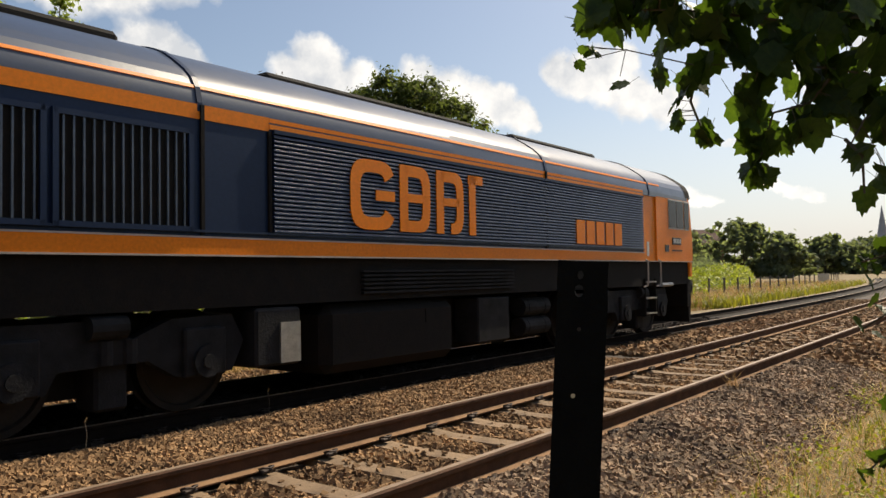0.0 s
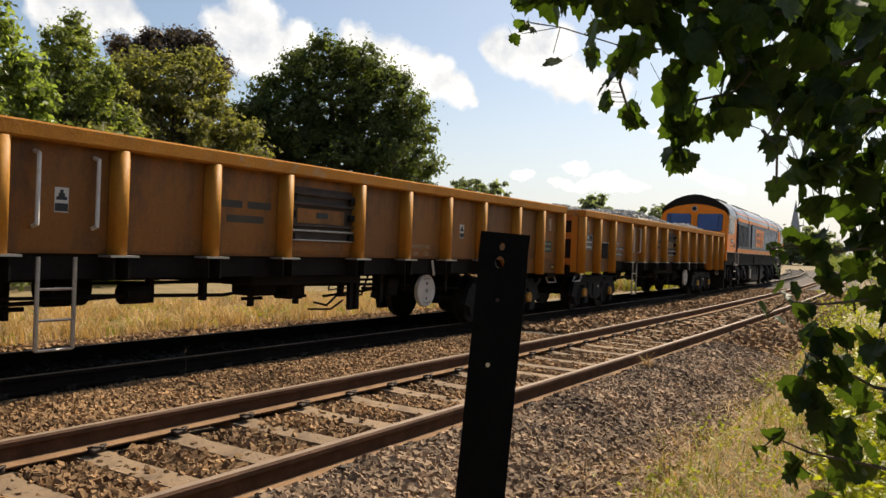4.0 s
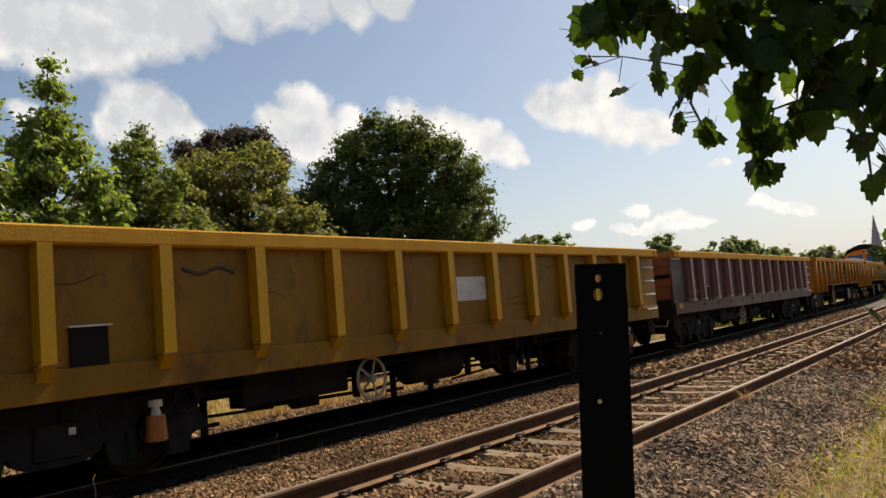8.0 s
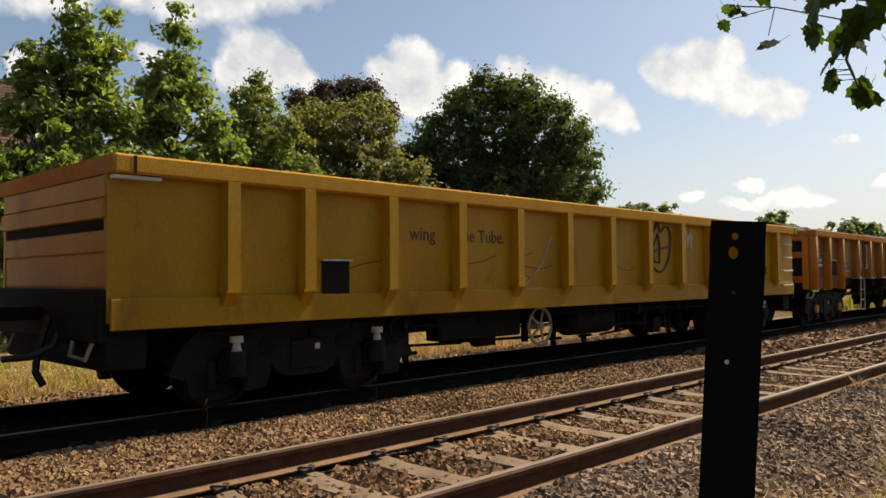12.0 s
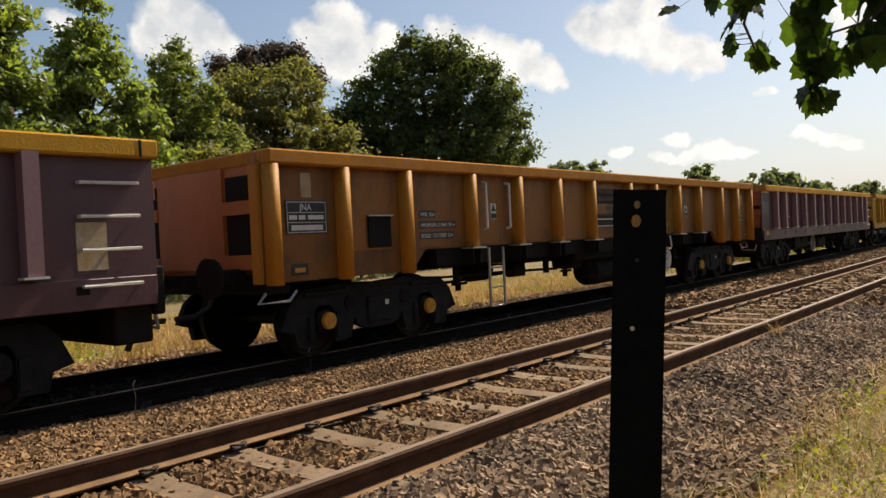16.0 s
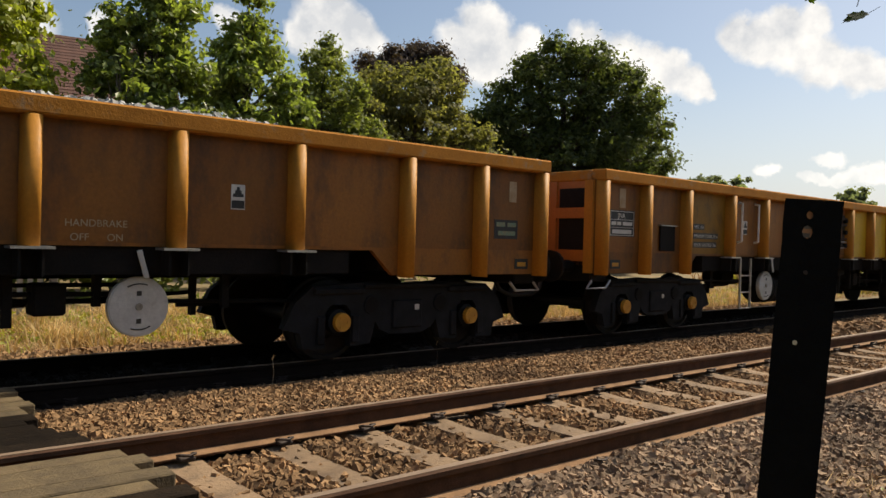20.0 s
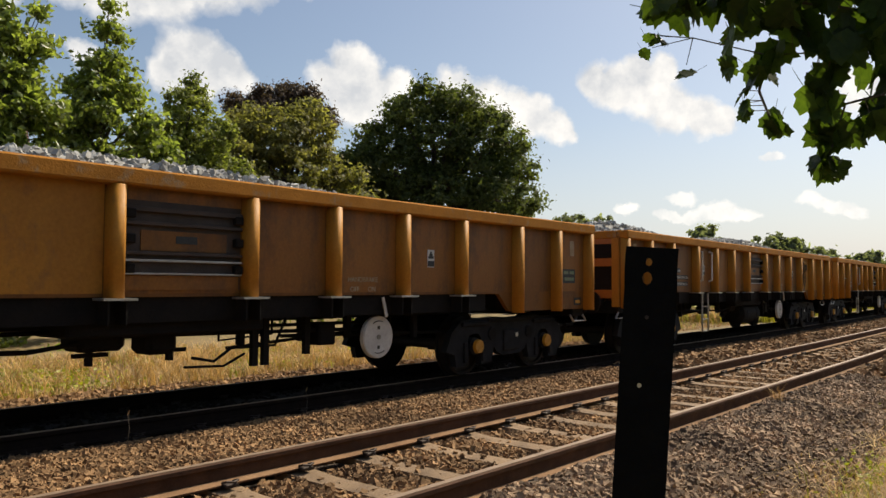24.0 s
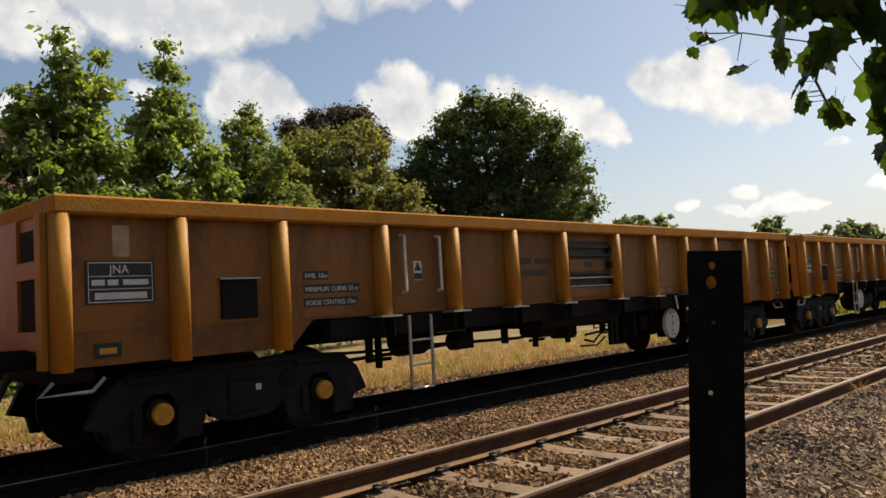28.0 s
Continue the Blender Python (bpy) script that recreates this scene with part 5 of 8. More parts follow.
def tube_marks(w, side, xs):
    part("lettering", text_mesh("the Tube.", 0.22, M["ink"]), None, w, at=side_pose(-3.24, 1.66, side + 0.004))
    part("lettering", text_mesh("wing", 0.22, M["ink"]), None, w, at=side_pose(-4.05, 1.66, side + 0.004))
    g = stroke([(-0.42, 0.42), (-0.30, 0.28), (-0.12, 0.38), (-0.02, 0.52), (0.06, 0.34), (0.22, 0.45), (0.36, 0.40), (0.40, 0.1), (0.30, -0.30), (0.08, -0.52), (-0.14, -0.46), (-0.34, -0.2), (-0.36, 0.1), (-0.42, 0.42)], 0.026)
    add_tube(g, [(-0.16, 0, -0.3), (-0.18, 0, 0.0), (-0.02, 0, 0.30), (0.04, 0, 0.0), (0.02, 0, -0.34), (-0.16, 0, -0.3)], 0.022, 5)
    add_tube(g, [(-0.2, 0, -0.1), (0.3, 0, 0.02)], 0.022, 5)
    for v in g.verts:
        v.co.z *= 0.76
    part("graffiti", g, M["ink"], w, "black sprayed scrawl", at=pose(1.56, -side - 0.004, 1.70))
    s2 = stroke([(-0.3, -0.2), (-0.1, -0.25), (0.2, -0.02), (0.34, 0.3), (0.1, -0.1), (-0.25, -0.4), (0.1, -0.42)], 0.012)
    part("graffiti", s2, M["ghost"], w, "faint brown scrawl", at=pose(-1.72, -side - 0.004, 1.5))
    for x, z, pts in ((-2.9, 1.42, [(-0.35, -0.08), (-0.1, -0.02), (0.1, 0.02), (0.34, 0.14)]), (-1.7, 1.38, [(-0.3, 0.0), (-0.12, -0.04), (0.1, -0.06), (0.34, 0.02)]), (-1.9, 1.52, [(-0.12, -0.05), (0.0, 0.02), (0.1, 0.05)]),
                      (-4.6, 1.40, [(-0.3, -0.1), (-0.05, 0.0), (0.3, 0.05)]), (0.55, 1.36, [(-0.25, 0.04), (0.0, -0.06), (0.28, 0.0)]), (4.0, 1.55, [(-0.2, 0.02), (0.0, -0.02), (0.2, 0.0)])):
        part("scrape", stroke([(x, 0.6 * z) for x, z in pts], 0.006), M["rust"], w, "rusty scrape in the paint", at=pose(x, -side - 0.002, z))
    s3 = stroke([(-0.14, 0.1), (-0.06, 0.16), (-0.06, -0.1), (0.04, 0.1), (0.12, 0.1), (0.1, -0.02), (0.04, 0.1), (0.12, -0.14)], 0.014)
    part("graffiti", s3, M["white"], w, "white chalk scrawl", at=pose(2.62, -side - 0.004, 1.84))
    part("patch", bar_rows([(-0.1, 0.1, -0.08, 0.08)], 0.004), M["ink"], w, "small dark label", at=pose(5.92, -side, 1.32))
    for x, z, pts in ((4.95, 1.86, [(-0.26, 0.06), (-0.1, 0.10), (0.05, 0.02), (0.26, -0.02)]), (4.98, 1.74, [(-0.1, 0.06), (-0.04, -0.06), (0.04, 0.06), (0.12, -0.05), (0.2, 0.05)])):
        part("graffiti", stroke(pts, 0.016), M["white"], w, "white paint smear", at=pose(x, -side - 0.004, z))


def olive_marks(w, side, xs):
    part("patch", bar_rows([(-0.36, 0.36, -0.17, 0.17)], 0.004), M["white"], w, "pale grey-white patch", at=pose(0.62, -side, 1.60))
    part("graffiti", stroke([(-0.3, 0.02), (-0.1, -0.03), (0.1, 0.03), (0.3, -0.02)], 0.02), M["ink"], w, "dark smear", at=pose(-3.85, -side - 0.004, 1.88))
    scrapes(w, side, 3)


def scrapes(w, side, seed):
    r = random.Random(seed)
    for _ in range(9):
        x, z, n = r.uniform(-6, 6.4), r.uniform(1.2, 2.0), r.uniform(0.10, 0.30)
        part("scrape", stroke([(-n, r.uniform(-0.05, 0.05)), (0, r.uniform(-0.03, 0.03)), (n, r.uniform(-0.07, 0.07))], r.uniform(0.004, 0.009)), M["rust"], w, "rusty scrape in the paint", at=pose(x, -side - 0.002, z))


def maroon_marks(w, side, xs):
    part("patch", bar_rows([(-0.42, 0.42, -0.16, 0.16)], 0.004), M["maroon_dark"], w, "dark painted-over patch", at=pose(-0.55, -side, 1.66))
    part("patch", bar_rows([(-0.13, 0.13, -0.2, 0.2)], 0.004), M["ghost"], w, "small pale label", at=pose(6.85, -side, 1.35))
    part("lettering", text_mesh("MLA", 0.13, M["ghost"], 0.001), None, w, at=side_pose(-6.02, 1.50, side + 0.002))
    part("lettering_line", bar_rows([(-0.27, 0.27, -0.004, 0.004)], 0.003), M["ghost"], w, "thin pale line", at=pose(-5.92, -side, 1.44))
    part("number_bars", bar_rows([(-0.12 + 0.055 * k, -0.085 + 0.055 * k, -0.035, 0.035) for k in range(6)], 0.003), M["ghost"], w, "faded pale number bars", at=pose(-5.92, -side, 1.31))
    part("lettering_line", bar_rows([(-0.27, 0.27, -0.004, 0.004)], 0.003), M["ghost"], w, "thin pale line", at=pose(-5.92, -side, 1.23))
    part("patch", bar_rows([(-0.42, 0.30, -0.17, 0.17)], 0.004), M["maroon_dark"], w, "dark painted-over patch", at=pose(-LW / 2 + 0.46, -side, 1.66))
    part("patch", bar_rows([(-0.30, 0.30, -0.24, 0.24)], 0.004), M["maroon_dark"], w, "dark painted-over panel", at=pose(2.18, -side, 1.50))
    part("patch", bar_rows([(-0.12, 0.12, -0.06, 0.06)], 0.004), M["cap"], w, "orange reflector", at=pose(-LW / 2 + 0.35, -side - 0.035, 1.0))


def hand_marks(w, side):
    at = pose(EDGES[10] + 0.58, -side - 0.004, 1.58)
    oval = [(0.26 * math.cos(a), 0.42 * math.sin(a)) for a in [2 * math.pi * k / 14 for k in range(15)]]
    part("graffiti", stroke(oval, 0.020), M["ink"], w, "black sprayed oval", at=at)
    for pts in ([(-0.10, 0.30), (-0.12, 0.0), (-0.04, -0.20)], [(0.0, 0.33), (-0.02, 0.05), (0.0, -0.12)], [(0.10, 0.30), (0.10, 0.05), (0.06, -0.16)], [(-0.04, -0.20), (0.02, -0.28), (0.06, -0.16)],
                [(0.20, 0.28), (0.33, 0.36), (0.36, 0.15)], [(0.30, 0.30), (0.42, 0.34), (0.44, 0.18)], [(-0.30, -0.10), (-0.36, -0.32), (-0.24, -0.42)], [(-0.38, -0.06), (-0.44, -0.28)]):
        part("graffiti", stroke(pts, 0.016), M["ink"], w, "black sprayed stroke", at=at)


def chalk_marks(w, side):
    g = stroke([(-0.42, 0.1), (-0.32, -0.12), (-0.22, 0.1), (-0.12, -0.12), (-0.02, 0.1), (0.1, -0.1), (0.2, 0.1), (0.3, -0.12), (0.42, 0.08)], 0.007)
    part("graffiti", g, M["ghost"], w, "white chalk scrawl", at=pose(EDGES[8] + 0.5, -side - 0.004, 1.42))


def net_marks(w, side):
    part("faded_lettering", bar_rows([(-0.42, -0.08, 0.02, 0.10), (0.0, 0.36, 0.02, 0.10), (-0.3, 0.25, -0.14, -0.06)], 0.003), M["ink"], w, "faded dark name bars", at=pose(EDGES[5] + 0.55, -side, 1.66))


TRAIN = []
YEL = {7: "panel_yellow", 8: "panel_yellow", 10: "panel_yellow", 11: "panel_yellow", 2: "olive"}
orders = [
    lambda: build_jna("orange stone wagon heaped with grey stone behind the locomotive", load=0.60, seed=2, extra=net_marks),
    lambda: build_jna("orange stone wagon with a level grey load", load=0.34, seed=3, extra=net_marks),
    lambda: build_mla("maroon box wagon with pale ribs and a yellow top rail", "maroon", "rib_maroon", "yellow", 4, maroon_marks),
    lambda: build_mla("dirty yellow box wagon with a white patch on its side", "olive", "yellow", "yellow", 5, olive_marks, bottle="end_orange"),
    lambda: build_jna("dull orange stone wagon with a white brake disc", load=0.44, seed=6),
    lambda: build_mla("bright yellow box wagon with lettering and black graffiti", "yellow", "yellow", "yellow", 7, tube_marks, bottle="bogie"),
    lambda: build_mla("maroon box wagon with patched panels and a yellow top rail", "maroon", "rib_maroon", "yellow", 8, maroon_marks),
    lambda: build_jna("orange stone wagon with worn side panels", panels={7: "olive", 8: "olive"}, load=0.14, seed=9, tank=2),
    lambda: build_mla("faded maroon box wagon behind orange wagons", "maroon_pale", "rib_maroon", "yellow", 10, maroon_marks, turned=True),
    lambda: build_jna("orange stone wagon with several yellow repainted panels", panels=YEL, load=0.12, seed=11, disc="mid", tank=1, extra=net_marks),
    lambda: build_jna("dark orange stone wagon with handbrake lettering", load=0.43, seed=12),
    lambda: build_jna("orange stone wagon with a sprayed hand on its side", panels={10: "rib_orange", 11: "rib_orange"}, load=0.54, seed=13, extra=hand_marks, tank=2),
    lambda: build_jna("orange stone wagon with a lighter panel beside the bay", panels={5: "rib_orange"}, load=0.50, seed=14),
    lambda: build_jna("brownish orange stone wagon with a chalk scrawl", panels={7: "orange"}, load=0.2, seed=15, disc="mid", tank=1, extra=chalk_marks),
    lambda: build_jna("brownish orange stone wagon with clear data plates", load=0.16, seed=16, extra=net_marks),
    lambda: build_jna("orange stone wagon with a level load of stone", load=0.16, seed=17),
]


# ---- the locomotive ----
LL = 18.9            # body length
LOCO_H = 1.31        # half width


def loco_section():
    """Half section of the hood: upright side, then the curved roof, as (y, z) from the near eave over to the far one."""
    half = [(LOCO_H, 2.95), (LOCO_H, 3.04), (1.275, 3.20), (1.21, 3.31), (1.10, 3.41), (0.92, 3.535), (0.72, 3.655), (0.50, 3.735), (0.25, 3.80)]
    return [(-y, z) for y, z in half] + [(0.0, 3.83)] + half[::-1]


def loco_shell(x0, x1, z0, name, material, parent, label=""):
    """Side walls and ends of one length of the body below the eaves."""
    bm = bmesh.new()
    add_box(bm, x0, x1, -LOCO_H, LOCO_H, z0, 2.96)
    return part(name, bm, material, parent, label)


def glyphs():
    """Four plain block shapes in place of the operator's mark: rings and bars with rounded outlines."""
    bm = bmesh.new()

    def ring(x, w, h, t, start, stop):
        n, prev = 28, None
        for i in range(n + 1):
            a = radians(start + (stop - start) * i / n)
            c, q = math.cos(a), math.sin(a)
            c, q = math.copysign(abs(c) ** 0.55, c), math.copysign(abs(q) ** 0.55, q)
            now = [bm.verts.new((x + w / 2 + (w / 2 - d) * c, y, h / 2 + (h / 2 - d) * q)) for y in (-0.056, -0.04) for d in (0, t)]
            if prev:
                for u, v in ((0, 1), (1, 3), (3, 2), (2, 0)):
                    bm.faces.new((prev[u], prev[v], now[v], now[u]))
            prev = now
    ring(0.0, 0.80, 0.94, 0.17, 25, 335)
    add_box(bm, 0.45, 0.80, -0.056, -0.04, 0.40, 0.54)
    for x, top in ((0.90, 1), (1.66, 0)):
        add_box(bm, x, x + 0.16, -0.056, -0.04, 0.0, 0.94)
        ring(x + 0.02, 0.60, 0.94, 0.16, -90, 90)
        add_box(bm, x + 0.1, x + 0.33, -0.056, -0.04, 0.78, 0.94)
        if top:
            add_box(bm, x + 0.1, x + 0.33, -0.056, -0.04, 0.0, 0.16)
        add_box(bm, x + 0.1, x + 0.52, -0.056, -0.04, 0.42, 0.54)
    add_box(bm, 2.42, 2.58, -0.056, -0.04, 0.0, 0.94)
    add_box(bm, 2.40, 2.76, -0.056, -0.04, 0.80, 0.94)
    return bm


def rounded_pane(hw, hh, r, x0, x1):
    """An upright pane with rounded corners, its thickness along x."""
    bm = bmesh.new()
    edge = []
    for cy, cz, a0 in ((hw - r, hh - r, 0), (r - hw, hh - r, 90), (r - hw, r - hh, 180), (hw - r, r - hh, 270)):
        edge += [(cy + r * math.cos(radians(a0 + k * 22.5)), cz + r * math.sin(radians(a0 + k * 22.5))) for k in range(5)]
    rings = [[bm.verts.new((x, y, z)) for y, z in edge] for x in (x0, x1)]
    n = len(edge)
    for i in range(n):
        bm.faces.new((rings[0][i], rings[0][(i + 1) % n], rings[1][(i + 1) % n], rings[1][i]))
    bm.faces.new(rings[0])
    bm.faces.new(rings[1])
    bmesh.ops.recalc_face_normals(bm, faces=bm.faces)
    return bm


def build_loco():
    loco = thing("locomotive", "orange and navy diesel locomotive with louvred sides", "locomotive")
    h = LL / 2
    e_door0, e_door1, e_grille, e_plain, e_louvre, e_front = -7.73, -7.03, -4.22, -3.30, 6.55, 7.28
    body = loco_shell(e_door1, e_louvre, 1.56, "hood", M["loco_blue"], loco, "navy blue hood sides")
    sec = loco_section()
    roof = sweep(sec, [(x, 0, 0) for x in (-h + 0.30, -h + 1.8, -h + 5.15, 0, h - 6.6, h - 1.78, h - 0.30)])
    for f in roof.faces:
        f.smooth = len(f.verts) == 4 and f.calc_area() > 0.5
    part("roof", roof, M["loco_roof"], loco, "glossy grey-blue curved roof")
    for x in (-7.4, -4.2, 2.55, 6.9):          # roof seams
        s = [(y * 1.008, z + 0.015) for y, z in sec]
        part("roof_seam", sweep(s, [(x - 0.03, 0, 0), (x + 0.03, 0, 0)]), M["loco_blue"], loco)
    for a, b, w, z in ((-6.6, -4.5, 0.42, 3.74), (-2.6, 1.8, 0.40, 3.73), (3.0, 6.3, 0.40, 3.73)):
        rv = box(a, b, -w, w, z - 0.2, z + 0.12, 0.05)
        part("roof_vent", rv, M["under"], loco, "dark roof grille box")
    for s in (-1, 1):                                           # stripes along the hood
        def strip(x0, x1, z0, z1, m, out, name="stripe"):
            part(name, box(x0, x1, *sorted((s * (LOCO_H - 0.01), s * (LOCO_H + out))), z0, z1), M[m], loco)
        strip(e_door1, e_louvre, 1.575, 1.735, "loco_orange", 0.020)
        strip(e_door1, e_louvre, 1.735, 1.752, "cream", 0.026)
        strip(e_door1, e_louvre, 1.790, 1.812, "louvre", 0.034)
        strip(-h + 0.02, h - 0.02, 1.558, 1.575, "cream", 0.026)
        strip(e_door1, e_plain - 0.04, 2.89, 3.035, "loco_orange", 0.010)
        strip(e_plain - 0.04, e_louvre, 2.985, 3.030, "loco_orange", 0.012)
        strip(e_plain - 0.04, e_louvre, 2.915, 2.965, "loco_orange", 0.016)
        line = [(s * 1.285, 3.198), (s * 1.268, 3.232), (s * 1.256, 3.225), (s * 1.273, 3.19)]
        part("roof_line", sweep(line, [(-h + 1.9, 0, 0), (h - 1.9, 0, 0)]), M["loco_orange"], loco, "thin orange line along the roof")
        # twin air intake with upright bars
        gx = ((-6.93, -5.74), (-5.59, -4.34))
        for a, b in gx:
            g = part("intake", box(a, b, *sorted((s * LOCO_H, s * (LOCO_H + 0.008))), 1.84, 2.73), M["under"], loco, "black air intake")
            fr = bmesh.new()
            for x0, x1, z0, z1 in ((a - 0.04, b + 0.04, 2.73, 2.78), (a - 0.04, b + 0.04, 1.79, 1.84), (a - 0.05, a, 1.79, 2.78), (b, b + 0.05, 1.79, 2.78)):
                add_box(fr, x0, x1, *sorted((s * LOCO_H, s * (LOCO_H + 0.04))), z0, z1)
            part("intake_frame", fr, M["loco_blue"], g)
            n = 14
            for i in range(n):
                x = a + (b - a) * (i + 0.5) / n
                part("intake_bar", box(x - 0.009, x + 0.009, *sorted((s * LOCO_H, s * (LOCO_H + 0.03))), 1.84, 2.73), M["intake_steel"], g)
        strip(e_grille + 0.02, e_grille + 0.06, 1.76, 3.03, "under", 0.03, "door_seam")
        strip(e_plain - 0.06, e_plain - 0.02, 1.82, 2.885, "under", 0.03, "door_seam")
        strip(2.50, 2.55, 1.76, 3.03, "under", 0.035, "door_seam")
        strip(e_plain, e_louvre - 0.06, 2.868, 2.91, "loco_blue", 0.050, "louvre_header")
        # louvres: each one a proud blade
        blade = bmesh.new()
        x0, x1 = e_plain, e_louvre - 0.06
        prof = [(0, 0), (0, 0.046), (-0.020, 0.043), (-0.036, 0.034), (-0.045, 0.019), (-0.047, 0.004)]
        rings = [[blade.verts.new((x, y if s < 0 else -y, z)) for y, z in prof] for x in (x0, x1)]
        for i in range(6):
            blade.faces.new((rings[0][i], rings[0][(i + 1) % 6], rings[1][(i + 1) % 6], rings[1][i]))
        blade.faces.new(rings[0])
        blade.faces.new(rings[1][::-1])
        bmesh.ops.recalc_face_normals(blade, faces=blade.faces)
        bme = finish(blade, "louvre", M["louvre"])
        for i in range(22):
            part("louvre", bme, None, body, at=pose(0, s * LOCO_H, 1.816 + 0.0478 * i))
    # operator's mark and number as plain shapes
    part("mark", glyphs(), M["loco_orange"], loco, "large orange block shapes", at=pose(-2.16, -LOCO_H, 1.90) @ Matrix.Diagonal((1, 1, 0.91, 1)))
    part("number_bars", bar_rows([(0.39 * i, 0.39 * i + 0.31, 0, 0.42) for i in range(5)], 0.055), M["loco_orange"], loco, "orange number bars", at=pose(3.52, -LOCO_H, 1.86))
    # cabs
    for e in (-1, 1):
        x_in, x_out = (e_door0, -h) if e < 0 else (e_front, h)
        cab = bmesh.new()
        nose = 0.16
        side = [(x_in, 1.575), (x_out - e * 0.12, 1.575), (x_out, 1.60), (x_out, 2.1), (x_out - e * nose, 2.97), (x_in, 2.97)]
        rings = [[cab.verts.new((x, y, z)) for x, z in side] for y in (-LOCO_H, LOCO_H)]
        for i in range(6):
            cab.faces.new((rings[0][i], rings[0][(i + 1) % 6], rings[1][(i + 1) % 6], rings[1][i]))
        cab.faces.new(rings[0])
        cab.faces.new(rings[1][::-1])
        # brow under the roof
        top = [(y * 0.985, z - 0.02) for y, z in sec]
        xr = x_out - e * nose
        ring = [cab.verts.new((xr, y, z)) for y, z in top]
        ring2 = [cab.verts.new((xr - e * 0.3, y, z)) for y, z in top]
        for i in range(len(top)):
            j = (i + 1) % len(top)
            cab.faces.new((ring[i], ring[j], ring2[j], ring2[i]))
        cab.faces.new(ring)
        bmesh.ops.recalc_face_normals(cab, faces=cab.faces)
        c = part("cab", cab, M["loco_orange"], loco, "bright orange cab")
        part("apron", box(*sorted((x_out - e * 0.14, x_out + e * 0.004)), -LOCO_H + 0.02, LOCO_H - 0.02, 1.22, 1.598, 0.015), M["loco_orange"], c, "orange nose apron")
        lean = math.degrees(math.atan2(nose, 0.83))
        for s in (-1, 1):                                      # windscreens with dark rubber
            q = pose(x_out - e * 0.115, s * 0.61, 2.72, 0, -e * lean, 0)
            fr = part("windscreen_frame", rounded_pane(0.485, 0.365, 0.10, -0.02, 0.02), M["black"], c, "thin black window rubber", at=q)
            part("windscreen", rounded_pane(0.462, 0.342, 0.085, *sorted((e * 0.018, e * 0.026))), M["reflect_glass"], fr, "windscreen with a blue reflection painted into the glass")
            part("wiper", add_tube(bmesh.new(), [(e * 0.05, s * 0.35, 0.30), (e * 0.05, s * 0.30, -0.18)], 0.012, 5), M["black"], fr)
        brow = [(y * 1.004, z + 0.008) for y, z in sec if z > 2.99]
        bb = bmesh.new()
        r1 = [bb.verts.new((x_out - e * (nose - 0.05), y, z)) for y, z in brow]
        r2 = [bb.verts.new((x_out - e * (nose - 0.02), y * 0.96, 2.96 + (z - 2.96) * 0.56)) for y, z in brow]
        r3 = [bb.verts.new((x_out - e * (nose + 0.25), y, z)) for y, z in brow]
        for i in range(len(brow) - 1):
            bb.faces.new((r1[i], r1[i + 1], r2[i + 1], r2[i]))
            bb.faces.new((r1[i], r1[i + 1], r3[i + 1], r3[i]))
        part("brow", bb, M["under"], c, "black brow over the windscreens")
        part("lamp", cyl((x_out - e * 0.3, 0, 3.26), (x_out - e * 0.10, 0, 3.26), 0.11, n=18), M["steel"], c, "round headlamp")
        part("lamp_glass", cyl((x_out - e * 0.10, 0, 3.26), (x_out - e * 0.09, 0, 3.26), 0.085, n=18), M["glass"], c, "dark headlamp glass")
        part("warning_plate", box(*sorted((x_out, x_out + e * 0.008)), -0.80, -0.66, 2.02, 2.20), M["white"], c, "small white warning plate")
        nose_number = bmesh.new()
        for k in range(5):
            add_box(nose_number, *sorted((x_out, x_out + e * 0.006)), -0.98 + 0.11 * k, -0.90 + 0.11 * k, 1.66, 1.76)
        part("nose_number", nose_number, M["ink"], c, "dark number bars on the nose")
        for s in (-1, 1):
            for z in (1.84, 2.10):
                part("lamp", cyl((x_out - e * 0.02, s * 0.98, z), (x_out + e * 0.03, s * 0.98, z), 0.085, n=16), M["black"], c, "round black tail lamp")
            part("handrail", add_tube(bmesh.new(), [(x_out + e * 0.01, s * 1.22, 1.5), (x_out + e * 0.06, s * 1.22, 1.55), (x_out + e * 0.05, s * 1.18, 2.02), (x_out + e * 0.03, s * 0.6, 2.06)], 0.016, 6), M["cream"], c, "pale handrail")
            # side windows
            for a, b in ((0.24, 0.51), (0.60, 1.02), (1.05, 1.47)):
                xx = sorted((x_out - e * a, x_out - e * b))
                f = part("side_window_frame", box(xx[0] - 0.025, xx[1] + 0.025, *sorted((s * LOCO_H, s * (LOCO_H + 0.012))), 2.29, 2.955, 0.005), M["cream"], c, "pale window frame")
                part("side_window", box(xx[0], xx[1], *sorted((s * (LOCO_H + 0.012), s * (LOCO_H + 0.018))), 2.32, 2.925), M["glass"], f, "dark side window")
            pl = part("number_plate", box(*sorted((x_out - e * 0.76, x_out - e * 1.29)), *sorted((s * LOCO_H, s * (LOCO_H + 0.015))), 1.945, 2.105, 0.004), M["black"], c, "black number plate with pale bars")
            nb = bmesh.new()
            for k in range(5):
                xx = sorted((x_out - e * (0.80 + 0.095 * k), x_out - e * (0.86 + 0.095 * k)))
                add_box(nb, xx[0], xx[1], *sorted((s * (LOCO_H + 0.015), s * (LOCO_H + 0.019))), 1.975, 2.075)
            part("plate_bar", nb, M["white"], pl)
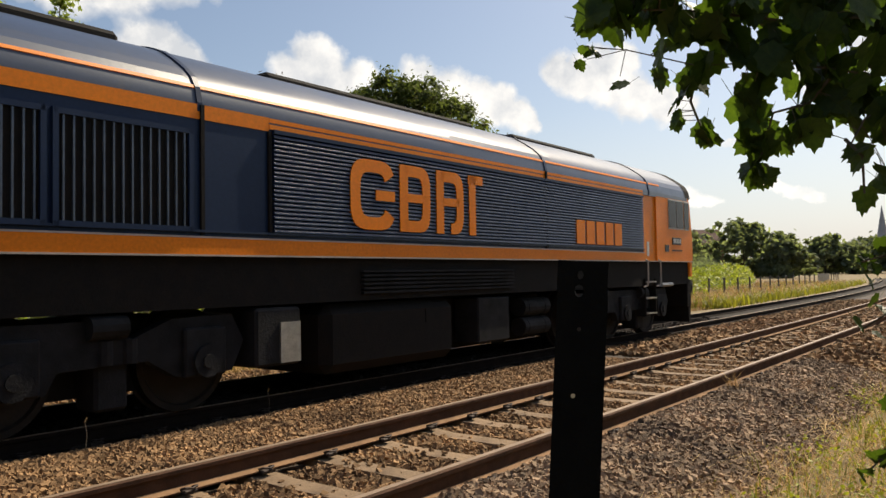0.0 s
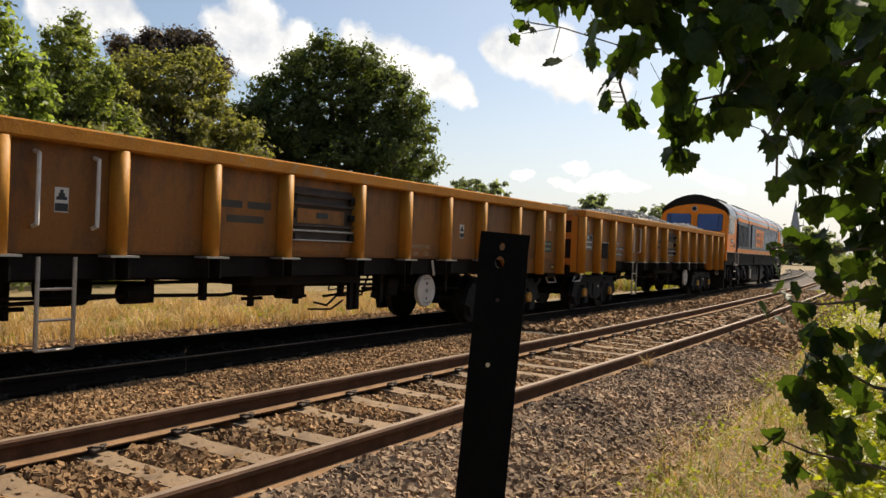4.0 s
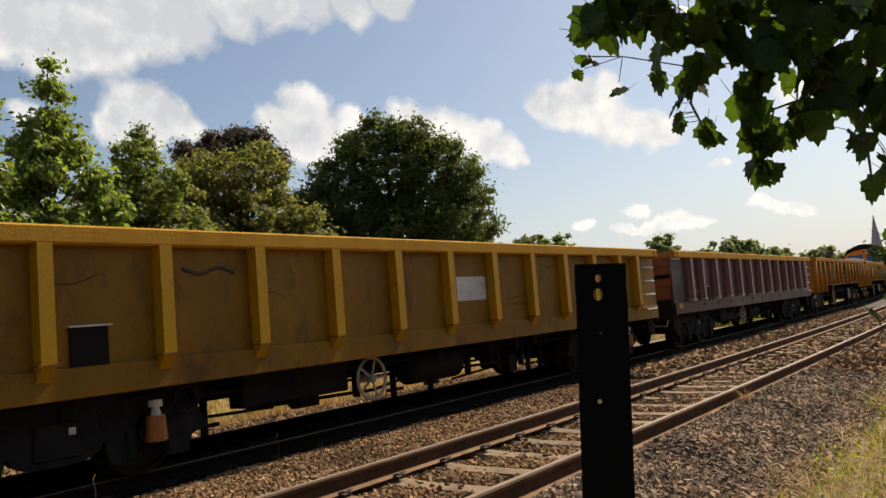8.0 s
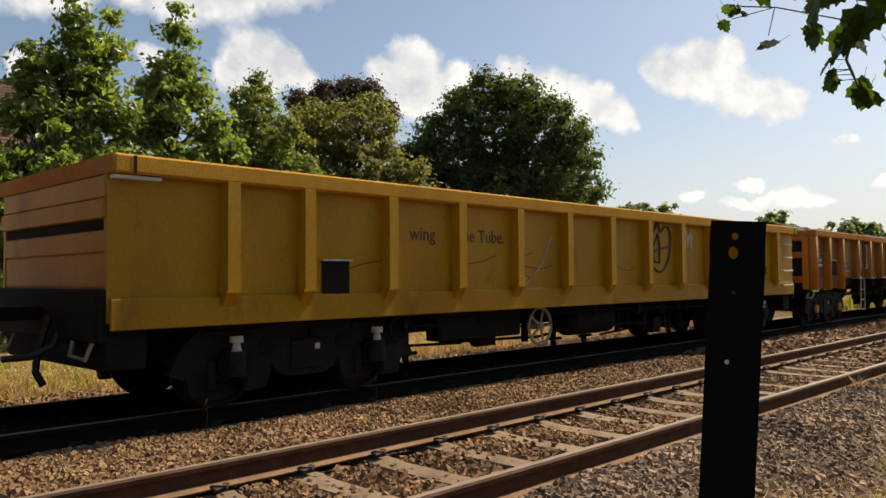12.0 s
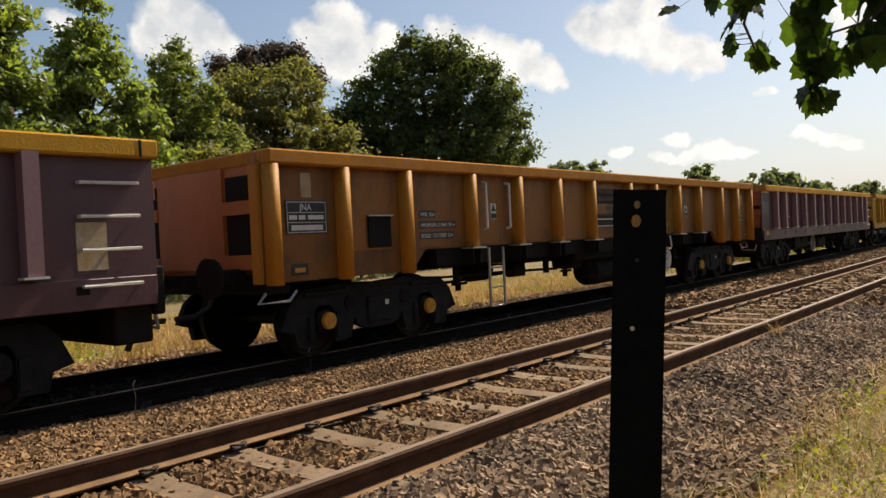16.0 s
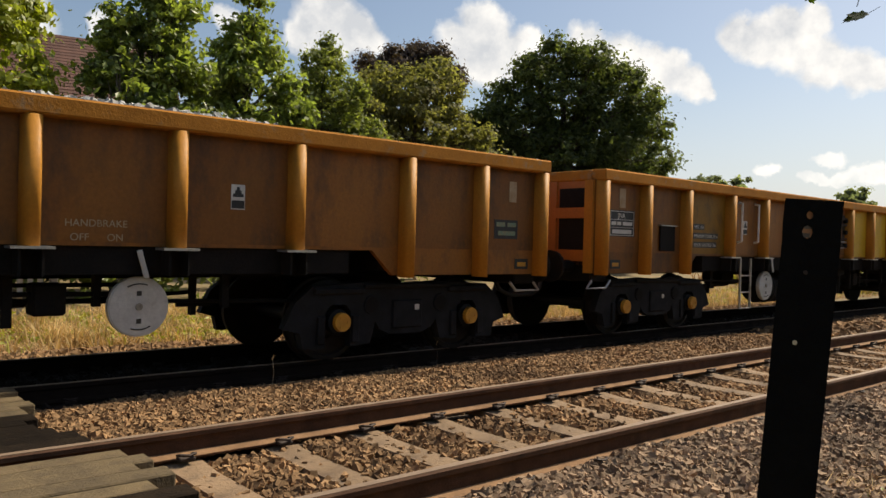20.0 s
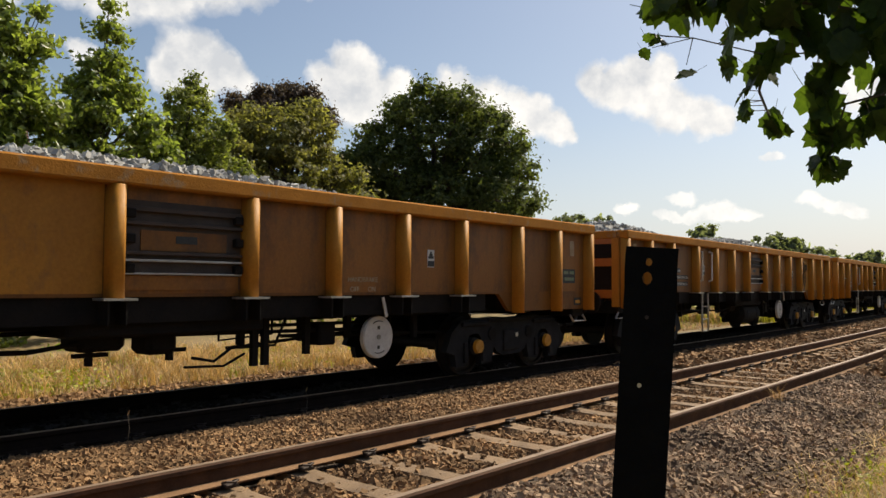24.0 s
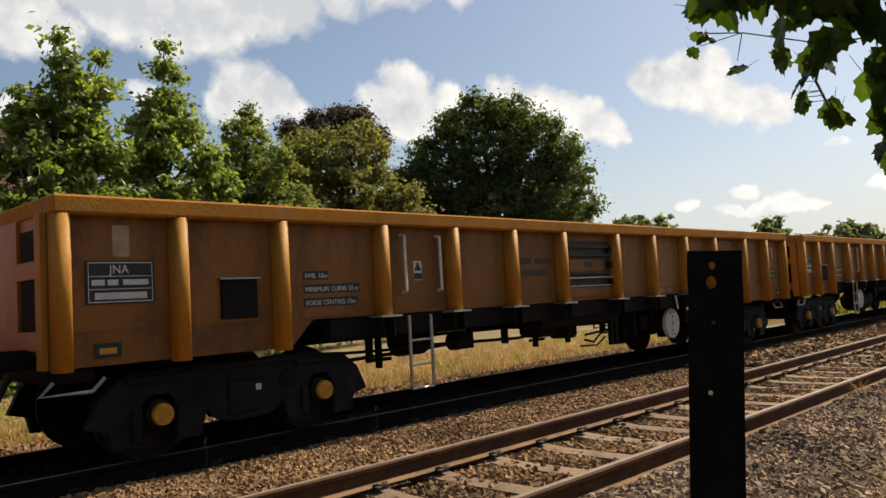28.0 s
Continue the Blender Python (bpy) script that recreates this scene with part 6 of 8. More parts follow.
            part("label", box(*sorted((x_out - e * 1.50, x_out - e * 1.72)), *sorted((s * LOCO_H, s * (LOCO_H + 0.010))), 1.78, 1.93), M["black"], c, "small dark plate")
            part("label", box(*sorted((x_out - e * 0.70, x_out - e * 1.30)), *sorted((s * LOCO_H, s * (LOCO_H + 0.006))), 1.80, 1.83), M["ink"], c)
        # recessed doorway with handrails
        d0, d1 = sorted((x_in, x_in - e * 0.62))
        part("cab_door", box(d0, d1, -LOCO_H + 0.035, LOCO_H - 0.035, 1.573, 2.95), M["loco_orange"], loco, "orange cab door set in its doorway")
        for s in (-1, 1):
            for x in (d0 - 0.03, d1 + 0.03):
                part("handrail", add_tube(bmesh.new(), [(x, s * (LOCO_H + 0.01), 1.60), (x, s * (LOCO_H + 0.06), 1.56), (x, s * (LOCO_H + 0.06), 1.14), (x - e * 0.03, s * (LOCO_H + 0.05), 1.06), (x - e * 0.12, s * (LOCO_H + 0.01), 1.04)], 0.018, 7), M["cream"], loco, "pale door handrail")
            for z in (1.12, 0.78, 0.46):
                part("cab_step", box(d0 + 0.05, d1 - 0.05, *sorted((s * 1.05, s * 1.30)), z, z + 0.03), M["steel"], loco, "worn steel cab step")
            for x in (d0 + 0.02, d1 - 0.05):
                part("step_bracket", box(x, x + 0.03, *sorted((s * 1.0, s * 1.28)), 0.42, 1.2), M["under"], loco)
            part("plate_light", box(d0 + 0.15, d0 + 0.26, *sorted((s * (LOCO_H - 0.035), s * (LOCO_H - 0.028))), 1.68, 1.98), M["white"], loco, "white warning plate")
        # buffer beam and buffers
        bmv = box(*sorted((x_out, x_out - e * 0.25)), -1.25, 1.25, 0.52, 1.16, 0.02)
        part("buffer_beam", bmv, M["under"], loco, "black buffer beam")
        plough = bmesh.new()
        pts = [(x_out + e * 0.22, 0.0), (x_out + e * 0.02, 1.22), (x_out - e * 0.10, 1.22), (x_out - e * 0.10, -1.22), (x_out + e * 0.02, -1.22)]
        rings = [[plough.verts.new((x, y, z)) for x, y in pts] for z in (0.16, 0.56)]
        for i in range(5):
            plough.faces.new((rings[0][i], rings[0][(i + 1) % 5], rings[1][(i + 1) % 5], rings[1][i]))
        plough.faces.new(rings[0])
        plough.faces.new(rings[1])
        bmesh.ops.recalc_face_normals(plough, faces=plough.faces)
        part("plough", plough, M["under"], loco, "black rail plough under the buffer beam")
        part("coupling", box(*sorted((x_out, x_out + e * 0.55)), -0.14, 0.14, 0.80, 1.08, 0.03), M["under"], loco, "black coupling head")
        for s in (-1, 1):
            bf = cyl((x_out, s * 0.87, 0.98), (x_out + e * 0.42, s * 0.87, 0.98), 0.10, n=12)
            add_cyl(bf, (x_out + e * 0.42, s * 0.87, 0.98), (x_out + e * 0.50, s * 0.87, 0.98), 0.24, n=20)
            part("buffer", bf, M["under"], loco, "black round buffer")
        for y in (-0.55, -0.35, 0.4):
            hoses = add_tube(bmesh.new(), [(x_out + e * 0.02, y, 1.0), (x_out + e * 0.14, y, 0.75), (x_out + e * 0.12, y, 0.45)], 0.028, 6)
            part("brake_hose", hoses, M["black"], loco)
    # lower body: black frame, fuel tank, air tanks, boxes, louvred panel
    fr = bmesh.new()
    add_box(fr, -h + 0.15, h - 0.15, -1.24, 1.24, 1.05, 1.572)
    part("underframe", fr, M["under"], loco, "black underframe")
    lv = bmesh.new()
    for i in range(6):
        add_box(lv, -1.86, 1.55, -1.29, -1.23, 1.13 + 0.052 * i, 1.158 + 0.052 * i)
    part("lower_louvres", lv, M["bogie"], loco, "dark slatted panel")
    tank = bmesh.new()
    add_box(tank, -2.45, 0.10, -1.22, 1.22, 0.20, 1.02, 0.12)
    part("fuel_tank", tank, M["under"], loco, "black fuel tank")
    part("tank_plate", box(-0.6, -0.48, -1.235, -1.215, 0.72, 0.90), M["under"], loco)
    part("battery_box", box(0.62, 1.47, -1.24, -0.8, 0.34, 1.0, 0.02), M["bogie"], loco, "grey-black box with white dots")
    part("inner_tank", box(0.10, 3.2, -0.75, 0.75, 0.24, 1.04, 0.06), M["under"], loco, "black tanks between the bogies")
    for z in (0.48, 0.80):
        at_ = add_cyl(bmesh.new(), (2.10, -1.0, z), (2.92, -1.0, z), 0.15, n=16)
        for xs in (2.22, 2.74):
            add_cyl(at_, (xs, -1.0, z), (xs + 0.05, -1.0, z), 0.156, n=16)
        part("air_tank", at_, M["bogie"], loco, "dark air reservoir")
    part("sand_box", box(-3.5, -2.87, -1.28, -0.9, 0.40, 1.02, 0.03), M["bogie"], loco, "dark sand box")
    part("silver_box", box(-3.18, -2.90, -1.30, -1.275, 0.43, 0.86), M["steel"], loco, "bare metal box face")
    for xb in (-h + 3.55, h - 3.55):
        b = bmesh.new()
        for s in (-1, 1):
            prof = [(-2.35, 0.70), (-2.2, 0.98), (-1.5, 0.96), (-1.1, 0.80), (-0.7, 0.98), (0.7, 0.98), (1.1, 0.80), (1.5, 0.96), (2.2, 0.98), (2.35, 0.70), (2.2, 0.40), (1.55, 0.40), (1.25, 0.58), (0.4, 0.56), (0.3, 0.38), (-0.3, 0.38), (-0.4, 0.56), (-1.25, 0.58), (-1.55, 0.40), (-2.2, 0.40)]
            ring = [[b.verts.new((x, y, z)) for x, z in prof] for y in (s * 1.0, s * 1.14)]
            n = len(prof)
            for i in range(n):
                b.faces.new((ring[0][i], ring[0][(i + 1) % n], ring[1][(i + 1) % n], ring[1][i]))
            b.faces.new(ring[0])
            b.faces.new(ring[1])
            for x in (-1.85, 0.0, 1.85):
                add_box(b, x - 0.24, x + 0.24, *sorted((s * 1.10, s * 1.20)), 0.38, 0.86, 0.02)
                add_cyl(b, (x, s * 1.16, 0.53), (x, s * 1.24, 0.53), 0.16, n=16)
                add_cyl(b, (x, s * 1.24, 0.53), (x, s * 1.26, 0.53), 0.07, n=10)
            for x in (-0.95, 0.95):
                for dx in (-0.12, 0.12):
                    add_cyl(b, (x + dx, s * 1.12, 0.58), (x + dx, s * 1.12, 0.80), 0.075, n=10)
                add_cyl(b, (x - 0.3, s * 1.16, 0.92), (x + 0.05, s * 1.16, 0.92), 0.11, n=12)
        add_box(b, -2.3, 2.3, -0.70, 0.70, 0.26, 0.95)
        for x in (-0.93, 0.93):
            for s in (-1, 1):
                add_box(b, x - 0.16, x + 0.16, *sorted((s * 0.72, s * 1.08)), 0.16, 0.62, 0.03)
        bmesh.ops.recalc_face_normals(b, faces=b.faces)
        bo = part("bogie", b, M["bogie"], loco, "dark six-wheeled bogie", at=pose(xb, 0, 0))
        for x in (-1.85, 0.0, 1.85):
            w = part("wheelset", LOCO_WHEELS, None, bo, at=pose(x, 0, 0.53))
            TURNING.append((w, x, 0.53))
    for x in (-h + 1.95, h - 1.95):                              # silver pipe over the bogie
        part("air_pipe", add_cyl(bmesh.new(), (x + 0.1, -1.24, 1.06), (x + 0.75, -1.24, 1.06), 0.045, n=10), M["steel"], loco, "bare steel pipe")
    return loco


LOCO_WHEELS = wheelset_mesh(0.53)
LOCO = build_loco()
for order in orders:
    TRAIN.append(order())


# ---- trees, hedges, houses ----
def leaf_mesh(name, centres, normals, size, material, shape=0):
    """Many leaf blades in one mesh: each a bent four-cornered blade, turned about its own normal."""
    n = len(centres)
    nr = normals + rng.normal(0, 0.7, normals.shape)
    nr /= np.linalg.norm(nr, axis=1)[:, None] + 1e-9
    t = np.cross(nr, rng.normal(0, 1, nr.shape))
    t /= np.linalg.norm(t, axis=1)[:, None] + 1e-9
    b = np.cross(nr, t)
    s = size * rng.uniform(0.6, 1.35, n)[:, None]
    v = np.stack([centres - t * s, centres + b * s * 0.55 + nr * s * 0.12, centres + t * s, centres - b * s * 0.55 + nr * s * 0.12], 1)
    f = np.arange(4 * n).reshape(n, 4)
    return mesh_of(name, v.reshape(-1, 3), f, material)


def crown_points(lobes, count, fill=0.35, gaps=0.35, clump=0.55, tidy=1.0):
    """Leaf places in rounded clumps over a set of lobes (centre, radii); each clump's leaves face outwards from it."""
    pts, nrm = [], []
    area = np.array([(r[0] * r[1] * r[2]) ** 0.66 for _, r in lobes])
    share = (count * area / area.sum()).astype(int)
    for (c, r), k in zip(lobes, share):
        m = max(6, k // 42)
        d = rng.normal(0, 1, (m, 3))
        d /= np.linalg.norm(d, axis=1)[:, None]
        rad = 1 - fill * rng.random(m) ** 1.6
        heart = np.array(c) + d * np.array(r) * rad[:, None]
        keep = np.array([noise.noise(Vector(p) * 0.55) > -gaps for p in heart])
        heart, d = heart[keep], d[keep]
        if not len(heart):
            continue
        size = clump * rng.uniform(0.5, 1.25, len(heart))
        idx = rng.integers(0, len(heart), k)
        v = rng.normal(0, 1, (k, 3))
        v /= np.linalg.norm(v, axis=1)[:, None]
        v[:, 2] = np.where(v[:, 2] < -0.3, -v[:, 2], v[:, 2])
        q = v * np.abs(rng.normal(0, 0.62, (k, 1))) * size[idx][:, None] * np.array([1.0, 1.0, 0.75])
        pts.append(heart[idx] + q)
        nrm.append(tidy * v + d[idx] * 0.35 + np.array([0, 0, 0.25]))
    return np.concatenate(pts), np.concatenate(nrm)


def build_tree(name, label, at, height, lobes, leaves, leaf, leaf_size, trunk_r=0.25, gaps=0.35, fill=0.35, clump=0.55, tidy=1.0):
    tree = thing(name, label, "tree", at=pose(*at))
    bm = bmesh.new()
    add_cyl(bm, (0, 0, -0.4), (0.1, 0, height * 0.38), trunk_r, trunk_r * 0.7, 10)
    add_cyl(bm, (0.1, 0, height * 0.38), (0.0, 0.1, height * 0.85), trunk_r * 0.7, trunk_r * 0.18, 8)
    for c, r in lobes:
        base = Vector((0.05, 0, max(0.25 * height, min(c[2] - 0.5 * r[2], height * 0.55))))
        mid = base.lerp(Vector(c), 0.55) + Vector((0, 0, 0.3))
        add_cyl(bm, base, mid, trunk_r * 0.38, trunk_r * 0.22, 6)
        add_cyl(bm, mid, Vector(c), trunk_r * 0.22, trunk_r * 0.06, 5)
        for _ in range(4):
            d = Vector(rng.normal(0, 1, 3)).normalized()
            tip = Vector(c) + Vector((d.x * r[0], d.y * r[1], d.z * r[2])) * 0.85
            add_cyl(bm, Vector(c), tip, trunk_r * 0.08, trunk_r * 0.02, 4)
    part("trunk", bm, M["bark"], tree)
    p, n = crown_points(lobes, leaves, fill, gaps, clump, tidy)
    part("crown", leaf_mesh("crown", p, n, leaf_size, M[leaf]), None, tree)
    return tree


def lobes_dome(r, z0, z1, k, seed, squash=1.0):
    g = np.random.default_rng(seed)
    out = [((0, 0, z0 + (z1 - z0) * 0.42), (r * 0.74, r * 0.74, (z1 - z0) * 0.40)), ((0, 0, z0 + (z1 - z0) * 0.72), (r * 0.46, r * 0.46, (z1 - z0) * 0.26))]
    for i in range(k):
        a, u = g.uniform(0, 6.28), g.random()
        z = z0 + (z1 - z0) * (0.10 + 0.78 * u)
        rr = r * float(np.interp(u, (0, 0.3, 0.55, 0.8, 1.0), (0.72, 0.76, 0.66, 0.44, 0.12)))
        s = g.uniform(0.20, 0.36) * r
        out.append(((rr * math.cos(a), rr * math.sin(a) * squash, z), (s, s, s * g.uniform(0.7, 0.95))))
    return out


def lobes_spear(r, z0, z1, k, seed):
    g = np.random.default_rng(seed)
    out = []
    for i in range(k):
        u = (i + 0.5) / k
        w = r * (1 - u) ** 0.8 * (1 + 0.12 * math.sin(9 * u + seed)) + 0.08
        for _ in range(4 if u < 0.6 else 2 if u < 0.85 else 1):
            a = g.uniform(0, 6.28)
            s = w * g.uniform(0.45, 0.75) + 0.1
            out.append(((w * 0.55 * math.cos(a), w * 0.55 * math.sin(a), z0 + (z1 - z0) * u), (s, s, s * 1.5)))
    return out


def lobes_outline(deg, rounds, depth, seed):
    """Lobes across the line of sight (to the right, up, radius), each doubled in depth, so that the crown keeps its outline."""
    g = np.random.default_rng(seed)
    a = radians(deg)
    across, away = Vector((math.sin(a), -math.cos(a), 0)), Vector((math.cos(a), math.sin(a), 0))
    out = []
    for u, z, r in rounds:
        for side in (-1, 1):
            c = across * (u * 0.94 + g.uniform(-0.1, 0.1)) + away * (side * g.uniform(0.15, 0.85) * depth * min(1.0, r))
            k = r * 0.80
            out.append(((c.x, c.y, z - 0.2), (k, k, k * g.uniform(0.85, 1.0))))
    return out


def polar(deg, d):
    return 0.95 + d * math.cos(radians(deg)), d * math.sin(radians(deg))


SYCAMORE = [(-0.2, 12.4, 1.5), (-2.0, 11.7, 1.4), (1.6, 12.1, 1.4), (3.3, 11.2, 1.4), (4.5, 9.9, 1.4), (-3.7, 10.1, 1.3), (-4.8, 8.4, 1.3), (5.2, 8.2, 1.2), (5.7, 6.5, 1.1), (0.0, 9.6, 2.7), (-2.3, 8.2, 2.3),
            (2.3, 8.9, 2.5), (-4.6, 6.5, 1.8), (3.7, 6.6, 2.2), (0.0, 6.3, 3.0), (-5.2, 4.2, 1.9), (-1.6, 3.6, 2.6), (2.2, 3.8, 2.6), (5.2, 4.4, 1.7), (-6.4, 6.4, 1.3), (-6.6, 4.2, 1.5)]
BEECH = [(-0.2, 8.5, 1.9), (1.4, 9.0, 1.2), (-1.9, 8.8, 1.3), (1.9, 7.5, 1.2), (-0.2, 6.6, 2.2), (-2.1, 6.8, 1.4), (0.9, 10.0, 0.9), (2.5, 6.4, 0.9), (-0.6, 4.0, 2.2), (2.4, 4.4, 1.6), (-2.6, 4.6, 1.6), (3.6, 5.2, 1.3), (-3.6, 5.0, 1.4), (3.3, 6.6, 0.9)]
PURPLE = [(-1.3, 11.1, 0.8), (0.0, 11.4, 0.8), (-2.6, 10.7, 0.7), (1.2, 11.3, 0.7), (-0.7, 10.4, 1.0), (0.9, 10.2, 1.0), (-2.4, 9.4, 1.1), (2.2, 10.2, 0.7)]
CHERRY = [(0.2, 9.2, 0.6), (0.2, 8.4, 1.0), (-0.7, 7.4, 1.1), (1.1, 7.3, 1.1), (0.2, 6.1, 1.5), (1.7, 5.9, 1.2), (-1.3, 6.1, 1.2), (0.0, 4.4, 1.4), (1.6, 4.2, 1.2), (2.2, 5.4, 0.9), (-1.6, 5.0, 1.0)]


POPLAR = [(-0.1, 8.7, 0.2), (0.0, 8.1, 0.35), (0.3, 7.5, 0.6), (-0.6, 6.9, 0.55), (0.3, 6.6, 0.8), (1.0, 8.3, 0.2), (1.0, 7.5, 0.4), (-1.0, 6.4, 0.5), (-0.2, 5.6, 0.9), (0.8, 5.7, 0.8), (-1.2, 5.6, 0.55), (0.0, 4.4, 1.2), (1.2, 4.4, 0.9), (-1.3, 4.2, 0.9)]
BIRCH = [(0.1, 9.2, 0.2), (0.1, 8.5, 0.33), (0.5, 8.3, 0.2), (0.2, 7.6, 0.53), (-0.4, 7.0, 0.63), (0.7, 6.8, 0.6), (0.1, 6.2, 0.86), (1.2, 5.9, 0.63), (-0.7, 5.7, 0.75), (1.6, 5.2, 0.6), (0.0, 4.6, 1.1), (1.5, 4.2, 0.9), (-1.2, 4.3, 0.9)]


def build_trees():
    x, y = polar(41.0, 46)
    build_tree("sycamore_tree", "large dark round-crowned tree behind the railway", (x, y, -0.3), 12.5, lobes_outline(41.0, SYCAMORE, 2.6, 3), 130000, "leaf_dark", 0.12, 0.4, 0.42, 0.35, 0.70)
    x, y = polar(51.8, 38)
    build_tree("copper_beech_tree", "broad olive and purple-brown tree in a garden", (x, y, -0.3), 9.8, lobes_outline(51.8, BEECH, 1.6, 5), 62000, "leaf_olive", 0.10, 0.3, 0.8, 0.4, 0.5)
    x, y = polar(51.8, 41)
    build_tree("copper_beech_tree", "purple-leaved tree top behind the olive tree", (x, y, -0.3), 11.2, lobes_outline(51.8, PURPLE, 1.2, 6), 34000, "leaf_purple", 0.10, 0.3, 0.8, 0.5, 0.45)
    x, y = polar(58.8, 32)
    build_tree("cherry_tree", "mid-green conical garden tree", (x, y, -0.3), 9.0, lobes_outline(58.8, CHERRY, 1.1, 7), 42000, "leaf_mid", 0.085, 0.2, 0.8, 0.5, 0.40, 0.4)
    x, y = polar(55.6, 36.5)
    build_tree("hawthorn_tree", "olive-green tree filling the row behind the garden", (x, y, -0.3), 8.0, lobes_dome(3.2, 0.2, 9.0, 24, 31), 44000, "leaf_olive", 0.095, 0.2, 0.8, 0.5, 0.45)
    x, y = polar(46.6, 46)
    build_tree("elm_tree", "dark tree in the gap beside the great round tree", (x, y, -0.3), 8.4, lobes_dome(3.6, 0.2, 9.6, 24, 32), 44000, "leaf_dark", 0.12, 0.25, 0.8, 0.5, 0.6)
    x, y = polar(56.2, 29)
    build_tree("garden_shrub", "pale green shrub in front of the taller trees", (x, y, -0.3), 5.0, lobes_dome(2.2, 0.0, 5.2, 9, 8), 11000, "leaf_olive", 0.12, 0.12)
    x, y = polar(64.3, 23)
    build_tree("birch_tree", "tall slender light green tree with an open crown", (x, y, -0.3), 9.0, lobes_outline(64.3, BIRCH, 0.9, 9), 24000, "leaf_light", 0.088, 0.10, 0.6, 0.8, 0.44, 0.15)
    x, y = polar(70.5, 21.5)
    build_tree("poplar_tree", "tall light green tree with upright shoots", (x, y, -0.3), 9.0, lobes_outline(70.5, POPLAR, 0.9, 10), 27000, "leaf_light", 0.092, 0.11, 0.6, 0.8, 0.44, 0.15)
    x, y = polar(72.5, 20.5)
    build_tree("poplar_tree", "bushy light green tree beside the slender one", (x, y, -0.3), 6.5, lobes_spear(2.4, 0.2, 6.6, 8, 11), 18000, "leaf_light", 0.095, 0.11, 0.6, 0.7, 0.40, 0.15)
    x, y = polar(82.6, 22)
    build_tree("ash_tree", "yellow-green tree beside the house", (x, y, -0.3), 8.4, lobes_dome(3.0, 0.5, 9.6, 24, 12), 32000, "leaf_yellow", 0.11, 0.2, 0.6)
    for i, (deg, d, r, h, leaf, label) in enumerate((
            (79, 23, 2.2, 4.6, "leaf_mid", "dark green shrub below the house roof"), (61.8, 29, 2.4, 7.4, "leaf_mid", "dense green garden tree"),
            (47.5, 44, 3.0, 6.0, "leaf_dark", "dark shrub under the great tree"), (34.5, 50, 2.4, 4.6, "leaf_dark", "dark hedge bush below the great tree"),
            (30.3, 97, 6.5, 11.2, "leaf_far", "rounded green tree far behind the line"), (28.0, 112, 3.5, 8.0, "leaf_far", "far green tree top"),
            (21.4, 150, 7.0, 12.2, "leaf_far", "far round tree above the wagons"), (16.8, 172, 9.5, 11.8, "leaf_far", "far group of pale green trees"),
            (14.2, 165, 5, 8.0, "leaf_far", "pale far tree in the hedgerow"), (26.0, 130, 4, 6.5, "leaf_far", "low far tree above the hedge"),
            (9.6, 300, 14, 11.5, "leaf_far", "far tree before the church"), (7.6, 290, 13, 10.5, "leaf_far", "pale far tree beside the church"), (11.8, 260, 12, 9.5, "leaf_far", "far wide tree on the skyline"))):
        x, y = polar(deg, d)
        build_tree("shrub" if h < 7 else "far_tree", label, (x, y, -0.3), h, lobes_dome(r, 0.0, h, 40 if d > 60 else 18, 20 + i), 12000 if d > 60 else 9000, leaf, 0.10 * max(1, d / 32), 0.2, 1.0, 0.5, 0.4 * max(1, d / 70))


def hedge(name, label, pts, height, width, leaf, count, size):
    """A run of hedge of uneven height along points."""
    p = []
    seg = [Vector((*a, 0)) for a in pts]
    total = sum((b - a).length for a, b in zip(seg, seg[1:]))
    for a, b in zip(seg, seg[1:]):
        n = int(count * (b - a).length / total)
        u = rng.random(n)
        base = np.array(a)[None] + (np.array(b) - np.array(a))[None] * u[:, None]
        top = np.array([height * (0.72 + 0.5 * noise.noise(Vector((q[0] * 0.23, q[1] * 0.23, 1)))) for q in base])
        ang = rng.uniform(0, 6.28, n)
        rad = np.sqrt(rng.random(n)) * width / 2
        z = top * rng.random(n) ** 0.6
        w = rad * (1 - 0.5 * (z / (top + 1e-6)) ** 2)
        p.append(np.stack([base[:, 0] + w * np.cos(ang), base[:, 1] + w * np.sin(ang), z - 0.3], 1))
    p = np.concatenate(p)
    nr = np.tile(np.array([[-0.3, -0.7, 0.5]]), (len(p), 1))
    tagged(part(name, leaf_mesh(name, p, nr, size, M[leaf]), None), label, "hedge", kind="stuff")


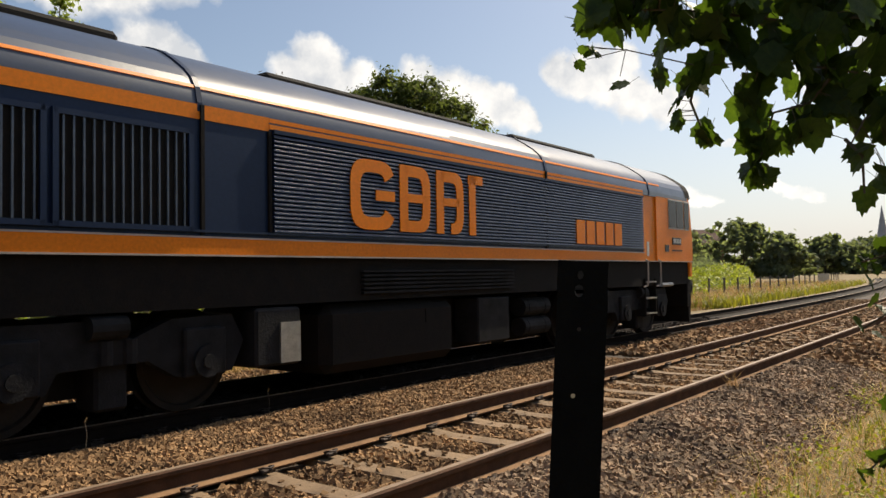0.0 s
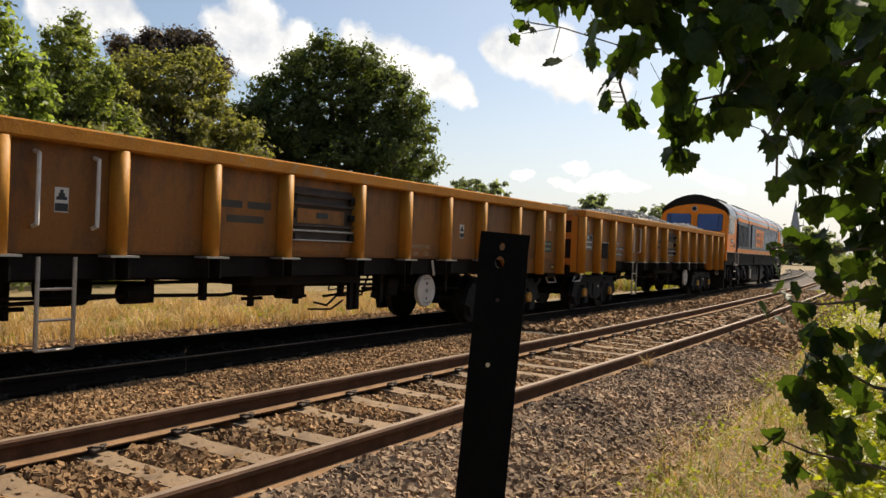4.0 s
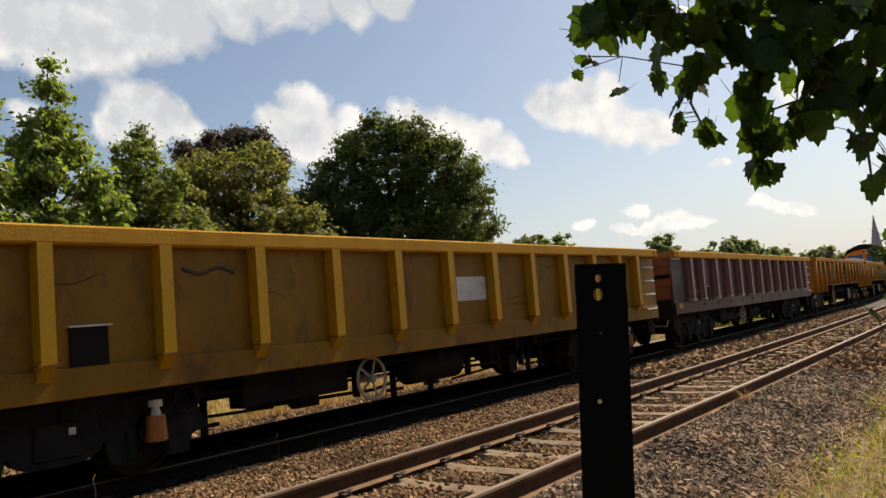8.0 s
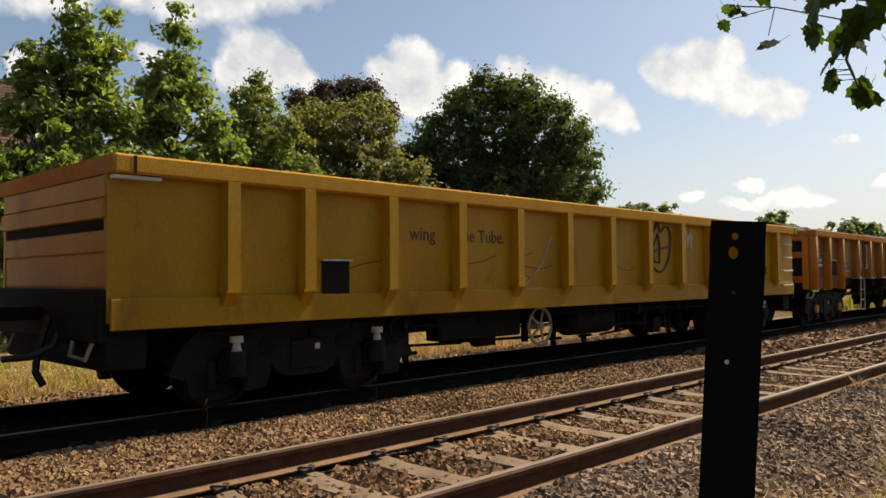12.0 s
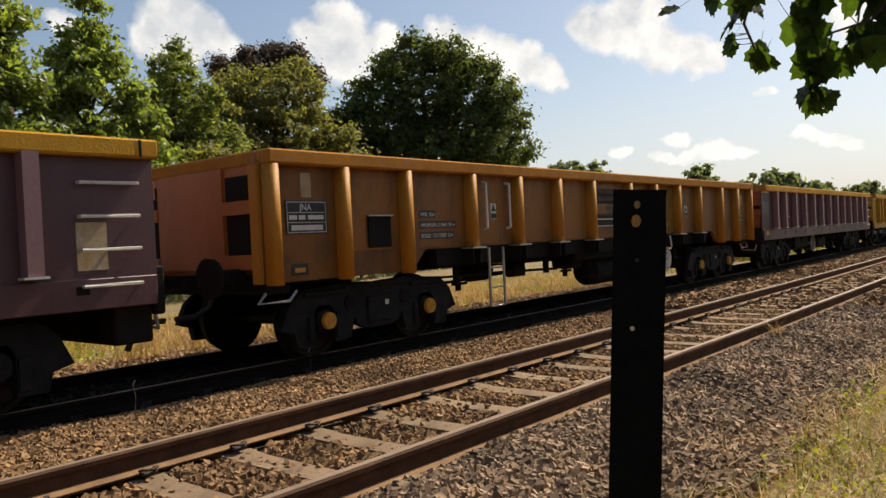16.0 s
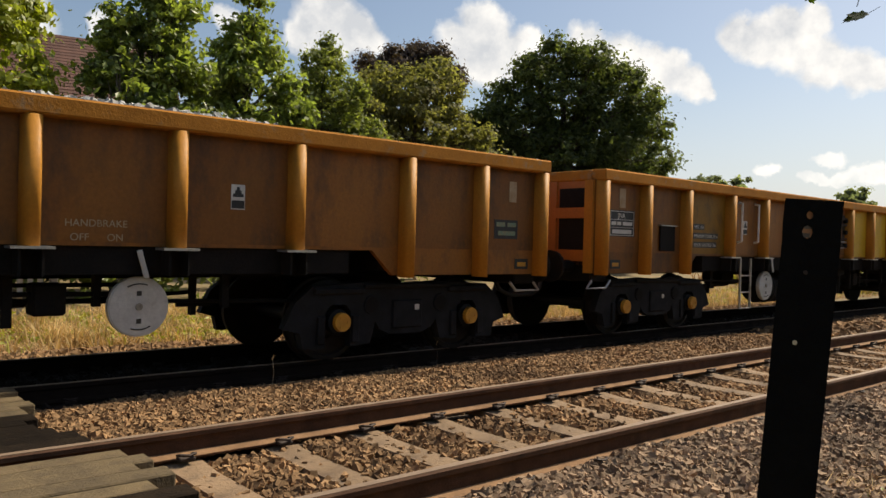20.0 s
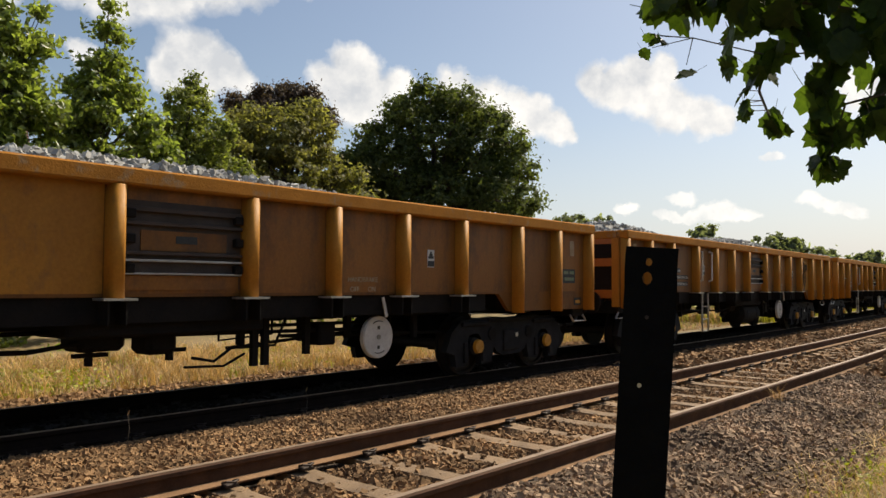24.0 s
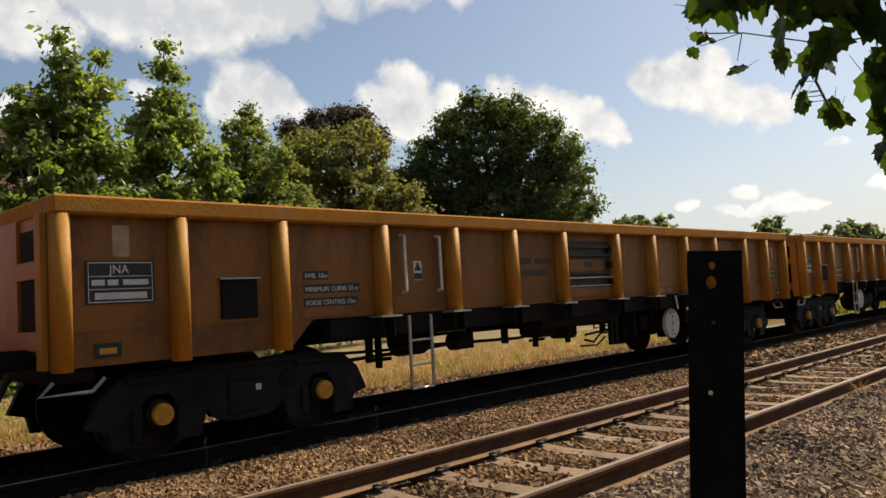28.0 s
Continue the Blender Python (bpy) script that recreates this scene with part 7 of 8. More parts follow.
def build_far_side():
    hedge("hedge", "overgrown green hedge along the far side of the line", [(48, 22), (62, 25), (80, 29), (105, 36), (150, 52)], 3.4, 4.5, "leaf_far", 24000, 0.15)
    hedge("bramble_hedge", "yellow-green brambles before the hedge", [(40, 16.5), (56, 19), (75, 23), (100, 30)], 2.2, 3.2, "leaf_yellow", 16000, 0.11)
    hedge("garden_hedge", "dark hedge behind the garden fence", [(2, 20.5), (14, 21.5), (26, 24), (40, 30)], 2.4, 2.0, "leaf_mid", 12000, 0.12)
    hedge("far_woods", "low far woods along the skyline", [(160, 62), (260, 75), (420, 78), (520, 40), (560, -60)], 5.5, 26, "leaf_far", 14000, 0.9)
    hedge("near_hedge", "hedge far along the near side of the line", [(45, 1.0), (70, 3), (110, 8), (160, 18)], 3.0, 3.0, "leaf_mid", 9000, 0.18)
    # Unseen hedgerow, added to keep sky light off the train's near side.
    hedge("hedgerow", "unseen hedgerow added behind the camera to block sky light", [(-40, -5.5), (-12, -5.0), (6, -5.2), (22, -5.0), (45, -3.0)], 4.6, 3.2, "leaf_mid", 20000, 0.26)
    fence = thing("garden_fence", "pale sunlit paling fence ending at a dark post", "fence")
    fp, fb = finish(box(-0.06, 0.06, -0.06, 0.06, -0.3, 1.25, 0.01), "fence_post", M["fence"]), finish(box(-0.045, 0.045, -0.012, 0.012, -0.25, 1.05, 0.004), "slat", M["paling"])
    for i in range(5):
        part("fence_post", fp, None, fence, at=pose(4.62 - 2.2 * i, 14.9, -0.25))
    rail_me = finish(box(-9, 0, -0.02, 0.02, 0, 0.09), "fence_rail", M["fence"])
    for z in (0.05, 0.65):
        part("fence_rail", rail_me, None, fence, at=pose(4.62, 14.86, z))
    for i in range(56):
        part("slat", fb, None, fence, at=pose(4.42 - 0.16 * i, 14.95, -0.22 + 0.03 * math.sin(i * 1.7)))
    f2 = thing("line_fence", "low dark post and wire boundary fence in rough grass", "fence")
    thin = finish(box(-0.05, 0.05, -0.05, 0.05, -0.3, 0.95, 0.01), "fence_post", M["fence"])
    for i in range(24):
        x = 36 + 3.2 * i
        y0, y1 = (14.2 + bend(q) * 0.9 for q in (x, x + 3.2))
        part("fence_post", thin, None, f2, at=pose(x, y0, -0.1))
        for z in (0.15, 0.45, 0.75):
            part("wire", cyl((x, y0, z), (x + 3.2, y1, z), 0.012, n=4), M["fence"], f2)
    board = finish(box(0, 2.1, -0.02, 0.02, -0.2, 0.85, 0.01), "board", M["fence"])
    for i in range(5):
        x = 86 + 2.1 * i
        part("board", board, None, f2, at=pose(x, 14.1 + bend(x) * 0.9, 0.0, 0, 0, math.degrees(math.atan(2 * K * x * 0.9))))
    # house with a tiled roof behind the left trees
    house = thing("house", "brown brick house with a red-brown tiled roof", "house")
    hx, hy = polar(78.5, 33)
    house.matrix_basis = pose(hx, hy, -0.3, 0, 0, -12)
    part("wall", box(-6, 5.0, -3.5, 3.5, 0, 5.6), M["brick"], house)
    roof = bmesh.new()
    for s in (-1, 1):
        vs = [roof.verts.new(c) for c in ((-6.4, s * 4.0, 5.3), (5.4, s * 4.0, 5.3), (5.4, 0, 8.9), (-6.4, 0, 8.9), (-6.4, s * 4.0, 5.15), (5.4, s * 4.0, 5.15), (5.4, 0, 8.75), (-6.4, 0, 8.75))]
        for q in ((0, 1, 2, 3), (4, 5, 6, 7), (0, 1, 5, 4), (1, 2, 6, 5), (0, 3, 7, 4)):
            roof.faces.new([vs[i] for i in q])
    bmesh.ops.recalc_face_normals(roof, faces=roof.faces)
    rf = part("roof", roof, M["tile"], house, "red-brown tiled roof")
    course = finish(box(-6.4, 5.4, -0.17, 0.0, 0, 0.035), "tile_course", M["tile"])
    for i in range(26):
        u = i / 26
        part("tile_course", course, None, rf, at=pose(0, -4.0 + 4.0 * u + 0.16, 5.3 + 3.6 * u + 0.14, 42, 0, 0))
    gable = bmesh.new()
    for x in (-6, 5.0):
        gable.faces.new([gable.verts.new(c) for c in ((x, -3.5, 5.6), (x, 3.5, 5.6), (x, 0, 8.6))])
    part("gable", gable, M["brick"], house)
    for x in (-4, -1, 2.5):
        w = part("window", box(x - 0.6, x + 0.6, -3.54, -3.5, 3.4, 4.6), M["white"], house)
        part("pane", box(x - 0.5, x + 0.5, -3.56, -3.54, 3.5, 4.5), M["pane"], w)
    for i, (deg, d, z, wdt) in enumerate(((23.2, 160, 7.0, 9), (19.6, 190, 8.0, 8))):
        far = thing("far_house", "far house whose roof shows above the wagons", "house")
        x, y = polar(deg, d)
        far.matrix_basis = pose(x, y, -0.3, 0, 0, -50)
        part("wall", box(-wdt / 2, wdt / 2, -4, 4, 0, z), M["brick"], far)
        rb = bmesh.new()
        for s in (-1, 1):
            rb.faces.new([rb.verts.new(c) for c in ((-wdt / 2 - 0.3, s * 4.4, z - 0.2), (wdt / 2 + 0.3, s * 4.4, z - 0.2), (wdt / 2 + 0.3, 0, z + 3.2), (-wdt / 2 - 0.3, 0, z + 3.2))])
        part("roof", rb, M["tile"], far)
    church = thing("church", "far church with a tall pale grey spire", "church")
    x, y = polar(8.45, 420)
    church.matrix_basis = pose(x, y, 0)
    part("tower", box(-3, 3, -3, 3, 0, 13, 0.2), M["spire"], church)
    part("spire", cyl((0, 0, 13), (0, 0, 31), 2.9, 0.08, n=8), M["spire"], church)
    part("nave", box(-14, -3, -4, 4, 0, 9), M["spire"], church)


build_trees()
build_far_side()


# ---- grass and weeds ----
def blades(name, label, spots, height, material, width=0.006, droop=(0.2, 1.3)):
    n = len(spots)
    s = np.array(spots, float)
    h = height * rng.uniform(0.4, 1.3, n)
    a = rng.uniform(0, 6.28, n)
    lean = rng.uniform(*droop, n) * h
    side = np.stack([-np.sin(a), np.cos(a), np.zeros(n)], 1) * (width * rng.uniform(0.6, 1.5, n))[:, None]
    mid = s + np.stack([np.cos(a) * lean * 0.3, np.sin(a) * lean * 0.3, h * 0.6], 1)
    tip = s + np.stack([np.cos(a) * lean, np.sin(a) * lean, h], 1)
    v = np.stack([s - side, s + side, mid + side * 0.7, mid - side * 0.7, tip], 1).reshape(-1, 3)
    k = 5 * np.arange(n)[:, None]
    faces = (k + np.array([[0, 1, 2, 3]])).tolist() + (k + np.array([[3, 2, 4]])).tolist()
    tagged(part(name, mesh_of(name, v, faces, material), None), label, "grass", kind="stuff")


def rise(x, y):
    """The ground's small swells beside the line."""
    return 0.05 * noise.noise(Vector((x * 0.6, y * 0.6, 3))) + 0.015 if y < 1.8 or y > 10.6 else 0.0


def grass_spots(n, x0, x1, y0, y1, dense=0.0, seed=0.0):
    out = []
    while len(out) < n:
        x, y = x0 + (x1 - x0) * rng.random() ** 1.5, rng.uniform(y0, y1)
        if noise.noise(Vector((x * 0.9, y * 0.9, seed))) > dense - 0.25 + rng.normal(0, 0.15):
            y += rng.normal(0, 0.14)
            out.append((x, y + bend(x), ground_z(y) - 0.02 + rise(x, y)))
    return out


def build_grass():
    blades("dry_grass", "dry straw-coloured grass beyond the far track", grass_spots(34000, -3, 34, 10.7, 17, 0.0, 2), 0.12, M["grass_dry"], 0.009, (0.6, 2.6))
    blades("green_grass", "patches of green weeds beyond the far track", grass_spots(4600, -3, 34, 10.9, 17, 0.36, 5), 0.20, M["grass_green"], 0.011)
    tufts = []
    for cx, cy, cz in grass_spots(520, -3, 26, 10.7, 15.5, 0.05, 12):
        w = rng.uniform(0.06, 0.20)
        tufts += [(cx + rng.normal(0, w), cy + rng.normal(0, w), cz) for _ in range(34)]
    blades("straw_tufts", "arching tufts of brown straw beyond the far track", tufts, 0.34, M["straw"], 0.007, (0.4, 1.5))
    blades("far_grass", "rough grass strip far along the line", grass_spots(9000, 34, 95, 9.8, 18, -0.1, 3), 0.5, M["grass_green"], 0.03)
    blades("far_dry_grass", "tall straw grass far along the line", grass_spots(8000, 34, 95, 11, 20, 0.0, 4), 0.6, M["grass_dry"], 0.03)
    blades("verge_dry_grass", "dry yellow grass on the near verge", grass_spots(36000, 3.0, 22, -1.0, 1.95, -0.1, 6), 0.09, M["straw"], 0.0042, (0.8, 3.4))
    blades("verge_grass", "fresh green grass tufts on the near verge", grass_spots(6000, 3.0, 22, -1.0, 1.6, 0.28, 8), 0.17, M["grass_green"], 0.005)
    tuft = [(10.4 + rng.normal(0, 0.06), 2.95 + rng.normal(0, 0.05), -0.25) for _ in range(60)]
    blades("grass_tuft", "pale dry grass tuft beside the nearest rail", tuft, 0.28, M["grass_dry"], 0.004)


def build_bush():
    """A low sunlit bramble under the maple."""
    p = []
    for cx, cy, cz, r, n in ((6.6, 0.30, -0.12, 0.32, 420), (7.3, 0.38, -0.08, 0.36, 480), (8.2, 0.48, -0.05, 0.40, 520), (6.2, -0.10, -0.05, 0.40, 420), (9.4, 0.55, 0.0, 0.5, 560), (7.2, -0.15, 0.05, 0.45, 480), (11.0, 0.7, 0.0, 0.6, 600), (12.8, 0.95, -0.05, 0.55, 520), (14.8, 1.1, 0.0, 0.7, 600), (17.0, 1.25, 0.05, 0.8, 620), (19.5, 1.4, 0.1, 0.9, 640), (23.0, 1.6, 0.2, 1.2, 700)):
        d = rng.normal(0, 1, (n, 3))
        d /= np.linalg.norm(d, axis=1)[:, None]
        d[:, 2] = np.abs(d[:, 2]) * 0.8
        p.append(np.array((cx, cy, cz - 0.25)) + d * r * rng.uniform(0.45, 1.1, (n, 1)))
    p = np.concatenate(p)
    tagged(part("bramble", leaf_mesh("bramble", p, np.tile([[0.0, 0, 1.0]], (len(p), 1)), 0.038, M["weed"]), None), "low sunlit yellow-green bramble on the verge", "bush", kind="stuff")


def build_weeds():
    """Low leafy weeds on the verge and by the far track."""
    p = []
    for cx, cy, n in ((5.6, 1.35, 260), (6.4, 1.75, 240), (7.2, 1.3, 300), (8.3, 1.8, 260), (9.5, 1.5, 320), (11.5, 1.9, 300), (14, 1.8, 320), (5.0, 0.9, 240), (6.2, 0.7, 300), (8.0, 0.9, 300), (3.9, 1.5, 90), (10.5, 0.8, 300)):
        for _ in range(n):
            x, y = rng.normal(cx, 0.35), rng.normal(cy - 0.32, 0.16)
            p.append((x, y + bend(x), ground_z(y) + rise(x, y) + rng.uniform(0.0, 0.13)))
    p = np.array(p)
    tagged(part("weeds", leaf_mesh("weeds", p, np.tile([[0, 0, 1.0]], (len(p), 1)), 0.020, M["weed"]), None), "yellow-green leafy weeds on the near verge", "weeds", kind="stuff")
    p = []
    for i in range(84):
        cx, cy = rng.uniform(-3, 6.5) if i < 55 else rng.uniform(6, 30), rng.uniform(11.5, 15)
        for _ in range(150):
            x, y = rng.normal(cx, 0.6), rng.normal(cy, 0.35)
            p.append((x, y + bend(x), ground_z(y) + rise(x, y) + rng.uniform(0.0, 0.16)))
    p = np.array(p)
    tagged(part("far_weeds", leaf_mesh("far_weeds", p, np.tile([[0, 0, 1.0]], (len(p), 1)), 0.04, M["weed"]), None), "yellow-green weeds in the straw beyond the far track", "weeds", kind="stuff")
    for x, y, h in ((6.45, 6.62, 0.24), (4.35, 6.45, 0.26)):
        st = thing("dry_stalk", "thin dry brown stalk standing in the ballast", "plant", at=pose(x, y, -0.2))
        part("stem", add_tube(bmesh.new(), [(0, 0, 0), (0.015, 0, h * 0.6), (0.0, 0.01, h)], 0.0035, 5), M["bark"], st)
        part("seed_head", add_tube(bmesh.new(), [(0, 0.01, h), (0.02, 0.01, h + 0.04)], 0.005, 5), M["grass_dry"], st)


build_grass()
build_bush()
build_weeds()


# ---- the maple over the camera ----
LEAF_OUTLINE = [(0, -0.46), (0.14, -0.44), (0.32, -0.42), (0.33, -0.27), (0.50, -0.12), (0.43, 0.00), (0.46, 0.17), (0.30, 0.17), (0.24, 0.26), (0.20, 0.41), (0.10, 0.40), (0.0, 0.58)]


def maple_leaf_mesh(seed):
    """A five-lobed leaf about one unit long, folded along its midrib, with its stalk."""
    r = random.Random(seed)
    bm = bmesh.new()
    fold = r.uniform(0.08, 0.25)
    droop = r.uniform(0.05, 0.22)
    right = [(x * r.uniform(0.92, 1.08), y) for x, y in LEAF_OUTLINE]
    left = [(-x * r.uniform(0.92, 1.08), y) for x, y in LEAF_OUTLINE]

    def put(x, y):
        return bm.verts.new((x, y, fold * abs(x) - droop * (y + 0.3) ** 2 + 0.03 * r.uniform(-1, 1)))
    spine = [put(0, y) for y in (-0.50, -0.2, 0.1, 0.56)]
    for half in (right, left):
        e = [put(x, y) for x, y in half[1:-1]]
        chain = [spine[0]] + e + [spine[3]]
        groups = ((0, chain[0:4]), (1, chain[3:7]), (2, chain[6:12]))
        bm.faces.new([spine[0]] + chain[1:4] + [spine[1]])
        bm.faces.new([spine[1]] + chain[3:7] + [spine[2]])
        bm.faces.new([spine[2]] + chain[6:11] + [spine[3]])
    add_cyl(bm, (0, -0.50, -0.02), (0.02, -1.0, 0.10), 0.012, 0.008, 4)
    return finish(bm, "leaf", M["leaf_near"])


def build_maple():
    tree = thing("maple_tree", "leafy maple with low branches hanging beside the camera", "tree")
    bm = bmesh.new()
    trunk = [(6.4, -2.6, -0.5), (6.3, -2.5, 1.2), (6.1, -2.2, 2.6), (5.9, -1.9, 4.2)]
    for a, b, r0, r1 in zip(trunk, trunk[1:], (0.20, 0.17, 0.14), (0.17, 0.14, 0.10)):
        add_cyl(bm, a, b, r0, r1, 10)
    part("trunk", bm, M["bark"], tree)
    twig_lines = []
    limbs = [
        [(6.1, -2.2, 2.6), (5.0, -0.6, 2.3), (4.2, 0.15, 2.0), (4.08, 0.28, 1.95)],
        [(6.1, -2.2, 2.9), (5.2, -0.6, 2.6), (4.3, 0.2, 2.3), (4.24, 0.19, 2.16)],
        [(6.2, -2.3, 2.0), (5.2, -0.6, 1.9), (4.5, 0.0, 1.85), (4.21, 0.26, 1.8)],
        [(6.3, -2.4, 1.4), (5.3, -0.6, 1.3), (4.7, 0.1, 1.15), (4.57, 0.16, 1.31)],
        [(6.3, -2.5, 1.0), (5.4, -0.7, 1.0), (4.8, 0.0, 1.0), (4.56, 0.16, 1.1)],
        [(6.3, -2.5, 1.0), (5.4, -0.8, 0.8), (4.7, -0.1, 0.7), (4.53, 0.16, 0.75)],
        [(6.3, -2.5, 0.8), (5.4, -0.9, 0.5), (4.6, -0.1, 0.4), (4.48, 0.16, 0.45)],
    ]
    for pts in limbs:
        b = bmesh.new()
        for i, (p, q) in enumerate(zip(pts, pts[1:])):
            add_cyl(b, p, q, 0.030 / (1 + i), 0.030 / (2 + i), 6)
        part("branch", b, M["bark"], tree)
    for pts in (
            [(4.08, 0.28, 1.95), (3.77, 0.38, 1.87), (3.6, 0.46, 1.87), (3.45, 0.61, 1.89), (3.35, 0.8, 1.89), (3.2, 0.97, 1.94)],
            [(3.6, 0.46, 1.87), (3.56, 0.53, 1.77), (3.49, 0.62, 1.74), (3.5, 0.67, 1.59)],
            [(4.21, 0.26, 1.8), (3.89, 0.33, 1.82), (3.74, 0.41, 1.73), (3.6, 0.44, 1.61)],
            [(3.59, 0.44, 1.65), (3.56, 0.39, 1.59), (3.57, 0.39, 1.48)],
            [(3.35, 0.8, 1.89), (3.33, 0.82, 1.78), (3.34, 0.79, 1.69)],
            [(3.73, 0.38, 2.05), (3.48, 0.59, 2.02), (3.29, 0.81, 2.05), (3.14, 1.01, 2.06)],
            [(4.57, 0.16, 1.31), (4.35, 0.31, 1.28), (4.13, 0.43, 1.3), (4.13, 0.5, 1.28)],
            [(4.56, 0.16, 1.1), (4.25, 0.33, 1.08), (4.13, 0.43, 1.09), (4.12, 0.5, 1.04)],
            [(4.53, 0.16, 0.75), (4.33, 0.26, 0.83), (4.18, 0.36, 0.9), (4.11, 0.38, 0.78)],
            [(4.48, 0.16, 0.45), (4.12, 0.33, 0.54), (4.07, 0.45, 0.59), (4.05, 0.49, 0.54)],
            [(4.24, 0.19, 2.16), (3.84, 0.32, 2.04), (3.73, 0.38, 2.05)],
            ):
        twig_lines.append([Vector(q) for q in pts])
    for pts in twig_lines:
        b = bmesh.new()
        for i, (p, q) in enumerate(zip(pts, pts[1:])):
            add_cyl(b, p, q, 0.0065 / (1 + 0.45 * i), 0.0065 / (1.45 + 0.45 * i), 5)
        part("twig", b, M["bark"], tree)
    shapes = [maple_leaf_mesh(i) for i in range(6)]
    r = random.Random(12)

    def hang(p, size, obj=True):
        d = Vector((r.uniform(-1, 1), r.uniform(-1, 1), r.uniform(-1.5, -0.25))).normalized()
        m = Vector(p)
        q = d.to_track_quat("Y", "Z").to_matrix().to_4x4()
        return Matrix.Translation(m) @ q @ pose(0, 0, 0, 0, r.uniform(-70, 70), 0) @ Matrix.Scale(size, 4)
    # single leaves of the branch tips, one by one
    near, rest = [], []
    # sprays of leaves: centre, spread, count, leaf size
    spray_high = [((3.15, 0.99, 2.05), 0.052, 5, 0.14), ((3.13, 1.05, 2.03), 0.022, 2, 0.12), ((3.23, 0.94, 2.06), 0.038, 4, 0.14), ((3.29, 0.82, 2.03), 0.066, 9, 0.15), ((3.35, 0.75, 1.99), 0.057, 6, 0.14), ((3.26, 0.86, 2.07), 0.047, 5, 0.14), ((3.15, 1.07, 1.93), 0.018, 3, 0.065), ((3.19, 0.99, 1.83), 0.0, 1, 0.088), ((3.26, 0.9, 1.83), 0.015, 2, 0.11), ((3.35, 0.82, 1.83), 0.041, 6, 0.1), ((3.31, 0.85, 1.72), 0.018, 3, 0.065), ((3.34, 0.79, 1.67), 0.015, 3, 0.11)]
    spray_mid = [((3.46, 0.68, 1.79), 0.034, 5, 0.13), ((3.49, 0.66, 1.67), 0.031, 5, 0.13), ((3.5, 0.67, 1.56), 0.025, 4, 0.12), ((3.5, 0.59, 1.93), 0.068, 9, 0.14), ((3.56, 0.48, 2.02), 0.08, 11, 0.15), ((3.56, 0.54, 1.71), 0.031, 4, 0.13), ((3.6, 0.51, 1.85), 0.044, 5, 0.14), ((3.46, 0.63, 2.04), 0.068, 9, 0.14), ((3.62, 0.48, 1.77), 0.036, 4, 0.13), ((3.56, 0.39, 1.6), 0.011, 2, 0.15), ((3.58, 0.39, 1.46), 0.004, 1, 0.115), ((3.78, 0.4, 1.83), 0.055, 7, 0.15)]
    spray_top = [((3.72, 0.39, 2.07), 0.084, 12, 0.15), ((3.8, 0.39, 1.72), 0.038, 4, 0.14), ((3.88, 0.35, 1.56), 0.034, 5, 0.14), ((3.94, 0.33, 1.44), 0.026, 4, 0.13), ((3.86, 0.32, 1.98), 0.076, 10, 0.15), ((3.9, 0.32, 1.8), 0.061, 8, 0.15), ((3.98, 0.3, 1.63), 0.053, 7, 0.15), ((3.43, 0.58, 2.16), 0.117, 14, 0.15), ((3.22, 0.86, 2.17), 0.094, 10, 0.15), ((3.67, 0.37, 2.22), 0.126, 14, 0.15)]
    spray_low = [((4.13, 0.5, 1.28), 0.014, 2, 0.07), ((4.13, 0.46, 1.24), 0.019, 2, 0.085), ((4.14, 0.42, 1.33), 0.014, 2, 0.085), ((4.13, 0.46, 1.21), 0.009, 1, 0.07), ((4.25, 0.37, 1.29), 0.036, 4, 0.11), ((4.25, 0.32, 1.18), 0.029, 4, 0.11), ((4.12, 0.5, 1.04), 0.012, 1, 0.08), ((4.13, 0.43, 1.1), 0.023, 3, 0.085), ((4.12, 0.46, 1.01), 0.009, 1, 0.07), ((4.24, 0.37, 1.04), 0.029, 3, 0.11), ((4.24, 0.34, 0.97), 0.019, 2, 0.1)]
    spray_foot = [((4.12, 0.37, 0.84), 0.014, 2, 0.12), ((4.11, 0.37, 0.75), 0.023, 3, 0.13), ((4.1, 0.32, 0.69), 0.032, 4, 0.13), ((4.07, 0.45, 0.6), 0.019, 3, 0.085), ((4.05, 0.49, 0.54), 0.012, 2, 0.08), ((4.05, 0.38, 0.49), 0.035, 4, 0.11), ((4.22, 0.31, 0.81), 0.038, 5, 0.13), ((4.24, 0.3, 0.94), 0.033, 4, 0.12)]
    deep = [((4.22, 0.2, 2.22), 0.15, 40), ((4.28, 0.22, 2.0), 0.14, 40), ((4.32, 0.24, 1.8), 0.12, 34), ((4.46, 0.20, 1.59), 0.11, 40), ((4.56, 0.17, 1.4), 0.10, 34), ((4.62, 0.14, 1.19), 0.10, 22), ((4.62, 0.13, 0.99), 0.10, 16), ((4.58, 0.16, 0.79), 0.10, 14), ((4.50, 0.18, 0.6), 0.11, 14), ((4.42, 0.2, 0.44), 0.12, 14), ((4.86, 0.04, 1.60), 0.2, 50), ((4.76, 0.05, 2.17), 0.25, 70)]
    for group in (spray_high, spray_mid, spray_top, spray_low, spray_foot):
        for c, s, n, size in group:
            for _ in range(n if n < 3 else int(n * 1.6)):
                near.append((tuple(r.gauss(a, s * 0.85) for a in c), size * r.uniform(0.65, 0.98)))
    for c, s, n in deep:
        for _ in range(int(n * 0.7)):
            rest.append((tuple(a + s * max(-1.25, min(1.25, r.gauss(0, 0.8))) for a in c), r.uniform(0.10, 0.15)))
    rest += near[310:]
    near = near[:310]
    for p, size in near:
        part("leaf", r.choice(shapes), None, tree, at=hang(p, size))
    v, f = [], []
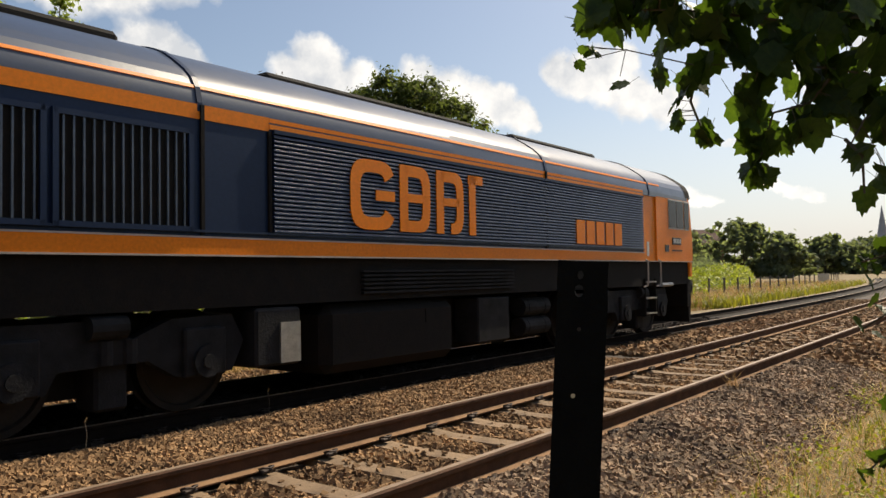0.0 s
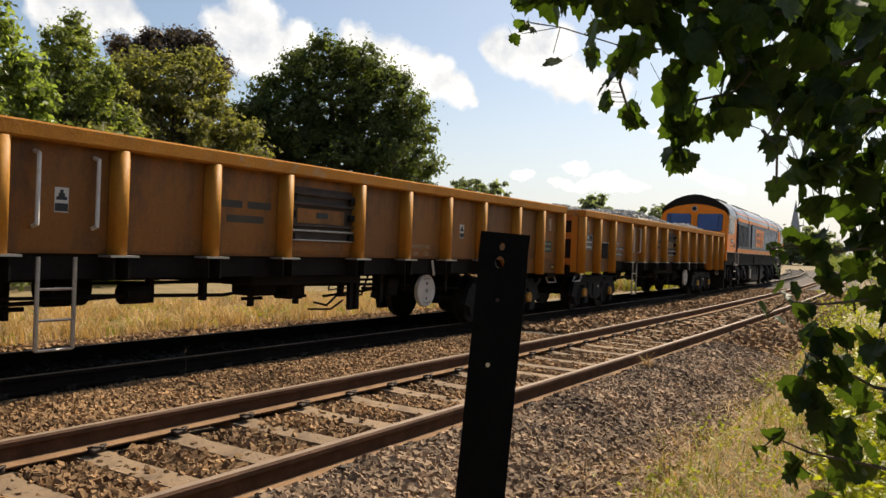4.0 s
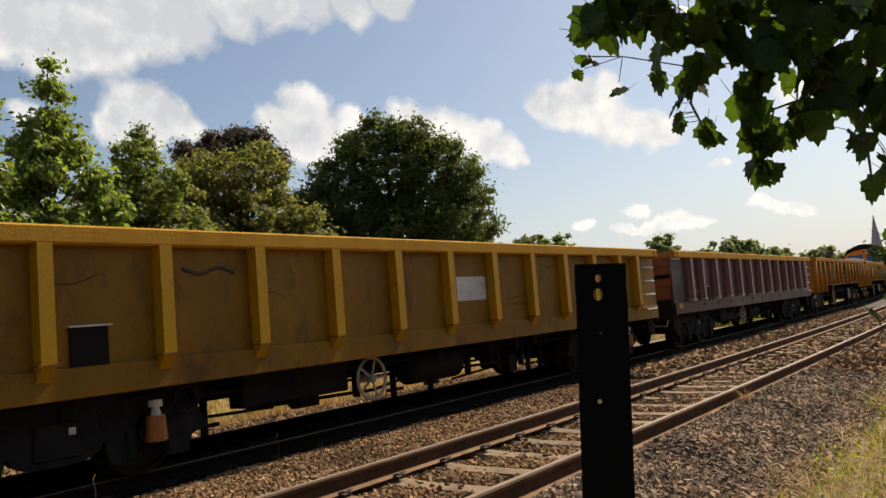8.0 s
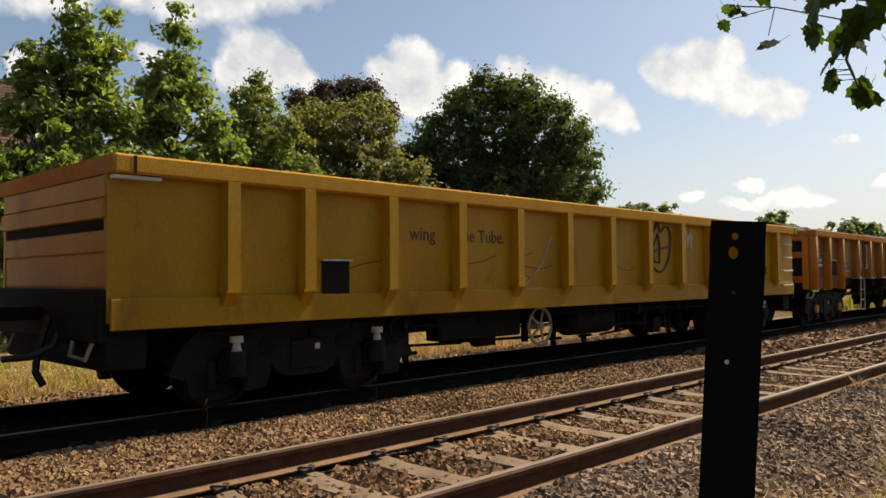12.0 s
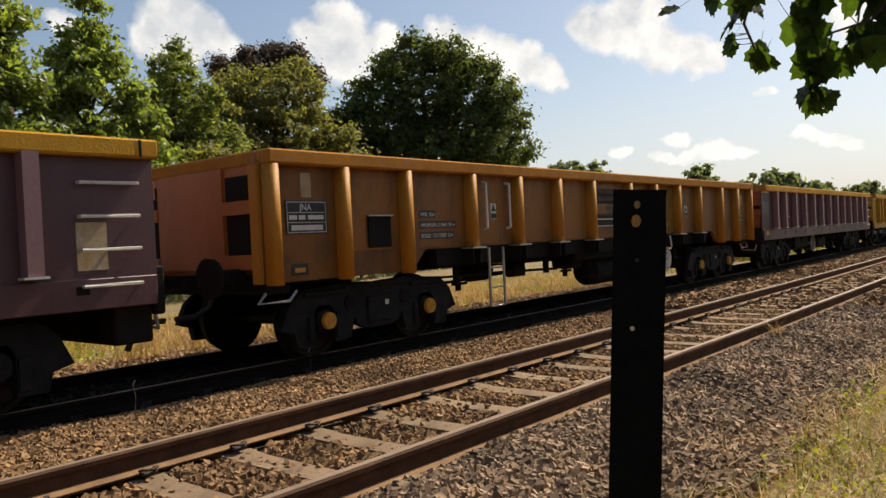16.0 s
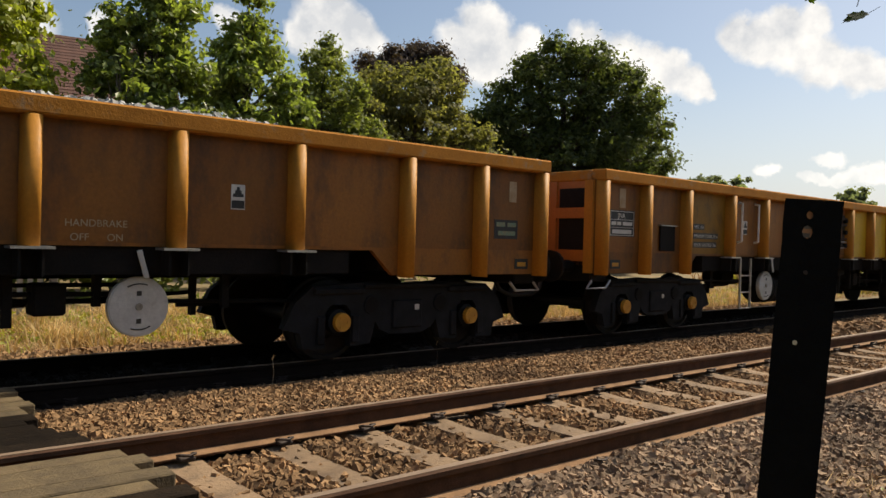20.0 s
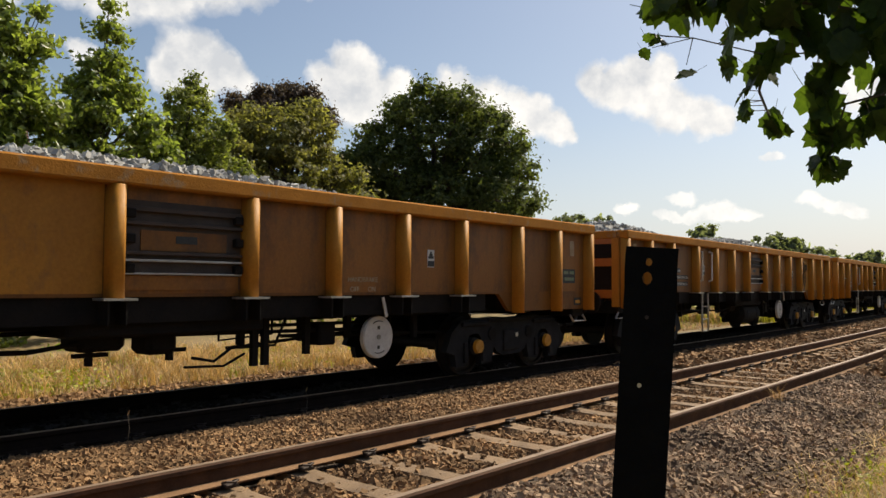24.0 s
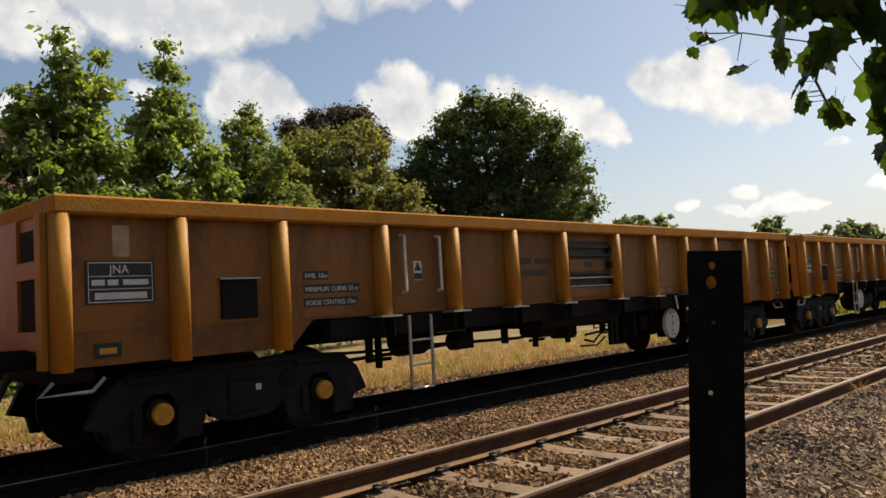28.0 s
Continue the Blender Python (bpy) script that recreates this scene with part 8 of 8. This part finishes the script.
    for p, size in rest:
        me = r.choice(shapes)
        m = hang(p, size)
        k = len(v)
        v.extend((m @ q.co)[:] for q in me.vertices)
        f.extend([[i + k for i in poly.vertices] for poly in me.polygons])
    tagged(part("foliage", mesh_of("foliage", v, f, M["leaf_near"]), None, tree), "dense maple foliage", kind="stuff")
    # leaf stalks back to the nearest twig
    nodes = [p.lerp(q, k / 6) for pts in twig_lines for p, q in zip(pts, pts[1:]) for k in range(7)]
    tw = bmesh.new()
    for p, size in near:
        p = Vector(p)
        q = min(nodes, key=lambda c: (c - p).length)
        if 0.02 < (q - p).length < 0.22:
            add_cyl(tw, q, p.lerp(q, 0.15) + Vector((0, 0, 0.012)), 0.0016, 0.0012, 4)
    tagged(part("leaf_stalks", tw, M["bark"], tree), "thin leaf stalks", kind="stuff")


build_maple()
build_stones()


# ---- what moves ----
def train_at(t):
    """How far the front of the first wagon's body has come along the line."""
    return 3.915e-4 * t ** 3 + 0.010414 * t ** 2 + 8.0341 * t - 0.53


SLACK = {0: -0.17, 1: -0.06, 2: 0.04, 3: 0.12, 8: -0.04, 4: -0.02, 9: -0.09, 11: 0.05, 13: -0.09, 14: 0.03}     # uneven gaps at the couplings


def on_line(s):
    return pose(s, YC + bend(s), ZF, 0, 0, math.degrees(math.atan(2 * K * max(s, 0))))


def motions():
    times = [0.5 * i for i in range(57)]
    walk(LOCO, [(t, on_line(train_at(t) + 0.75 + LL / 2)) for t in times])
    for n, wagon in enumerate(TRAIN):
        walk(wagon, [(t, on_line(train_at(t) - n * PITCH - LW / 2 + SLACK.get(n, 0.0))) for t in times])
    # wheels: one run of keys for each place on a bogie and each wheel size, shared by the alike wheelsets
    keyed = {}
    for w, x, r in TURNING:
        if (x, r) in keyed:
            first = keyed[x, r]
            w.rotation_mode = "QUATERNION"
            w.animation_data_create()
            w.animation_data.action = first.animation_data.action
            w.animation_data.action_slot = first.animation_data.action_slot
            continue
        rows, t = [], 0.0
        while t < 28.0001:
            rows.append((t, pose(x, 0, r, 0, math.degrees(train_at(t) / r) % 360, 0)))
            t += 1 / 15
        walk(w, rows)
        keyed[x, r] = w


motions()
